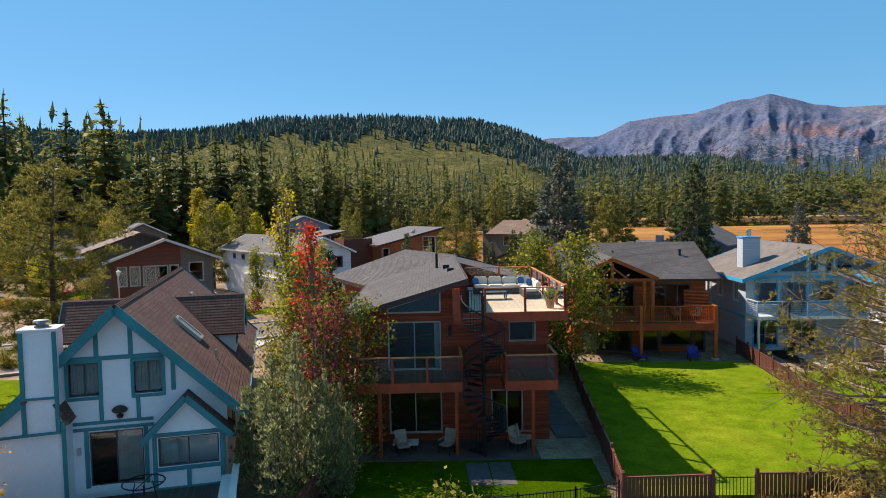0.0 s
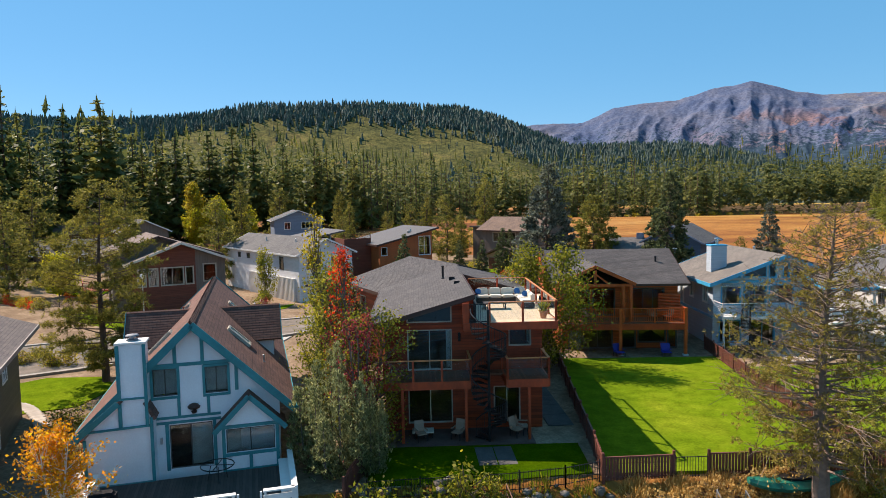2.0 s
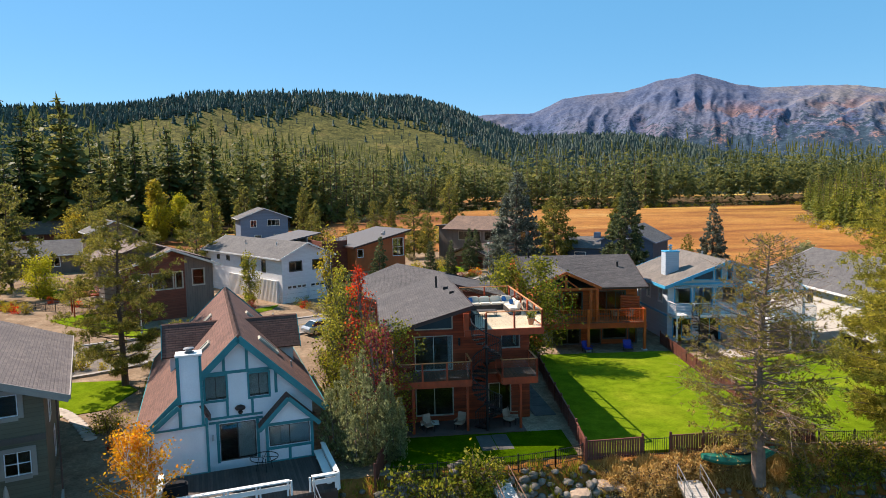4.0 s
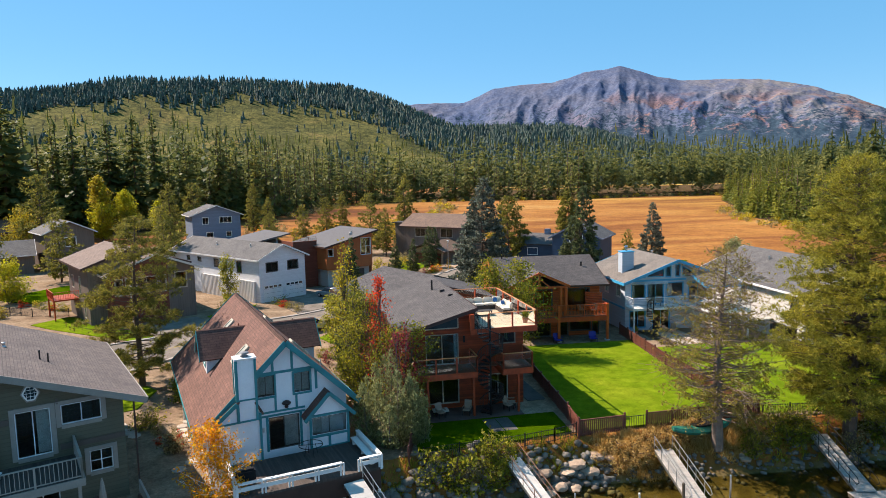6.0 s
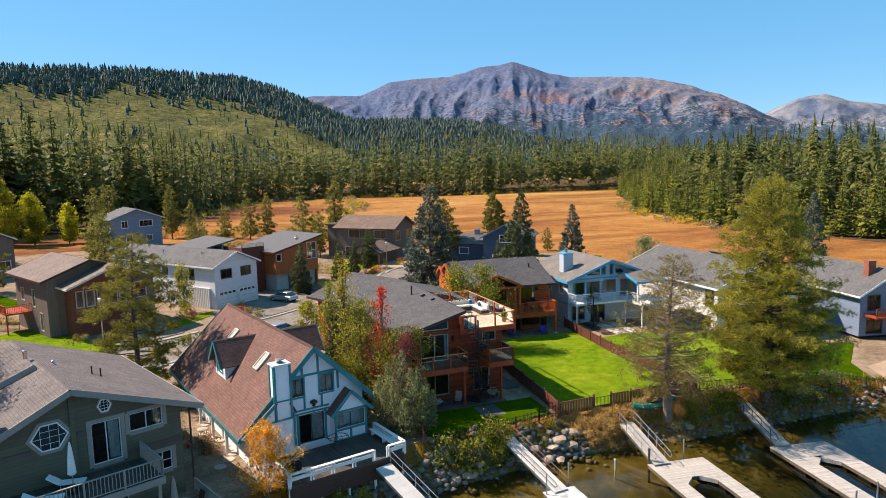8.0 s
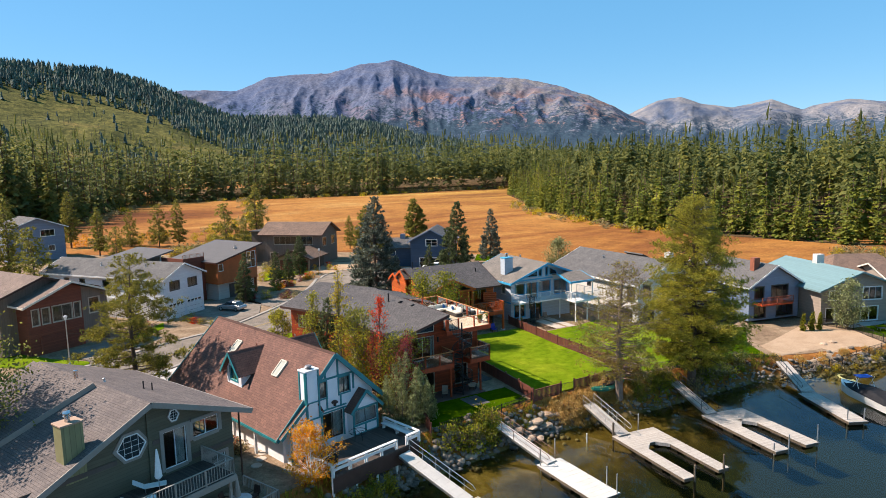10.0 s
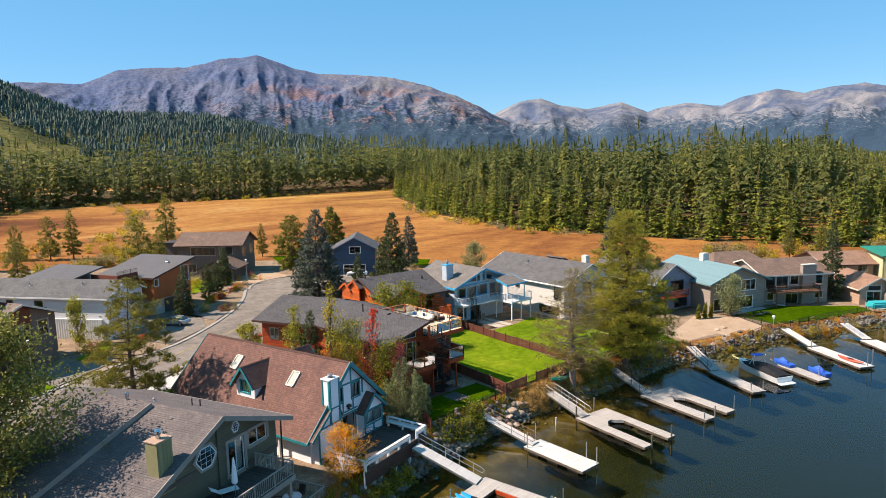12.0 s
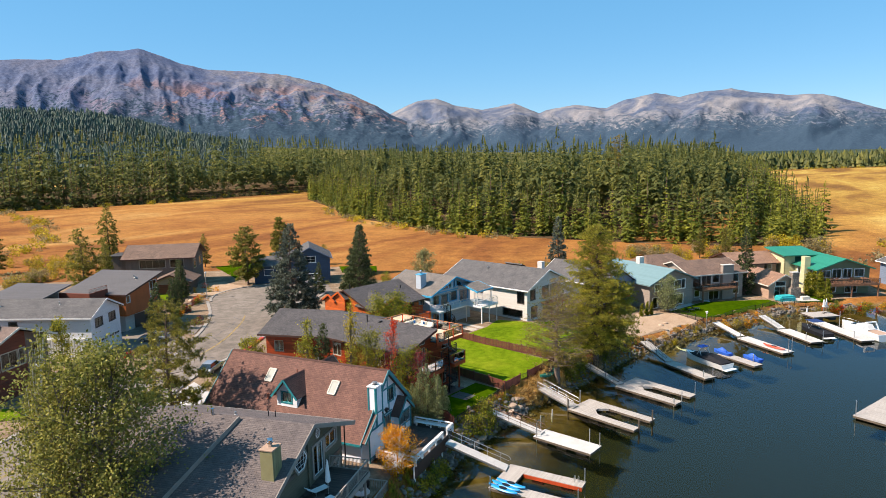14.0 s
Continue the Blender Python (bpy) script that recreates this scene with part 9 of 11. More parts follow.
def gangway(label, p, q, w, mat, rails=(1, -1), h=0.95, metal=None):
    """A ramp from shore to dock with handrails."""
    g = thing("gangway", label, "gangway", group="lake gangways")
    p, q = Vector(p), Vector(q)
    d = (q - p)
    L = d.length
    d.normalize()
    s = d.cross(Vector((0, 0, 1))).normalized()
    n = max(3, round(L / 0.7))
    for i in range(n):
        a, b = p + d * (L * i / n + 0.006), p + d * (L * (i + 1) / n - 0.006)
        bm = bmesh.new()
        up = s.cross(d)
        prism(bm, [a - s * w / 2 - up * 0.03, b - s * w / 2 - up * 0.03, b + s * w / 2 - up * 0.03, a + s * w / 2 - up * 0.03], [a - s * w / 2 + up * 0.03, b - s * w / 2 + up * 0.03, b + s * w / 2 + up * 0.03, a + s * w / 2 + up * 0.03])
        part("plank", bm, mat, g)
    for sd in (-1, 1):
        bm = bmesh.new()
        o = s * (w / 2 - 0.03) * sd - Vector((0, 0, 0.12))
        beam(bm, p + o, q + o, 0.06, 0.18)
        part("stringer", bm, M_STEEL, g)
    mt = metal or M_STEEL
    for sd in rails:
        o = s * (w / 2) * sd
        bm = bmesh.new()
        rod(bm, [p + o + Vector((0, 0, 0.1)), p + o + Vector((0, 0, h)), q + o + Vector((0, 0, h)), q + o + d * 0.25 + Vector((0, 0, h * 0.8)), q + o + Vector((0, 0, h * 0.5))], 0.028, 6)
        r = part("handrail", bm, mt, g)
        bm = bmesh.new()
        rod(bm, [p + o + Vector((0, 0, h * 0.5)), q + o + Vector((0, 0, h * 0.5))], 0.02, 6)
        part("mid_rail", bm, mt, r)
        for i in range(1, 5):
            c = p + d * (L * i / 4.6) + o
            bm = bmesh.new()
            rod(bm, [c, c + Vector((0, 0, h))], 0.022, 6)
            part("rail_post", bm, mt, r)
    return g


D = 0.42
# by the half-timbered house
dk = thing("dock", "grey U-shaped dock with a ladder beside the half-timbered house", "dock", "lake docks", m=pose(-10.9, 14.5, 0, 0, 0, 10))
deck_box(dk, 0, 5.3, -1.9, 0, D, M_DOCK)
deck_box(dk, 0, 1.4, -8.4, -1.91, D, M_DOCK)
deck_box(dk, 4.0, 5.3, -7.8, -1.91, D, M_DOCK)
slab_part(dk, "rub_rail", 3.9, 3.98, -7.8, -1.95, 0.05, 0.38, M_CEDAR_TRIM)
for x, y, h in ((5.15, -7.7, 1.7), (1.25, -8.3, 1.6), (0.05, -0.2, 1.5)):
    pile(dk, x, y, -1.5, h, 0.05)
for k in (0, 0.35):
    bm = bmesh.new()
    rod(bm, [(4.6, -7.2 + k, 0.4), (4.6, -7.2 + k, 0.95), (4.75, -7.2 + k, 1.05), (4.9, -7.2 + k, 0.95), (4.9, -7.2 + k, 0.4)], 0.025, 6)
    part("ladder_rail", bm, M_STEEL, dk)
gangway("white gangway with steel handrail from the deck to the dock", (-9.0, 20.9, 2.55), (-6.75, 15.1, 0.52), 1.25, M_DOCK_W, (-1,))


def kayak(x, y, z, rz, L, w, mat, label, name="kayak"):
    k = thing(name, label, name, m=pose(x, y, z, 0, 0, rz))
    bm = bmesh.new()
    n, m = 12, 8
    rings = []
    for i in range(n + 1):
        t = i / n
        ww = w / 2 * math.sin(math.pi * (0.03 + 0.94 * t)) ** 0.6
        lift = 0.14 * (abs(2 * t - 1) ** 3)
        rings.append([bm.verts.new((ww * math.cos(6.2832 * j / m), -L / 2 + L * t, lift + 0.17 + 0.17 * math.sin(6.2832 * j / m) * (0.35 + 0.65 * ww / (w / 2)))) for j in range(m)])
    for a, b in zip(rings, rings[1:]):
        for j in range(m):
            bm.faces.new((a[j], a[(j + 1) % m], b[(j + 1) % m], b[j]))
    bm.faces.new(rings[0][::-1])
    bm.faces.new(rings[-1])
    bmesh.ops.recalc_face_normals(bm, faces=bm.faces[:])
    part("hull", bm, mat, k)
    bm = bmesh.new()
    lathe(bm, [(w * 0.3, 0.3), (w * 0.34, 0.36), (w * 0.28, 0.37)], 10)
    bmesh.ops.scale(bm, vec=(1, 2.0, 1), verts=bm.verts[:])
    part("cockpit_rim", bm, M_IRON, k)
    return k


M_KAYAK = plain("turquoise plastic hull", (0.01, 0.24, 0.52), 0.35, 0.12, 1.5, 10, 0.02)
M_KAYAK_R = plain("red-orange plastic hull", (0.65, 0.07, 0.03), 0.35, 0.12, 1.5, 10, 0.02)
M_CANOE = plain("green canoe tarp", (0.012, 0.16, 0.11), 0.45, 0.25, 1.5, 8, 0.15)
M_HULL = plain("white gelcoat", (0.75, 0.74, 0.71), 0.25, 0.06, 1.5, 10, 0.01)
M_HULLDARK = plain("black boat cover cloth", (0.02, 0.02, 0.023), 0.85, 0.3, 1.5, 14, 0.3, spec=0.15)
M_HULLBLUE = plain("bright blue canvas", (0.02, 0.10, 0.46), 0.65, 0.2, 1.2, 6, 0.2)
M_BIMINI = plain("navy canvas", (0.012, 0.035, 0.13), 0.75, 0.2, 1.2, 6, 0.2)
for x, y, r in ((-9.35, 12.95, 2), (-9.97, 13.1, -1), (-10.6, 13.0, 1)):
    kayak(x, y, D, r, 3.1, 0.66, M_KAYAK, "turquoise sit-in kayak lying beside others on the dock")
kayak(15.3, 23.3, gz(15.3, 23.3) + 0.1, -85, 4.7, 1.35, M_CANOE, "green covered canoe upturned by the fence", "canoe").scale = (1, 1, 2.0)

# by the cedar house
dk = thing("dock", "white floating dock with steel mooring poles", "dock", "lake docks", m=pose(1.15, 17.0, 0, 0, 0, -1))
deck_box(dk, 0, 2.45, -7.0, 0, D + 0.05, M_DOCK_W)
for x, y in ((0.1, -0.4), (2.3, 0.5), (2.4, -5.6), (2.2, -6.9)):
    pile(dk, x, y, -1.5, 1.9, 0.05)
gangway("white gangway with a rusty rail below the cedar house", (1.4, 23.4, 1.95), (2.35, 16.5, 0.56), 1.1, M_DOCK_W, (1, -1), 0.8, M_RUST)
log_pole = thing("leaning_pole", "pale pole leaning out of the shallow water", "pole")
bm = bmesh.new()
rod(bm, [(8.4, 18.9, -1.4), (8.1, 18.6, 0.9)], 0.06, 7)
part("pole", bm, M_WHITE, log_pole)


def u_dock(x, y, rz, W, L, base, arm, label, poles, bevel=0.9):
    dk = thing("dock", label, "dock", "lake docks", m=pose(x, y, 0, 0, 0, rz))
    deck_box(dk, 0, W, -base, 0, D, M_DOCK)
    deck_box(dk, 0, arm, -L, -base - 0.01, D, M_DOCK)
    deck_box(dk, W - arm, W, -L, -base - 0.01, D, M_DOCK)
    for sx in (arm, W - arm):
        bm = bmesh.new()
        t = bevel if sx == arm else -bevel
        ring = [(sx, -base - 0.012), (sx, -base - bevel), (sx + t, -base - 0.012)]
        prism(bm, [(*p, D - 0.3) for p in ring], [(*p, D - 0.002) for p in ring])
        bmesh.ops.recalc_face_normals(bm, faces=bm.faces[:])
        part("corner_gusset", bm, M_DOCK, dk)
    for px, py, h, r in poles:
        pile(dk, px, py, -1.5, h, r)
    return dk


u_dock(10.4, 17.8, -7.5, 4.65, 9.0, 2.6, 1.15, "grey U-shaped dock with dark posts", [(0.2, 0.1, 1.5, 0.09), (3.4, 0.6, 1.6, 0.06), (1.0, -9.05, 1.3, 0.09), (4.1, -8.95, 1.5, 0.09)])
gangway("grey aluminium gangway with two handrails", (11.9, 22.5, 1.65), (11.3, 17.2, 0.52), 1.25, M_DOCK, (1, -1), 0.95, M_STEEL)
u_dock(21.0, 16.6, -10, 4.9, 8.8, 2.2, 1.5, "long U-shaped dock below the shore pines", [(4.8, -8.7, 1.9, 0.05), (1.4, -8.8, 1.6, 0.05), (0.1, -8.5, 1.0, 0.06)], 1.3)
gangway("weathered gangway below the tall pine", (23.7, 22.2, 1.65), (22.0, 16.2, 0.5), 1.2, M_DOCK, (1, -1), 0.9, M_IRON)


def strip_dock(p, q, w, label, mat, poles):
    a = math.degrees(math.atan2(q[0] - p[0], -(q[1] - p[1])))
    L = math.hypot(q[0] - p[0], q[1] - p[1])
    dk = thing("dock", label, "dock", "lake docks", m=pose(p[0], p[1], 0, 0, 0, a))
    deck_box(dk, -w / 2, w / 2, -L, 0, D, mat)
    for px, py, h in poles:
        pile(dk, px, py, -1.5, h, 0.055)
    return dk


strip_dock((35.0, 14.6), (31.6, 7.6), 1.9, "narrow grey dock beside a covered speedboat", M_DOCK, [(0.8, -7.4, 1.4), (-0.7, -7.2, 1.3)])
gangway("long shaded gangway with iron rails", (39.5, 20.3, 1.5), (35.2, 14.6, 0.5), 1.3, M_DOCK, (1,), 0.9, M_IRON)
strip_dock((54.4, 9.7), (49.8, 1.8), 2.3, "white dock with a red kayak on it", M_DOCK_W, [(1.0, -8.8, 2.4), (0.2, -8.9, 2.2), (-0.9, -0.5, 1.5)])
gangway("white gangway below the tan house", (58.3, 15.2, 1.3), (54.6, 9.9, 0.5), 1.3, M_DOCK_W, (), 0.9)
kayak(50.9, 4.1, D, -22, 3.6, 0.75, M_KAYAK_R, "red-orange kayak lying on the white dock")
strip_dock((63.3, 5.5), (58.3, -0.6), 2.5, "white dock beside a dark runabout", M_DOCK_W, [(1.1, -7.7, 2.0), (-1.0, -6.5, 1.6)])
gangway("white gangway with steel rails", (67.5, 10.0, 1.3), (63.4, 5.7, 0.5), 1.3, M_DOCK_W, (1,), 0.9)
strip_dock((72.5, 2.5), (63.6, -6.8), 2.4, "long white dock beside a cabin cruiser", M_DOCK_W, [(1.0, -5, 3.2), (-1.0, -11, 1.4)])
deckp = thing("lake_platform", "low timber lake platform with two folded umbrellas", "platform", m=pose(77.4, 3.6, 0, 0, 0, -42))
deck_box(deckp, -2.6, 2.6, -3.6, 0, 0.85, M_DOCK)
u_dock(27.3, -13.0, 76, 3.6, 14, 9.0, 1.2, "white dock reaching in from the opposite bank", [(0.1, -0.2, 1.9, 0.05), (3.4, -0.3, 2.1, 0.05), (0.1, -6, 1.9, 0.05)])
strip_dock((43.6, 9.8), (40.8, 3.8), 1.7, "short grey float with a blue-covered jet ski", M_DOCK, [(0.6, -5.2, 1.5)])


def boat_hull(bm, L, w, h, flare=0.75, nose=0.35, z0=-0.25):
    n = 12
    rows = []
    for i in range(n + 1):
        t = i / n
        b = w / 2 * (1 if t < 1 - nose else max(0.02, math.cos((t - 1 + nose) / nose * math.pi / 2) ** 0.8))
        up = h * (1 + 0.25 * t * t)
        y = -L / 2 + L * t
        rows.append([bm.verts.new((x, y, z)) for x, z in ((-b, up), (-b * flare, 0.15), (0, z0 + 0.3 * max(0, t - 0.7)), (b * flare, 0.15), (b, up))])
    for a, c in zip(rows, rows[1:]):
        for k in range(4):
            bm.faces.new((a[k], a[k + 1], c[k + 1], c[k]))
        bm.faces.new((a[4], a[0], c[0], c[4]))
    bm.faces.new(rows[0])
    bm.faces.new(rows[-1][::-1])
    bmesh.ops.recalc_face_normals(bm, faces=bm.faces[:])


def covered_boat():
    b = thing("speedboat", "white speedboat under a black cover with a blue bimini", "boat", m=pose(38.6, 10.4, 0, 0, 0, -24))
    bm = bmesh.new()
    boat_hull(bm, 7.6, 2.5, 0.95)
    part("hull", bm, M_HULL, b)
    bm = bmesh.new()
    rows = []
    for i in range(9):
        t = i / 8
        ww = 1.27 * (1 if t < 0.6 else max(0.05, math.cos((t - 0.6) / 0.4 * 1.5)))
        hh = 0.98 + 0.55 * math.sin(math.pi * min(1, t * 1.05 + 0.1)) + 0.15 * t
        rows.append([bm.verts.new(p) for p in ((-ww, -3.7 + 7.2 * t, 0.98 + 0.2 * t), (-ww * 0.55, -3.7 + 7.2 * t, hh), (ww * 0.55, -3.7 + 7.2 * t, hh), (ww, -3.7 + 7.2 * t, 0.98 + 0.2 * t))])
    for a, c in zip(rows, rows[1:]):
        for k in range(3):
            bm.faces.new((a[k], a[k + 1], c[k + 1], c[k]))
    bm.faces.new(rows[0])
    bm.faces.new(rows[-1][::-1])
    bmesh.ops.recalc_face_normals(bm, faces=bm.faces[:])
    part("cover", bm, M_HULLDARK, b)
    slab_part(b, "swim_platform", -1.1, 1.1, -4.5, -3.8, 0.2, 0.32, M_HULL, 0.03)
    bm = bmesh.new()
    for sx in (-0.9, 0.9):
        for dy in (-0.4, 0.4):
            rod(bm, [(sx, 0.6 + dy, 1.3), (sx * 0.95, 0.5 - dy * 0.6, 2.5)], 0.03, 6)
    part("tower", bm, M_HULL, b)
    bm = bmesh.new()
    box(bm, -0.75, 0.75, 0.3, 1.3, 2.42, 2.5)
    part("bimini", bevelled(bm, 0.04), M_HULLBLUE, b)
    return b


covered_boat()


def jet_ski(x, y, rz):
    j = thing("jet_ski", "jet ski under a bright blue cover", "jet ski", m=pose(x, y, 0.3, 0, 0, rz))
    bm = bmesh.new()
    boat_hull(bm, 2.9, 1.15, 0.5, 0.8, 0.5, 0)
    part("hull", bm, M_HULLBLUE, j)
    bm = bmesh.new()
    lathe(bm, [(0.5, 0.5), (0.42, 0.75), (0.25, 0.95), (0.08, 1.1)], 10)
    bmesh.ops.scale(bm, vec=(0.8, 1.7, 1), verts=bm.verts[:])
    part("cover", bm, M_HULLBLUE, j)


jet_ski(42.9, 5.2, -20)
jet_ski(43.4, 9.6, -20)
kayak(46.2, 16.6, gz(46.2, 16.6) + 0.1, -25, 4.2, 1.25, M_HULL, "white and red paddle craft pulled up on the stones", "paddleboard")


def cruiser():
    b = thing("cabin_cruiser", "large white cabin cruiser with a radar arch", "boat", m=pose(68.7, -5.4, 0, 0, 0, -40) @ Matrix.Scale(0.78, 4))
    bm = bmesh.new()
    boat_hull(bm, 11.5, 3.5, 1.5, 0.8, 0.45, -0.4)
    part("hull", bm, M_HULL, b)
    bm = bmesh.new()
    prism(bm, [(-1.5, -1.5, 1.5), (1.5, -1.5, 1.5), (1.0, 3.4, 1.6), (-1.0, 3.4, 1.6)], [(-1.1, -1.2, 2.5), (1.1, -1.2, 2.5), (0.6, 1.6, 2.3), (-0.6, 1.6, 2.3)])
    part("cabin", bm, M_HULL, b)
    bm = bmesh.new()
    prism(bm, [(-1.2, 0.9, 2.05), (1.2, 0.9, 2.05), (0.85, 2.6, 1.85), (-0.85, 2.6, 1.85)], [(-0.95, 0.75, 2.52), (0.95, 0.75, 2.52), (0.62, 1.7, 2.38), (-0.62, 1.7, 2.38)])
    part("windscreen", bm, M_DARKGLASS, b)
    bm = bmesh.new()
    for sx in (-1.45, 1.45):
        beam(bm, (sx, -2.6, 1.5), (sx * 0.85, -1.9, 3.2), 0.35, 0.12)
    beam(bm, (-1.25, -1.9, 3.2), (1.25, -1.9, 3.2), 0.4, 0.14)
    part("radar_arch", bm, M_HULL, b)
    slab_part(b, "cockpit_floor", -1.4, 1.4, -5.5, -1.6, 1.5, 1.54, M_PINKWALL)
    bm = bmesh.new()
    rod(bm, [(-1.2, 2.0, 2.1), (-0.9, 4.2, 2.3), (0, 5.6, 2.4), (0.9, 4.2, 2.3), (1.2, 2.0, 2.1)], 0.025, 6)
    part("bow_rail", bm, M_STEEL, b)


cruiser()
rb = thing("runabout", "dark runabout with a navy bimini top", "boat", m=pose(64.8, 1.0, 0, 0, 0, -44))
bm = bmesh.new()
boat_hull(bm, 6.6, 2.3, 0.85)
part("hull", bm, M_HULLDARK, rb)
slab_part(rb, "swim_platform", -1.0, 1.0, -4.0, -3.35, 0.2, 0.3, M_HULL, 0.03)
bm = bmesh.new()
for sx in (-0.95, 0.95):
    for dy in (-0.9, 0.9):
        rod(bm, [(sx, 0.2, 0.9), (sx, 0.2 + dy, 2.2)], 0.025, 6)
part("bimini_frame", bm, M_STEEL, rb)
bm = bmesh.new()
box(bm, -1.05, 1.05, -0.9, 1.2, 2.2, 2.28)
part("bimini", bevelled(bm, 0.04), M_BIMINI, rb)
# ---- garden trees ----
def plant(tree, x, y, rz=0, s=1.0, sink=0.1):
    tree.matrix_world = pose(x, y, gz(x, y) - sink, 0, 0, rz) @ Matrix.Scale(s, 4)
    return tree


M_TWIG = plain("grey-brown dead twigs", (0.235, 0.165, 0.125), 0.9, 0.3, 1.5, 7, 0.4)
plant(conifer("pine_tree", 13.8, 5.0, 3, M_NEEDLE_DRY, M_TWIG, "thin grey-barked pine with sparse olive needles by the shore", bare=0.16, limbs=230, tuft=0.17, blade=12, per=24, ragged=0.5, droop=-0.05, slim=0.42, gaps=0.22, trunk_r=0.33, inner=0.5, width=0.1, spread=1.6, twigs=8, clump=6), 15.9, 22.4)
plant(conifer("pine_tree", 20.0, 6.3, 8, M_NEEDLE, M_BARK, "tall broad green pine on the lake shore", bare=0.13, limbs=400, tuft=0.28, blade=11, per=54, ragged=0.42, droop=0.0, slim=0.5, gaps=0.15, trunk_r=0.38, inner=0.45, width=0.07, spread=1.7, twigs=1, clump=7), 25.9, 21.8, 40)
plant(conifer("pine_tree", 35.0, 6.5, 88, M_NEEDLE_DRY, M_TWIG, "very tall half-bare pine above the young stand", bare=0.35, limbs=110, tuft=0.6, blade=7, per=18, ragged=0.5, droop=-0.2, slim=0.3, gaps=0.3, trunk_r=0.5, inner=0.5, width=0.12, spread=1.5, twigs=5, clump=5), 217, 106)
plant(conifer("pine_tree", 14.8, 5.7, 15, M_NEEDLE_ROAD, M_BARK, "open-crowned pine beside the road", bare=0.1, limbs=116, tuft=0.31, blade=16, per=46, ragged=0.5, droop=-0.05, slim=0.45, gaps=0.3, trunk_r=0.24, inner=0.5, width=0.065, spread=1.7, twigs=1, clump=5), -25.8, 43.6)
plant(conifer("spruce_tree", 17.2, 5.5, 21, M_SPRUCE_BLUE, M_BARK, "large blue-grey spruce at the cul-de-sac", bare=0.03, limbs=260, tuft=0.5, blade=6, per=18, ragged=0.25, droop=0.2, slim=0.85, gaps=0.06, inner=0.35, width=0.2), 13.1, 73.6)
plant(conifer("spruce_tree", 15.8, 4.4, 22, M_SPRUCE, M_BARK, "dark green spruce between the log house and the blue house", bare=0.05, limbs=220, tuft=0.5, blade=6, per=14, ragged=0.3, droop=0.2, slim=0.9, gaps=0.08, inner=0.35, width=0.2), 26.7, 70.8)
plant(conifer("spruce_tree", 12.2, 3.3, 23, M_SPRUCE_BLUE, M_BARK, "lone dark spruce at the edge of the meadow", bare=0.08, limbs=150, tuft=0.5, blade=5, per=12, ragged=0.35, droop=0.1, slim=0.9, inner=0.3, width=0.2), 53.5, 99.5)
plant(conifer("pine_tree", 14.2, 4.0, 24, M_NEEDLE_MID, M_BARK, "rounded pine behind the navy house", bare=0.08, limbs=150, tuft=0.5, blade=9, spread=1.5, per=16, ragged=0.4, slim=0.55, inner=0.3, width=0.2), 43.5, 117)
plant(conifer("spruce_tree", 16.4, 3.2, 25, M_SPRUCE_BLUE, M_BARK, "pale blue spruce behind the cream house", bare=0.05, limbs=170, tuft=0.5, blade=5, per=13, ragged=0.3, droop=0.15, slim=0.85, inner=0.3, width=0.2), 61.9, 48.3)
plant(conifer("spruce_tree", 14.2, 2.7, 26, M_SPRUCE, M_BARK, "dark spruce between two lake houses", bare=0.04, limbs=140, tuft=0.45, blade=5, per=12, ragged=0.3, slim=0.8, inner=0.3, width=0.2), 84.3, 17.6)
plant(conifer("pine_tree", 13.2, 4.6, 27, M_NEEDLE_MID, M_BARK, "round-headed pine by the cul-de-sac lawn", bare=0.15, limbs=130, tuft=0.5, blade=9, spread=1.5, per=16, ragged=0.4, slim=0.4, inner=0.3, width=0.14), 27.5, 108.5)
small = conifer("spruce_tree", 8.4, 2.0, 28, M_SPRUCE, M_BARK, "young dark spruce in the garden", bare=0.03, limbs=120, tuft=0.36, blade=5, per=12, ragged=0.3, slim=0.85, inner=0.3, width=0.2)
plant(small, -4.9, 87.0)
for x, y, s, r in ((7.5, 103, 0.75, 40), (11.5, 108.5, 0.95, 80), (3.5, 97.5, 0.8, 120), (-7.4, 41.5, 1.05, 10), (13.5, 113, 0.9, 200), (31, 88, 0.8, 10)):
    copy_thing(small, pose(x, y, gz(x, y) - 0.1, 0, 0, r)).scale = (s, s, s)
mid = conifer("pine_tree", 14, 4.4, 31, M_NEEDLE_MID, M_BARK, "bushy olive pine among the houses", bare=0.1, limbs=90, tuft=0.55, blade=6, spread=1.6, per=15, ragged=0.45, slim=0.42, inner=0.4, width=0.14, clump=5)
plant(mid, 2.6, 134)
mid2 = conifer("pine_tree", 18, 3.8, 33, M_NEEDLE_MID, M_BARK, "tall narrow pine behind the houses", bare=0.12, limbs=100, tuft=0.6, blade=6, spread=1.5, per=14, ragged=0.4, slim=0.55, inner=0.35, width=0.14, clump=5)
plant(mid2, 11.5, 140)
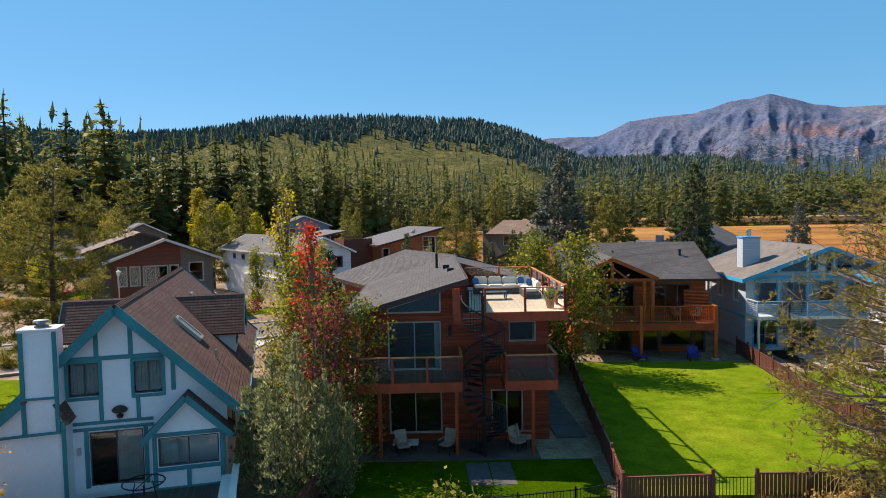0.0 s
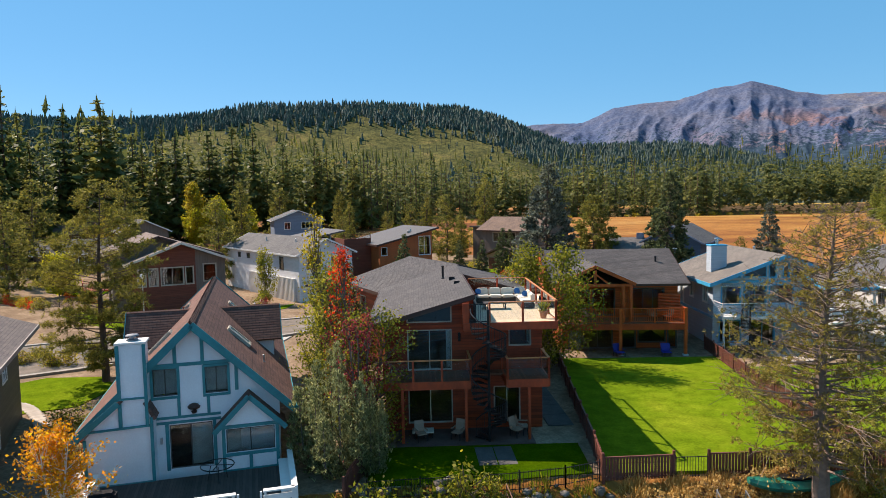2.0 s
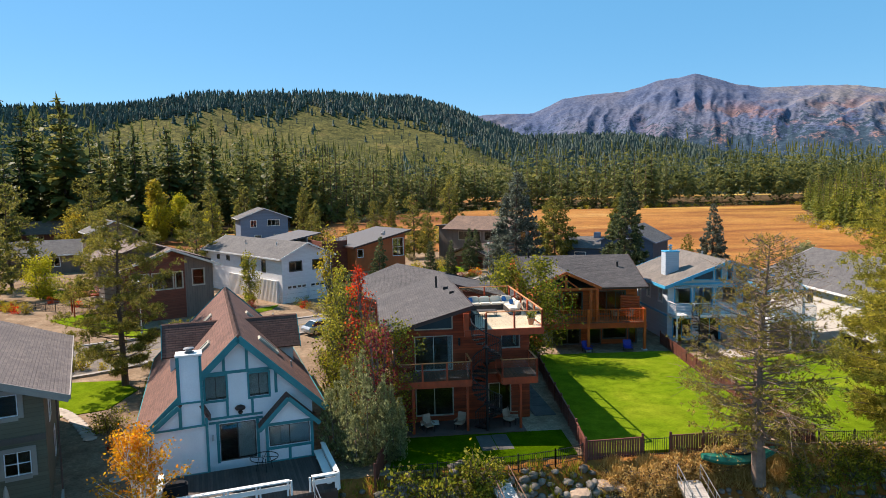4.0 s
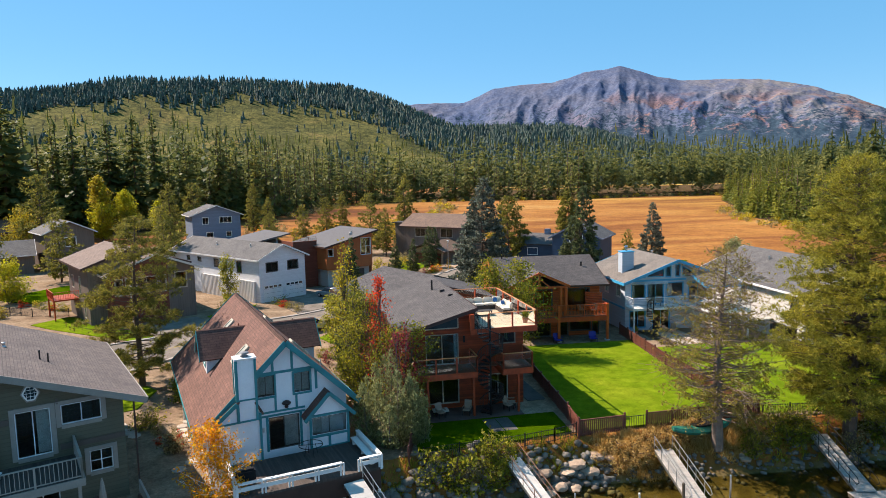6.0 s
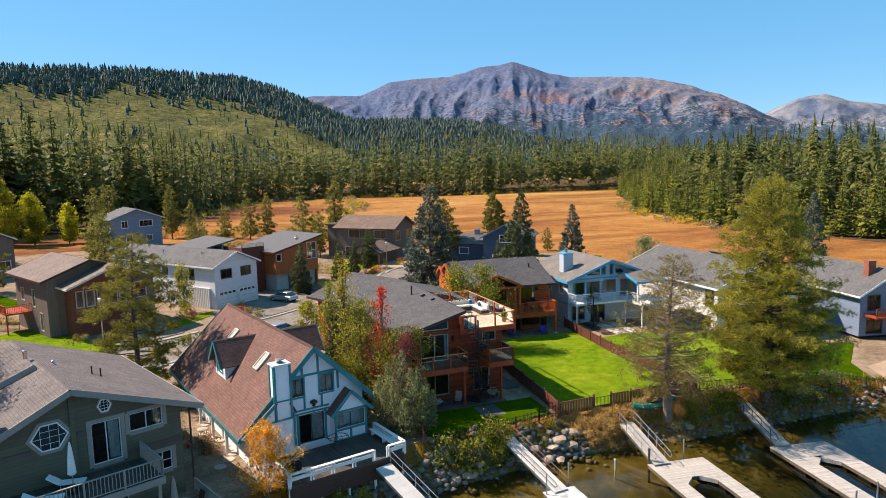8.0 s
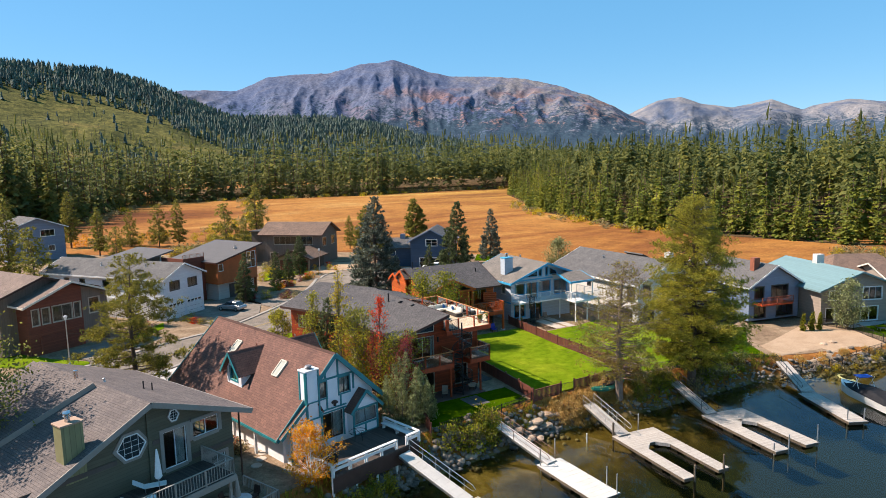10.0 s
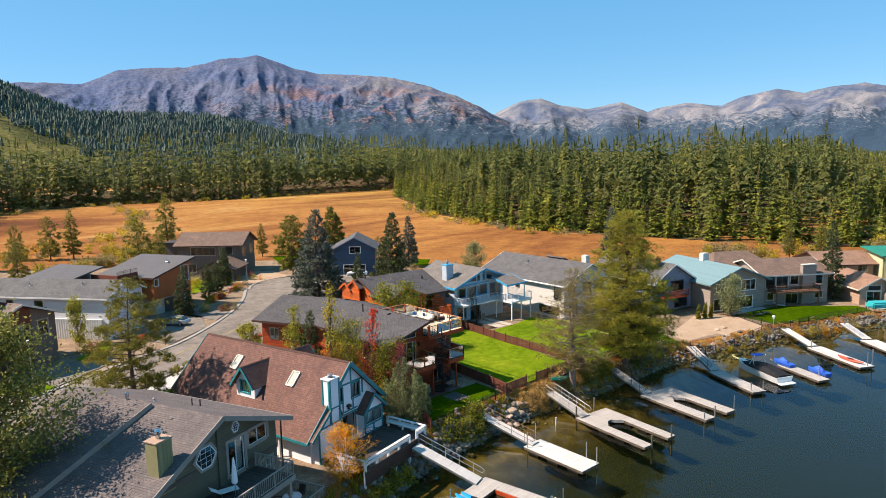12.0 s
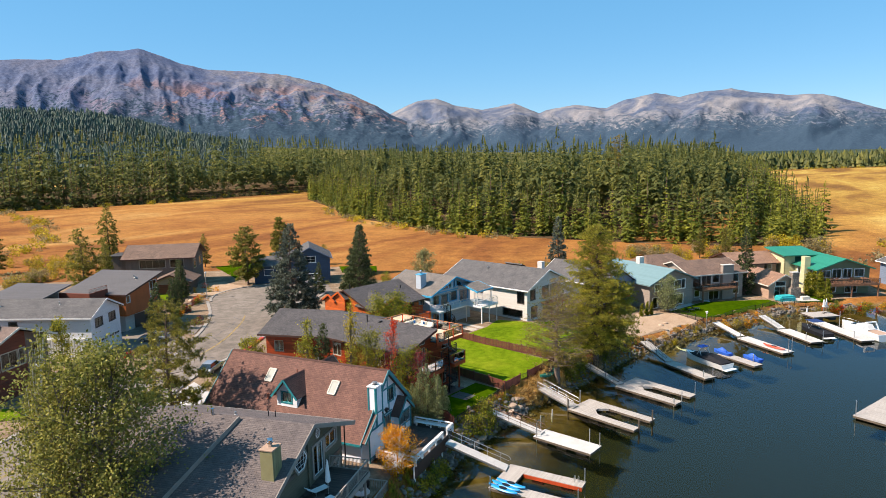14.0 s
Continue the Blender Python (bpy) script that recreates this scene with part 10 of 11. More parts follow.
for k, (x, y, s, r) in enumerate([(-55, 112, 0.9, 50), (-40, 132, 0.95, 130), (-66, 104, 1.25, 170), (-72, 96, 1.1, 210), (-6.2, 180, 0.85, 290), (-1.5, 176, 0.75, 20), (-13, 186, 0.7, 60),
                                  (5.4, 128.6, 0.6, 100), (-82, 110, 1.3, 140), (-90, 128, 1.4, 180), (-44, 186, 1.2, 260), (-28, 195, 0.9, 300), (-70, 146, 1.4, 340), (-86, 78, 1.2, 33), (-20, 140, 0.7, 99),
                                  (36.3, 141, 0.5, 12), (58, 118, 0.4, 70), (-22, 170, 0.7, 15), (-62, 90, 1.0, 77), (-54, 72, 0.75, 40), (-96, 100, 1.35, 120), (-104, 84, 1.3, 160), (-35, 100.5, 0.98, 25), (125, 40, 0.5, 20), (131, 35, 0.58, 200)]):
    copy_thing(mid2 if k % 2 else mid, pose(x, y, gz(x, y) - 0.1, 0, 0, r)).scale = (s, s, s)

# broadleaf trees
juniper = juniper_bush("juniper_tree", 6.6, 2.7, 41, M_LEAF_OLIVE, M_BARK_GREY, "dense grey-green juniper beside the white deck")
plant(juniper, -6.2, 25.9)
copy_thing(juniper, pose(-4.6, 26.0, gz(-4.6, 26.0) - 0.1, 0, 0, 140)).scale = (0.62, 0.62, 0.78)
plant(broadleaf("maple_tree", 10.8, 1.7, 42, M_LEAF_WINE, M_BARK_GREY, "slim autumn maple with scarlet top and wine-red base", bare=0.3, ends=62, per=38, size=0.085, shape=0.8, puff=0.17, mixed=M_LEAF_RED), -6.3, 31.2)
plant(broadleaf("plum_tree", 7.6, 1.7, 142, M_LEAF_WINE, M_BARK_GREY, "dark wine-leaved plum among the green trees", bare=0.06, ends=70, per=34, size=0.085, stems=3, shape=0.8, puff=0.28), -5.0, 28.0)
plant(broadleaf("aspen_tree", 9.6, 2.4, 43, M_LEAF_GREEN, M_BARK_GREY, "green aspen turning yellow between the two houses", bare=0.1, ends=170, per=58, size=0.085, stems=3, shape=0.85, puff=0.26, mixed=M_LEAF_YG), -7.3, 33.2)
plant(broadleaf("aspen_tree", 7.4, 2.5, 44, M_LEAF_YG, M_BARK_GREY, "bushy yellow-green tree against the cedar house", bare=0.06, ends=150, per=60, size=0.08, stems=3, shape=0.9, puff=0.27, mixed=M_LEAF_GREEN), -5.0, 29.6)
plant(broadleaf("aspen_tree", 13.2, 1.5, 45, M_LEAF_YG, M_BARK_GREY, "tall thin yellow-leaved aspen beside the house", bare=0.12, ends=70, per=40, size=0.1, shape=0.75, puff=0.3, mixed=M_LEAF_YELLOW), -8.2, 35.5)
plant(broadleaf("aspen_tree", 9.4, 1.8, 145, M_LEAF_YG, M_BARK_GREY, "thin yellow-green aspen at the house wall", bare=0.1, ends=70, per=50, size=0.1, shape=0.85, puff=0.28), -7.6, 43.5)
plant(broadleaf("aspen_tree", 5.4, 1.7, 46, M_LEAF_YG, M_BARK_GREY, "small yellow-green tree on the street side lawn", bare=0.1, ends=60, per=45, size=0.12, stems=2, puff=0.25), -8.6, 54.5)
plant(broadleaf("aspen_tree", 9.4, 3.8, 47, M_LEAF_GREEN, M_BARK_GREY, "leafy green tree between the cedar and log houses", bare=0.1, ends=150, per=70, size=0.12, stems=2, shape=0.9, puff=0.24), 7.6, 45.4)
plant(broadleaf("aspen_tree", 7.8, 1.5, 48, M_LEAF_YG, M_BARK_GREY, "slender yellow aspen before the white house", bare=0.12, ends=50, per=45, size=0.13, puff=0.28), -22.6, 79.5)
plant(broadleaf("cottonwood_tree", 16.4, 7.4, 49, M_LEAF_SILVER, M_BARK_GREY, "tall airy cottonwood beside the olive house", bare=0.06, ends=340, per=125, size=0.12, stems=5, shape=0.8, puff=0.13), -40.4, 28.6)
plant(broadleaf("aspen_tree", 18.2, 1.9, 149, M_LEAF_SILVER, M_WHITE, "thin pale-stemmed aspen rising above the cottonwood", bare=0.3, ends=70, per=60, size=0.11, shape=0.8, puff=0.2), -42.6, 30.8)
plant(broadleaf("birch_tree", 4.6, 2.2, 50, M_LEAF_ORANGE, M_WHITE, "small birch with orange autumn leaves at the deck corner", bare=0.08, ends=110, per=52, size=0.075, stems=4, shape=0.9, puff=0.17), -16.7, 20.6)
plant(broadleaf("garden_tree", 7.2, 2.9, 51, M_LEAF_OLIVE, M_BARK_GREY, "round grey-green garden tree by the sand beach", bare=0.15, ends=80, per=50, size=0.13, puff=0.25), 61.5, 24.8)
plant(broadleaf("willow_tree", 6.4, 3.4, 52, M_LEAF_OLIVE, M_BARK_GREY, "low spreading tree at the meadow edge", bare=0.1, ends=80, per=45, size=0.16, puff=0.25), 60.5, 84)
plant(broadleaf("cottonwood_tree", 19.5, 4.2, 53, M_LEAF_LIME, M_BARK_GREY, "tall yellow cottonwood before the pines", bare=0.1, ends=150, per=70, size=0.26, puff=0.26, mixed=M_LEAF_YELLOW), -72, 197)
plant(broadleaf("cottonwood_tree", 15, 4.2, 54, M_LEAF_GREEN, M_BARK_GREY, "yellow-green cottonwood beside a taller one", bare=0.1, ends=130, per=60, size=0.26, puff=0.26, mixed=M_LEAF_LIME), -65, 198)
plant(broadleaf("cottonwood_tree", 12, 3.0, 154, M_LEAF_LIME, M_BARK_GREY, "small yellow cottonwood at the end of the row", bare=0.1, ends=100, per=55, size=0.24, puff=0.26), -56, 197)
plant(broadleaf("cottonwood_tree", 12.5, 4.8, 55, M_LEAF_YELLOW, M_BARK_GREY, "golden cottonwood by the road", bare=0.12, ends=110, per=60, size=0.18, puff=0.27), -76, 152)
plant(broadleaf("aspen_tree", 6.4, 2.6, 57, M_LEAF_LIME, M_BARK_GREY, "bright yellow-green tree beside the pond", bare=0.1, ends=90, per=60, size=0.14, stems=2, puff=0.27), -55.5, 91.8)
arb = broadleaf("arborvitae", 3.6, 0.55, 56, M_LEAF_GREEN, M_BARK, "clipped column-shaped green arborvitae", bare=0.02, ends=60, per=30, size=0.12, shape=0.7, puff=0.4)
plant(arb, 91.2, 7.0, 0, 1.35)
for x, y, s in ((90.4, 5.9, 1.45), (88.9, 4.4, 1.5), (87.5, 2.9, 1.25), (55.5, 27.4, 0.7), (56.6, 26.9, 0.75), (57.7, 26.5, 0.7)):
    copy_thing(arb, pose(x, y, gz(x, y) - 0.05, 0, 0, x * 40)).scale = (s, s, s)

# shrubs, a few kinds repeated
SHRUBS = {
    "yellow": broadleaf("shrub", 1.3, 0.8, 61, M_LEAF_YELLOW, M_BARK, "rounded golden autumn shrub", bare=0.05, ends=30, per=15, size=0.072, stems=3, puff=0.35, category="shrub"),
    "green": broadleaf("shrub", 1.4, 0.9, 62, M_LEAF_GREEN, M_BARK, "rounded green garden shrub", bare=0.05, ends=30, per=15, size=0.072, stems=3, puff=0.35, category="shrub"),
    "red": broadleaf("shrub", 1.1, 0.7, 63, M_LEAF_RED, M_BARK, "small scarlet autumn shrub", bare=0.05, ends=26, per=15, size=0.062, stems=3, puff=0.35, category="shrub"),
    "sage": broadleaf("shrub", 1.3, 0.9, 64, M_SAGE, M_BARK, "dry grey-gold sage bush", bare=0.05, ends=30, per=15, size=0.082, stems=3, puff=0.35, category="shrub"),
    "wine": broadleaf("shrub", 1.4, 0.9, 65, M_LEAF_WINE, M_BARK, "rounded wine-red barberry shrub", bare=0.05, ends=26, per=15, size=0.072, stems=3, puff=0.35, category="shrub"),
    "straw": broadleaf("shrub", 1.0, 0.8, 67, M_STRAW, M_BARK, "rounded dry golden shore shrub", bare=0.02, ends=34, per=16, size=0.06, stems=3, puff=0.3, category="shrub"),
    "orange": broadleaf("shrub", 1.2, 0.7, 66, M_LEAF_ORANGE, M_BARK, "small rounded orange autumn shrub", bare=0.05, ends=26, per=15, size=0.062, stems=3, puff=0.35, category="shrub"),
}
first = {k: True for k in SHRUBS}


scrub = {k: [] for k in SHRUBS}         # the far ones, one mesh a kind


def shrub(kind, x, y, s=1.0):
    if not first[kind] and (y > 62 or x > 60 or (x > 38 and y > 30)):
        scrub[kind].append((x, y, s))
    elif first[kind]:
        first[kind] = False
        plant(SHRUBS[kind], x, y, 0, s, 0.05)
    else:
        o = copy_thing(SHRUBS[kind], pose(x, y, gz(x, y) - 0.05, 0, 0, (x * 37 + y * 91) % 360))
        o.scale = (s, s, s * (0.85 + 0.3 * ((x * 7.3) % 1)))


rng = random.Random(33)
for kinds, x0, y0, x1, y1, n, lo, hi in [
    ("yellow green sage red", -16, 79, -12.6, 71.5, 9, 0.6, 1.1), ("orange yellow sage wine green", -4.5, 89, 2.5, 85, 12, 0.6, 1.1), ("red green sage wine yellow orange", 2, 93, 13, 104, 26, 0.6, 1.2),
    ("orange red green yellow", 12, 106, 20, 126, 16, 0.7, 1.3), ("green yellow sage", -36, 50, -27, 47.5, 10, 0.7, 1.2), ("wine green", -24, 77, -20, 73.5, 4, 1.0, 1.5),
    ("green sage red", -23.5, 34, -19.6, 27, 10, 0.6, 1.1), ("green green yellow", -24, 45, -19.5, 36, 8, 0.8, 1.3), ("sage yellow", 34, 52, 48, 63, 8, 0.8, 1.4), ("sage yellow sage green", 48, 70, 84, 62, 26, 1.0, 2.2),
    ("sage sage yellow", 88, 40, 118, 22, 22, 1.2, 2.4), ("sage yellow", 5, 178, 40, 160, 18, 1.5, 3.0), ("yellow sage orange", -40, 196, 0, 200, 12, 1.5, 3.0), ("green wine", -10, 50, -7.5, 40, 6, 0.7, 1.0),
    ("green yellow red", -52, 88, -44, 82, 10, 0.6, 1.0), ("sage green", 40, 84, 56, 96, 10, 0.8, 1.5), ("green sage", 22, 21.6, 34, 22.2, 14, 0.8, 1.4), ("green", -4, 21.8, 0.8, 22.6, 7, 1.1, 1.7), ("yellow green yellow", -15.5, 18.6, -10.5, 20.4, 14, 0.6, 1.0),
    ("yellow sage orange", 59, 15.0, 73, 10.0, 30, 0.7, 1.3), ("orange green red", 88, -3, 96, -8, 14, 0.7, 1.2), ("sage yellow", 40, 19.4, 58, 16.2, 18, 0.4, 0.8), ("sage green yellow", -5, 104, 8, 140, 14, 0.8, 1.6), ("green", 96, 30, 104, 20, 6, 1.2, 2.0),
    ("straw", 7.6, 22.6, 15.0, 23.4, 26, 0.8, 1.25), ("green green sage", 16.8, 21.9, 23.2, 22.7, 16, 0.8, 1.3), ("green sage green", -1.5, 22.2, 1.6, 23.2, 5, 0.8, 1.2), ("sage yellow sage", -40, 188, 20, 186, 16, 1.4, 2.4), ("yellow sage green sage", -14, 150, 6, 158, 18, 1.3, 2.4), ("green yellow sage red", -60, 86, -50, 78, 14, 0.7, 1.3), ("yellow sage", 112, 56, 123, 40, 16, 1.5, 2.6), ("sage yellow sage", 118, 48, 140, 31, 14, 1.5, 2.4), ("yellow sage sage", 148, 30, 156, 8, 18, 2.0, 3.4), ("green orange green red", 83, 3.5, 91, -3.5, 22, 0.7, 1.2)]:
    kk = kinds.split()
    for i in range(n):
        t = rng.uniform(0, 1)
        x, y = x0 + (x1 - x0) * t + rng.uniform(-0.8, 0.8), y0 + (y1 - y0) * (t if abs(y1 - y0) < 12 or abs(x1 - x0) < 6 else rng.uniform(0, 1)) + rng.uniform(-0.5, 0.5)
        shrub(rng.choice(kk), x, y, rng.uniform(lo, hi))


for kind, spots in scrub.items():
    if not spots:
        continue
    crown = next(c for c in SHRUBS[kind].children if c.name.startswith("crown")).data
    co = np.empty(len(crown.vertices) * 3, np.float32)
    crown.vertices.foreach_get("co", co)
    co = co.reshape(-1, 3)
    V = []
    for x, y, s in spots:
        a = (x * 37 + y * 91) % 6.283
        c, sn = math.cos(a) * s, math.sin(a) * s
        V.append(np.column_stack([co[:, 0] * c - co[:, 1] * sn + x, co[:, 0] * sn + co[:, 1] * c + y, co[:, 2] * s * (0.85 + 0.3 * ((x * 7.3) % 1)) + gz(x, y) - 0.05]))
    V = np.concatenate(V)
    tagged(link_mesh("scrub", tri_mesh("scrub", V, quads(len(V) // 4)), crown.materials[0]), "low " + kind + " garden and meadow-edge scrub among the far houses", "shrubs", kind="stuff")


def grass_bank(name, spots, n, h, material, label, seed):
    """Tufted grass as one mesh of blades."""
    rng = np.random.default_rng(seed)
    C, S = [], []
    for x, y, r in spots:
        k = int(n * r * r)
        a, d = rng.uniform(0, 6.28, k), r * np.sqrt(rng.uniform(0, 1, k))
        px, py = x + d * np.cos(a), y + d * np.sin(a)
        clump = 0.6 + 0.6 * (np.sin(px * 3.1 + seed) * np.sin(py * 2.7) > 0.1)
        C.append(np.column_stack([px, py, land_z(px, py)]))
        S.append(h * rng.uniform(0.5, 1.2, k) * clump)
    C, S = np.concatenate(C), np.concatenate(S)
    V = blades(rng, C, np.repeat([[0, 0, 1.0]], len(C), 0), S, 6, 0.028, 0.7, 0.8)
    return tagged(link_mesh(name, tri_mesh(name, V, quads(len(V) // 4)), material), label, "grass", kind="stuff")


grass_bank("shore_grass", [(x, 22.9 + 0.5 * math.sin(x), 1.0) for x in np.arange(8, 20.5, 0.9)] + [(x, 23.5, 0.8) for x in np.arange(8.5, 13, 0.9)] + [(x, np.interp(x, SHORE_X, SHORE_Y) + 1.8, 0.9) for x in np.arange(40, 86, 3.4)], 520, 0.45, M_STRAW, "dry straw-coloured shore grass", 71)
grass_bank("shore_grass", [(x, np.interp(x, SHORE_X, SHORE_Y) + 1.5, 1.0) for x in np.arange(-8, 7, 1.3)] + [(x, 21.9, 1.0) for x in np.arange(19, 40, 1.2)] + [(x, np.interp(x, SHORE_X, SHORE_Y) + 1.6, 1.0) for x in np.arange(-20, -9, 1.4)], 90, 0.5, M_LEAF_GREEN, "rough green bank grass above the stones", 72)


def meadow_bushes():
    """Low yellow and sage bushes along the far edges of the meadow."""
    rng = np.random.default_rng(91)
    for mat, share in ((M_LEAF_YELLOW, 0), (M_SAGE, 1)):
        C = []
        for line in (F_FRONT, R_FRONT[2:8], FAR_FRONT, [(108, 20), (130, 10), (155, 2), (190, 4)], [(2, 200), (12, 215), (25, 235), (50, 300), (70, 420)], [(-8, 158), (2, 168), (14, 175), (30, 172)]):
            for (ax, ay), (bx, by) in zip(line, line[1:]):
                L = math.hypot(bx - ax, by - ay)
                nx, ny = (by - ay) / L, -(bx - ax) / L
                for _ in range(int(L / 4)):
                    if rng.uniform() < 0.35:
                        continue
                    t, o = rng.uniform(), rng.normal(4, 3)
                    x, y = ax + (bx - ax) * t + nx * o, ay + (by - ay) * t + ny * o
                    r = rng.uniform(0.9, 2.6)
                    c = np.clip(rng.normal(0, 1, (80, 3)), -1.6, 1.6) * np.array([r * 0.5, r * 0.5, r * 0.34]) + np.array([x, y, gz(x, y) + r * 0.45])
                    C.append(np.column_stack([c, np.full(80, r * 0.17)]))
        C = np.concatenate(C)
        V = leaves(rng, C[:, :3], C[:, 3])
        tagged(link_mesh("meadow_shrubs", tri_mesh("meadow_shrubs", V, quads(len(C))), mat), "golden willow scrub along the meadow edge" if not share else "grey-gold sage scrub along the meadow edge", "shrubs", kind="stuff")


meadow_bushes()
# ---- furniture and small things ----
M_CUSHION = plain("cream outdoor cushion", (0.62, 0.57, 0.48), 0.85, 0.1, 2, 12, 0.15)
M_CUSHION_B = plain("blue cushion", (0.03, 0.14, 0.36), 0.85, 0.15, 2, 12, 0.15)
M_WICKER = plain("dark wicker", (0.05, 0.042, 0.036), 0.7, 0.3, 3, 30, 0.5)
M_ADIRON = plain("cobalt blue plastic", (0.02, 0.03, 0.28), 0.5, 0.15, 2, 10, 0.05)
M_TERRACOTTA = plain("terracotta pot", (0.32, 0.14, 0.07), 0.8, 0.2, 2, 10, 0.2)
M_CANVAS = plain("white umbrella canvas", (0.72, 0.70, 0.68), 0.85, 0.1, 2, 10, 0.15)
M_TABLE_RED = plain("red-brown table top", (0.20, 0.05, 0.035), 0.5, 0.2, 1, 8, 0.1)
M_PAINT_SILVER = plain("silver car paint", (0.42, 0.43, 0.44), 0.25, 0.05, 2, 10, 0.0, metal=0.6)
M_PAINT_WHITE = plain("white car paint", (0.75, 0.75, 0.75), 0.25, 0.04, 2, 10, 0.0)
M_TYRE = plain("tyre rubber", (0.02, 0.02, 0.02), 0.8, 0.2, 2, 10, 0.1)


def soft_box(parent, name, x0, x1, y0, y1, z0, z1, mat, b=0.05):
    bm = bmesh.new()
    box(bm, x0, x1, y0, y1, z0, z1)
    bmesh.ops.bevel(bm, geom=bm.edges[:], offset=min(b, (z1 - z0) * 0.4, (x1 - x0) * 0.4, (y1 - y0) * 0.4), segments=2, affect="EDGES")
    return part(name, bm, mat, parent)


def sofa():
    s = thing("corner_sofa", "L-shaped wicker terrace sofa with cream and blue cushions", "sofa", m=pose(1, 31.4, 9.0, 0, 0, 1.0))
    soft_box(s, "base", 0.75, 4.1, 5.0, 5.9, 0.02, 0.34, M_WICKER, 0.03)
    soft_box(s, "base", 3.25, 4.1, 2.7, 4.99, 0.02, 0.34, M_WICKER, 0.03)
    for i in range(4):
        soft_box(s, "seat_cushion", 0.78 + i * 0.82, 1.56 + i * 0.82, 5.02, 5.7, 0.35, 0.52, M_CUSHION)
        soft_box(s, "back_cushion", 0.78 + i * 0.82, 1.56 + i * 0.82, 5.68, 5.95, 0.42, 0.92, M_CUSHION, 0.08)
    for i in range(2):
        soft_box(s, "seat_cushion", 3.3, 3.95, 2.75 + i * 1.1, 3.82 + i * 1.1, 0.35, 0.52, M_CUSHION)
        soft_box(s, "back_cushion", 3.86, 4.12, 2.75 + i * 1.1, 3.82 + i * 1.1, 0.42, 0.9, M_CUSHION, 0.08)
    for x, y in ((0.9, 5.5), (3.45, 5.5), (3.75, 4.15)):
        c = soft_box(s, "pillow", -0.19, 0.19, -0.07, 0.07, 0, 0.36, M_CUSHION_B, 0.07)
        c.location = (x, y, 0.54)
        c.rotation_euler = (-0.3, 0, 0.3)


sofa()
tb = thing("coffee_table", "low glass and metal coffee table on the roof terrace", "table", m=pose(2.6, 34.4, 9.0, 0, 0, 2))
soft_box(tb, "top", -0.7, 0.7, -0.4, 0.4, 0.36, 0.4, M_WICKER, 0.01)
for a, b in ((-0.62, -0.33), (0.62, -0.33), (-0.62, 0.33), (0.62, 0.33)):
    slab_part(tb, "leg", a - 0.03, a + 0.03, b - 0.03, b + 0.03, 0.0, 0.36, M_IRON)


def planter(x, y, z, label, mat=None):
    p = thing("planter", label, "planter", m=pose(x, y, z))
    bm = bmesh.new()
    lathe(bm, [(0.16, 0), (0.24, 0.38), (0.27, 0.4), (0.27, 0.44), (0.22, 0.44), (0.2, 0.38)], 12)
    part("pot", bm, M_TERRACOTTA, p)
    rng = np.random.default_rng(int(abs(x * 10)))
    C = rng.normal(0, 0.08, (60, 3)) + np.array([0, 0, 0.45])
    V = blades(rng, C, np.repeat([[0, 0, 1.0]], 60, 0), np.full(60, 0.45), 3, 0.07, 0.5, 0.9)
    link_mesh("plant", tri_mesh("plant", V, quads(len(V) // 4)), mat or M_LEAF_GREEN, p)
    return p


planter(5.0, 30.9, 9.0, "terracotta pot of green grass at the terrace corner")
planter(0.95, 36.6, 9.0, "terracotta pot with a leafy plant by the sofa")
planter(23.7, 48.9, 2.45, "pot of yellow flowers by the blue house", M_LEAF_YELLOW)


def patio_chair(x, y, z, rz, mat, label, name="patio_chair", s=1.0):
    c = thing(name, label, "chair", m=pose(x, y, z, 0, 0, rz))
    soft_box(c, "seat", -0.28 * s, 0.28 * s, -0.28 * s, 0.28 * s, 0.36, 0.44, mat, 0.03)
    b = soft_box(c, "backrest", -0.28 * s, 0.28 * s, -0.03, 0.04, 0, 0.62, mat, 0.03)
    b.location, b.rotation_euler = (0, 0.27 * s, 0.42), (-0.25, 0, 0)
    for sx in (-0.27, 0.27):
        for sy in (-0.25, 0.25):
            slab_part(c, "leg", sx * s - 0.02, sx * s + 0.02, sy * s - 0.02, sy * s + 0.02, 0, 0.4, M_IRON)
        slab_part(c, "armrest", sx * s - 0.035, sx * s + 0.035, -0.26 * s, 0.28 * s, 0.6, 0.64, mat)
    return c


for x, y, r in ((-2.0, 29.6, 20), (0.0, 29.7, -30), (3.3, 29.9, 40), (3.7, 30.4, 80)):
    patio_chair(x, y, 2.6, r, M_PINKWALL, "cushioned chair in the shade under the deck")
for x, y, r in ((14.2, 47.6, 8), (18.0, 47.3, -8)):
    patio_chair(x, y, 2.5, r, M_ADIRON, "cobalt blue adirondack chair on the lawn edge", "adirondack_chair", 1.35)
for x, y, z, r in ((17.4, 48.9, 5.25, 100), (18.6, 48.6, 5.25, -60), (12.0, 49.2, 5.25, 40), (25.6, 49.2, 5.45, 20), (26.6, 49.4, 5.45, -30), (27.5, 49.0, 2.2, 30), (28.6, 49.4, 2.2, -20)):
    patio_chair(x, y, z, r, M_PINKWALL, "tan patio chair by a table")


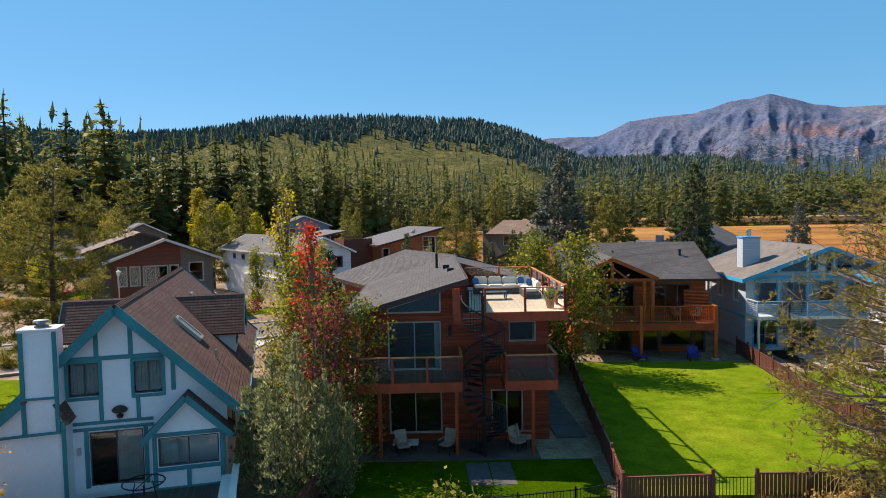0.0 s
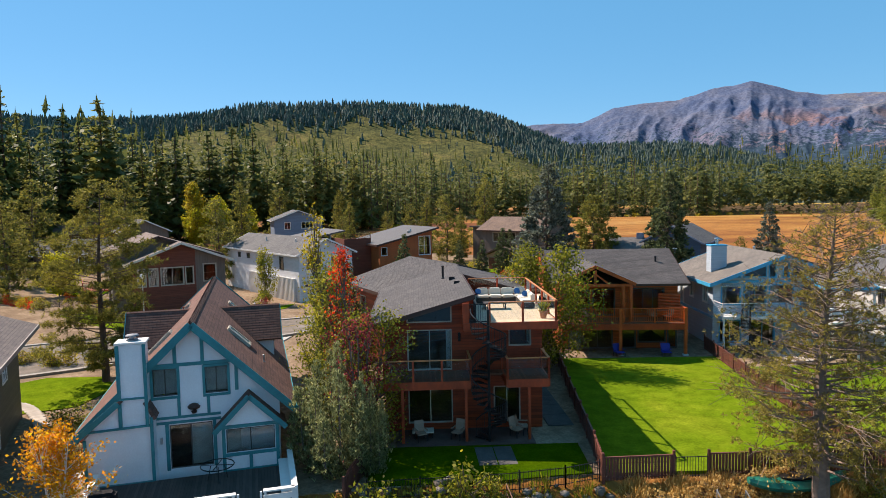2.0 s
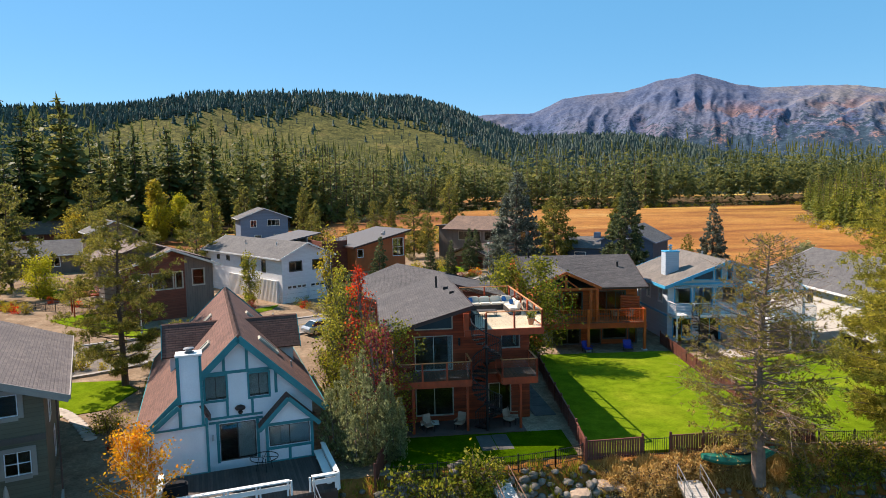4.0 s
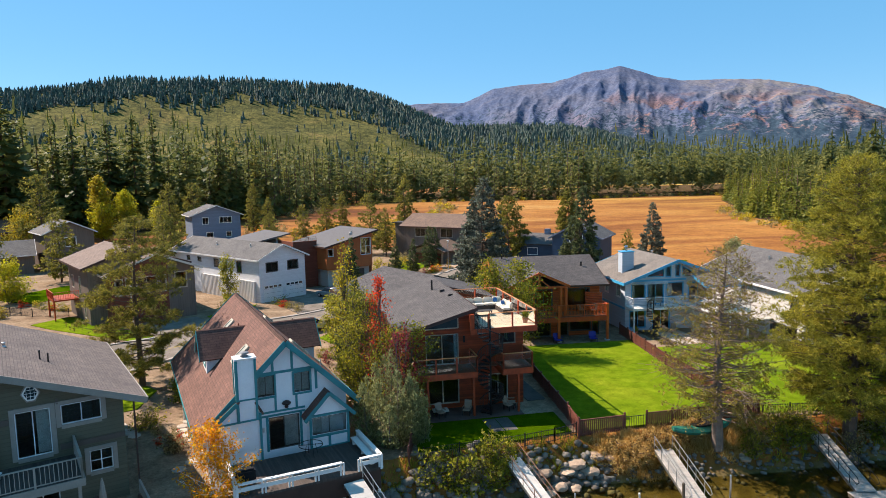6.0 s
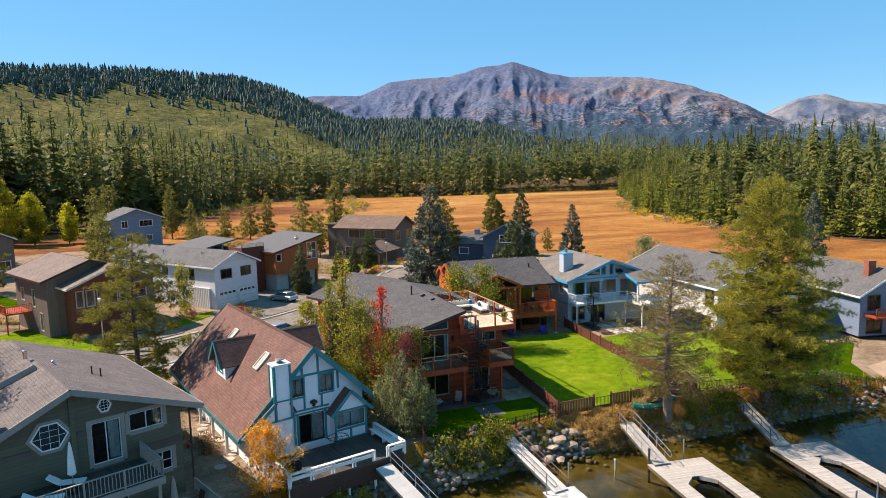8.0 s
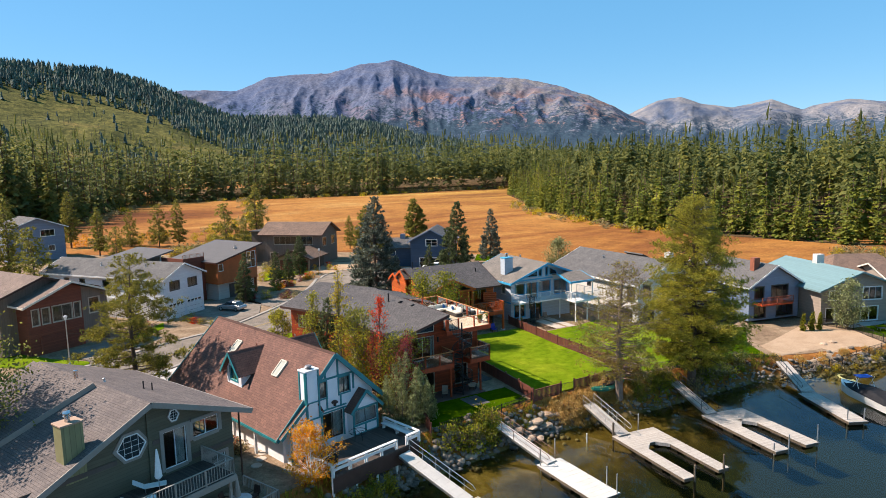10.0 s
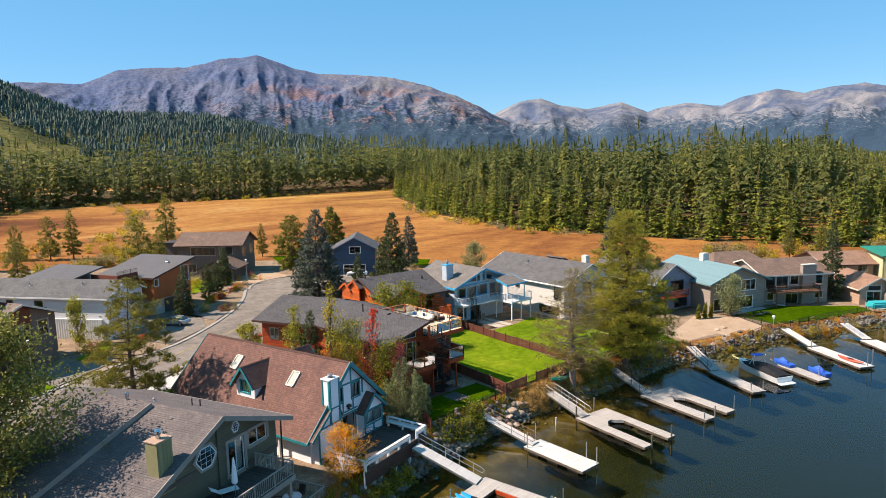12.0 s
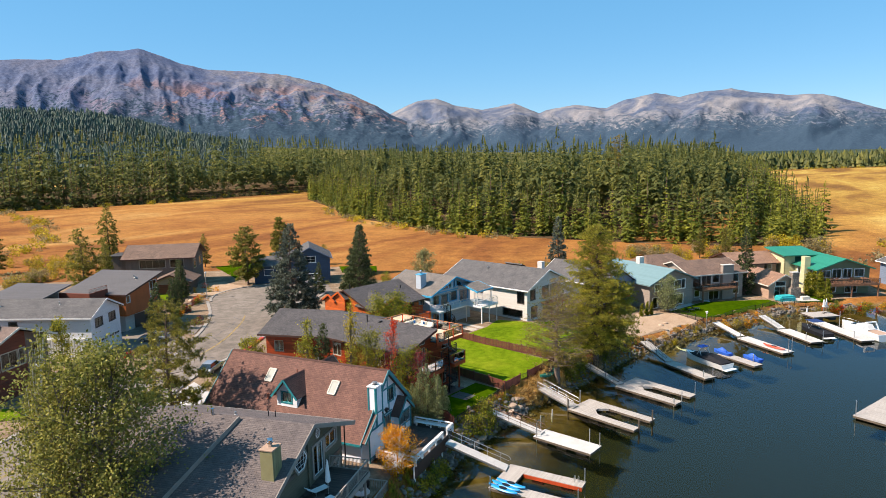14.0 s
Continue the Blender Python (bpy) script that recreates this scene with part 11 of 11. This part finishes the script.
def table(x, y, z, rz, w, d, mat, label, h=0.74):
    t = thing("table", label, "table", m=pose(x, y, z, 0, 0, rz))
    soft_box(t, "tabletop", -w / 2, w / 2, -d / 2, d / 2, h - 0.05, h, mat, 0.015)
    for sx in (-1, 1):
        for sy in (-1, 1):
            slab_part(t, "leg", sx * (w / 2 - 0.1) - 0.03, sx * (w / 2 - 0.1) + 0.03, sy * (d / 2 - 0.1) - 0.03, sy * (d / 2 - 0.1) + 0.03, 0, h - 0.05, M_IRON)


table(18.0, 49.4, 5.25, -10, 1.9, 1.1, M_TABLE_RED, "red-brown dining table on the log house deck", 0.8)
table(-1.9, 30.2, 2.47, 0, 1.2, 0.8, M_CUSHION, "low patio table under the deck", 0.5)


def local(o, rz, u, v):
    c, s = math.cos(radians(rz)), math.sin(radians(rz))
    return o[0] + c * u - s * v, o[1] + s * u + c * v


def umbrella(x, y, z, label, h=2.5, mat=None, tall=1.6):
    u = thing("umbrella", label, "umbrella", m=pose(x, y, z))
    bm = bmesh.new()
    rod(bm, [(0, 0, 0), (0, 0, h)], 0.028, 8)
    part("pole", bm, M_STEEL, u)
    bm = bmesh.new()
    lathe(bm, [(0.10, h - tall), (0.23, h - tall * 0.93), (0.16, h - tall * 0.5), (0.09, h - tall * 0.15), (0.03, h)], 9)
    part("canopy", bm, mat or M_CANVAS, u)
    bm = bmesh.new()
    lathe(bm, [(0.28, 0), (0.28, 0.06), (0.06, 0.1)], 12)
    part("base", bm, M_IRON, u)


OL, TU = (-27.06, 19.29), (-12.7, 25.3)
x, y = local(OL, 23, -0.55, -1.2)
umbrella(x, y, 5.65, "white closed umbrella on the olive house deck", 2.9, tall=1.9)
x, y = local(OL, 23, 4.6, -1.6)
umbrella(x, y, 2.3, "grey closed umbrella through a round garden table", 2.6, M_RAIL_TAN)
umbrella(77.3, 1.9, 0.85, "tall white folded umbrella on the lake platform", 2.7)
umbrella(77.9, 1.6, 0.85, "white folded umbrella beside another", 2.7)
umbrella(70.2, 26.6, gz(70.2, 26.6), "grey folded umbrella beside the tan house", 2.3, M_RAIL_TAN)
umbrella(79.1, 4.9, gz(79.1, 4.9), "short white folded umbrella at the patio edge", 2.3)


def round_table(x, y, z, label, r=0.6, mat=None):
    t = thing("round_table", label, "table", m=pose(x, y, z))
    bm = bmesh.new()
    lathe(bm, [(r - 0.02, 0.7), (r, 0.72), (r - 0.02, 0.75)], 20)
    part("tabletop", bm, mat or M_STEEL, t)
    for i in range(4):
        a = i * 1.5708
        bm = bmesh.new()
        rod(bm, [(r * 0.8 * math.cos(a), r * 0.8 * math.sin(a), 0), (r * 0.3 * math.cos(a), r * 0.3 * math.sin(a), 0.35), (r * 0.7 * math.cos(a), r * 0.7 * math.sin(a), 0.7)], 0.02, 6)
        part("leg", bm, M_IRON, t)


x, y = local(OL, 23, 4.9, -1.5)
round_table(x, y, 2.3, "round grey garden table below the deck", 0.75)
for a in (0.5, 2.4, 4.2):
    patio_chair(x + 1.1 * math.cos(a), y + 1.1 * math.sin(a), 2.3, math.degrees(a) - 90, M_SHADOWTRIM, "dark chair at the round garden table")
# open iron ring table on the half-timbered house's deck
x, y = local(TU, 14.6, 1.0, -1.3)
rt = thing("ring_table", "round black iron table frame on the deck", "table", m=pose(x, y, 2.97))
bm = bmesh.new()
pts = [(0.75 * math.cos(a), 0.75 * math.sin(a), 0.72) for a in np.linspace(0, 6.2832, 21)]
rod(bm, pts, 0.025, 6)
rod(bm, [(-0.75, 0, 0.72), (0.75, 0, 0.72)], 0.018, 6)
rod(bm, [(0, -0.75, 0.72), (0, 0.75, 0.72)], 0.018, 6)
part("rim", bm, M_IRON, rt)
for i in range(4):
    a = 0.4 + i * 1.5708
    bm = bmesh.new()
    rod(bm, [(0.45 * math.cos(a), 0.45 * math.sin(a), 0), (0.3 * math.cos(a), 0.3 * math.sin(a), 0.72)], 0.02, 6)
    part("leg", bm, M_IRON, rt)
x, y = local(TU, 14.6, -3.4, -3.6)
bq = thing("barbecue", "black covered barbecue at the corner of the deck", "barbecue", m=pose(x, y, 2.97, 0, 0, 15))
soft_box(bq, "cover", -0.55, 0.55, -0.32, 0.32, 0.25, 1.05, M_HULLDARK, 0.12)
for sx in (-0.45, 0.45):
    slab_part(bq, "leg", sx - 0.03, sx + 0.03, -0.2, 0.2, 0, 0.26, M_IRON)


def lounger(x, y, z, rz, label, cloth=None):
    g = thing("sun_lounger", label, "lounger", m=pose(x, y, z, 0, 0, rz))
    soft_box(g, "seat", -0.32, 0.32, -0.9, 0.4, 0.3, 0.36, cloth or M_CANVAS, 0.02)
    b = soft_box(g, "backrest", -0.32, 0.32, 0, 0.75, 0, 0.05, cloth or M_CANVAS, 0.02)
    b.location, b.rotation_euler = (0, 0.4, 0.32), (0.6, 0, 0)
    for sx in (-0.28, 0.28):
        for sy in (-0.8, 0.3):
            slab_part(g, "leg", sx - 0.02, sx + 0.02, sy - 0.02, sy + 0.02, 0, 0.3, M_STEEL)


for u, v, r in ((-0.6, -0.3, 60), (-2.0, -1.6, 70), (-3.2, -1.7, 75)):
    x, y = local(OL, 23, u, v)
    lounger(x, y, 5.65, 23 + r, "white strap sun lounger on the dark deck")
lounger(63.8, 21.6, gz(63.8, 21.6) + 0.1, 60, "grey sun lounger on the lawn", M_LOUNGE)
lounger(65.6, 21.2, gz(65.6, 21.2) + 0.1, 60, "grey sun lounger beside another on the lawn", M_LOUNGE)
lounger(73.4, 21.9, 1.0, 30, "white lounger under the balcony")
ck = thing("spa_cover", "turquoise covered hot tub by the stone chimney", "hot tub", m=pose(83.3, 9.6, 0.95, 0, 0, -40))
M_TURQ = plain("turquoise canvas", (0.02, 0.36, 0.38), 0.7, 0.15, 2, 10, 0.2)
soft_box(ck, "cover", -1.7, 1.7, -1.1, 1.1, 0.0, 1.2, M_TURQ, 0.25)
bx = thing("outdoor_kitchen", "tan covered outdoor kitchen block on the patio", "barbecue", m=pose(86.0, 6.6, 0.95, 0, 0, -40))
soft_box(bx, "cover", -0.9, 0.9, -0.4, 0.4, 0.0, 0.9, M_CUSHION, 0.1)
drape("patio", [(81.5, 9.5), (85, 12.6), (89, 7), (86.5, 4.0)], M_CONCRETE, "pale concrete patio by the stone chimney", "patio", 0.12, 2.0)


def street_lamp(x, y, h, label):
    s = thing("street_lamp", label, "street lamp", "street lamps", m=pose(x, y, gz(x, y) + 0.05))
    bm = bmesh.new()
    lathe(bm, [(0.14, 0), (0.14, 0.3), (0.075, 0.4), (0.055, h - 0.55), (0.1, h - 0.5)], 10)
    part("pole", bm, M_STEEL, s)
    bm = bmesh.new()
    lathe(bm, [(0.1, h - 0.5), (0.2, h - 0.15), (0.24, h - 0.12), (0.2, h - 0.02), (0.04, h + 0.05)], 10)
    part("lantern", bm, M_WHITE, s)


street_lamp(14.2, 103.6, 5.6, "pale street lamp beside the cul-de-sac")
street_lamp(-31.2, 63.2, 6.0, "pale street lamp beside the road")
street_lamp(56.6, 16.2, 3.2, "low white globe lamp on the lawn")


def bin_(x, y, mat, label):
    b = thing("wheelie_bin", label, "bin", "rubbish bins", m=pose(x, y, gz(x, y) + 0.05, 0, 0, 30))
    bm = bmesh.new()
    prism(bm, [(-0.24, -0.26, 0.05), (0.24, -0.26, 0.05), (0.24, 0.26, 0.05), (-0.24, 0.26, 0.05)], [(-0.3, -0.34, 1.0), (0.3, -0.34, 1.0), (0.3, 0.34, 1.0), (-0.3, 0.34, 1.0)])
    part("body", bm, mat, b)
    soft_box(b, "lid", -0.33, 0.33, -0.37, 0.37, 1.0, 1.08, M_ADIRON if mat is M_ADIRON else mat, 0.03)
    for sx in (-0.26, 0.26):
        bm = bmesh.new()
        rod(bm, [(sx - 0.03, 0.3, 0.12), (sx + 0.03, 0.3, 0.12)], 0.12, 10)
        part("wheel", bm, M_TYRE, b)


M_BINGREEN = plain("green plastic", (0.02, 0.12, 0.06), 0.5, 0.15, 2, 10, 0.05)
bin_(-38.4, 74.0, M_ADIRON, "blue wheeled bin beside the brown house")
bin_(-37.6, 74.4, M_BINGREEN, "dark green wheeled bin beside the brown house")


def car(x, y, rz, mat, label):
    c = thing("car", label, "car", m=pose(x, y, gz(x, y) + 0.12, 0, 0, rz))
    bm = bmesh.new()
    prof = [(-2.25, 0.35), (-2.3, 0.7), (-2.1, 0.92), (-1.2, 1.0), (1.15, 0.95), (2.1, 0.78), (2.28, 0.5), (2.2, 0.3)]
    prism(bm, [(-0.88, a, b) for a, b in prof], [(0.88, a, b) for a, b in prof])
    bmesh.ops.recalc_face_normals(bm, faces=bm.faces[:])
    part("body", bevelled(bm, 0.05), mat, c)
    bm = bmesh.new()
    low, high = [(-0.8, -1.9, 0.95), (0.8, -1.9, 0.95), (0.8, 1.1, 0.95), (-0.8, 1.1, 0.95)], [(-0.62, -1.3, 1.42), (0.62, -1.3, 1.42), (0.62, 0.35, 1.42), (-0.62, 0.35, 1.42)]
    prism(bm, low, high)
    part("cabin_glass", bm, M_DARKGLASS, c)
    bm = bmesh.new()
    prism(bm, [(-0.64, -1.33, 1.41), (0.64, -1.33, 1.41), (0.64, 0.38, 1.41), (-0.64, 0.38, 1.41)], [(-0.58, -1.2, 1.48), (0.58, -1.2, 1.48), (0.58, 0.25, 1.48), (-0.58, 0.25, 1.48)])
    part("roof", bm, mat, c)
    for sx in (-0.8, 0.8):
        for sy in (-1.4, 1.4):
            bm = bmesh.new()
            rod(bm, [(sx - 0.1, sy, 0.33), (sx + 0.1, sy, 0.33)], 0.33, 14)
            w = part("wheel", bm, M_TYRE, c)
            bm = bmesh.new()
            rod(bm, [(sx - 0.11, sy, 0.33), (sx + 0.11, sy, 0.33)], 0.2, 10)
            part("rim", bm, M_STEEL, w)


car(-11.2, 60.6, -55, M_PAINT_SILVER, "silver car parked by the kerb")
car(-8.4, 81.8, 40, M_PAINT_SILVER, "silver car in the white house driveway")
car(36.8, 97.0, 50, M_PAINT_WHITE, "white car in front of the navy house")

# furniture on the timber deck of the green-roofed house
for u, v, r in ((2.0, -1.2, 200), (3.2, -1.2, 160), (6.2, -1.0, 180), (8.6, -2.2, 40)):
    x, y = local((92.2, 5.7), -47, u, v)
    patio_chair(x, y, 3.85, -47 + r, M_RUST, "brown cushioned chair on the timber deck")
x, y = local((92.2, 5.7), -47, 8.9, -1.5)
round_table(x, y, 3.85, "round brown table on the timber deck", 0.8, M_DECKBROWN)
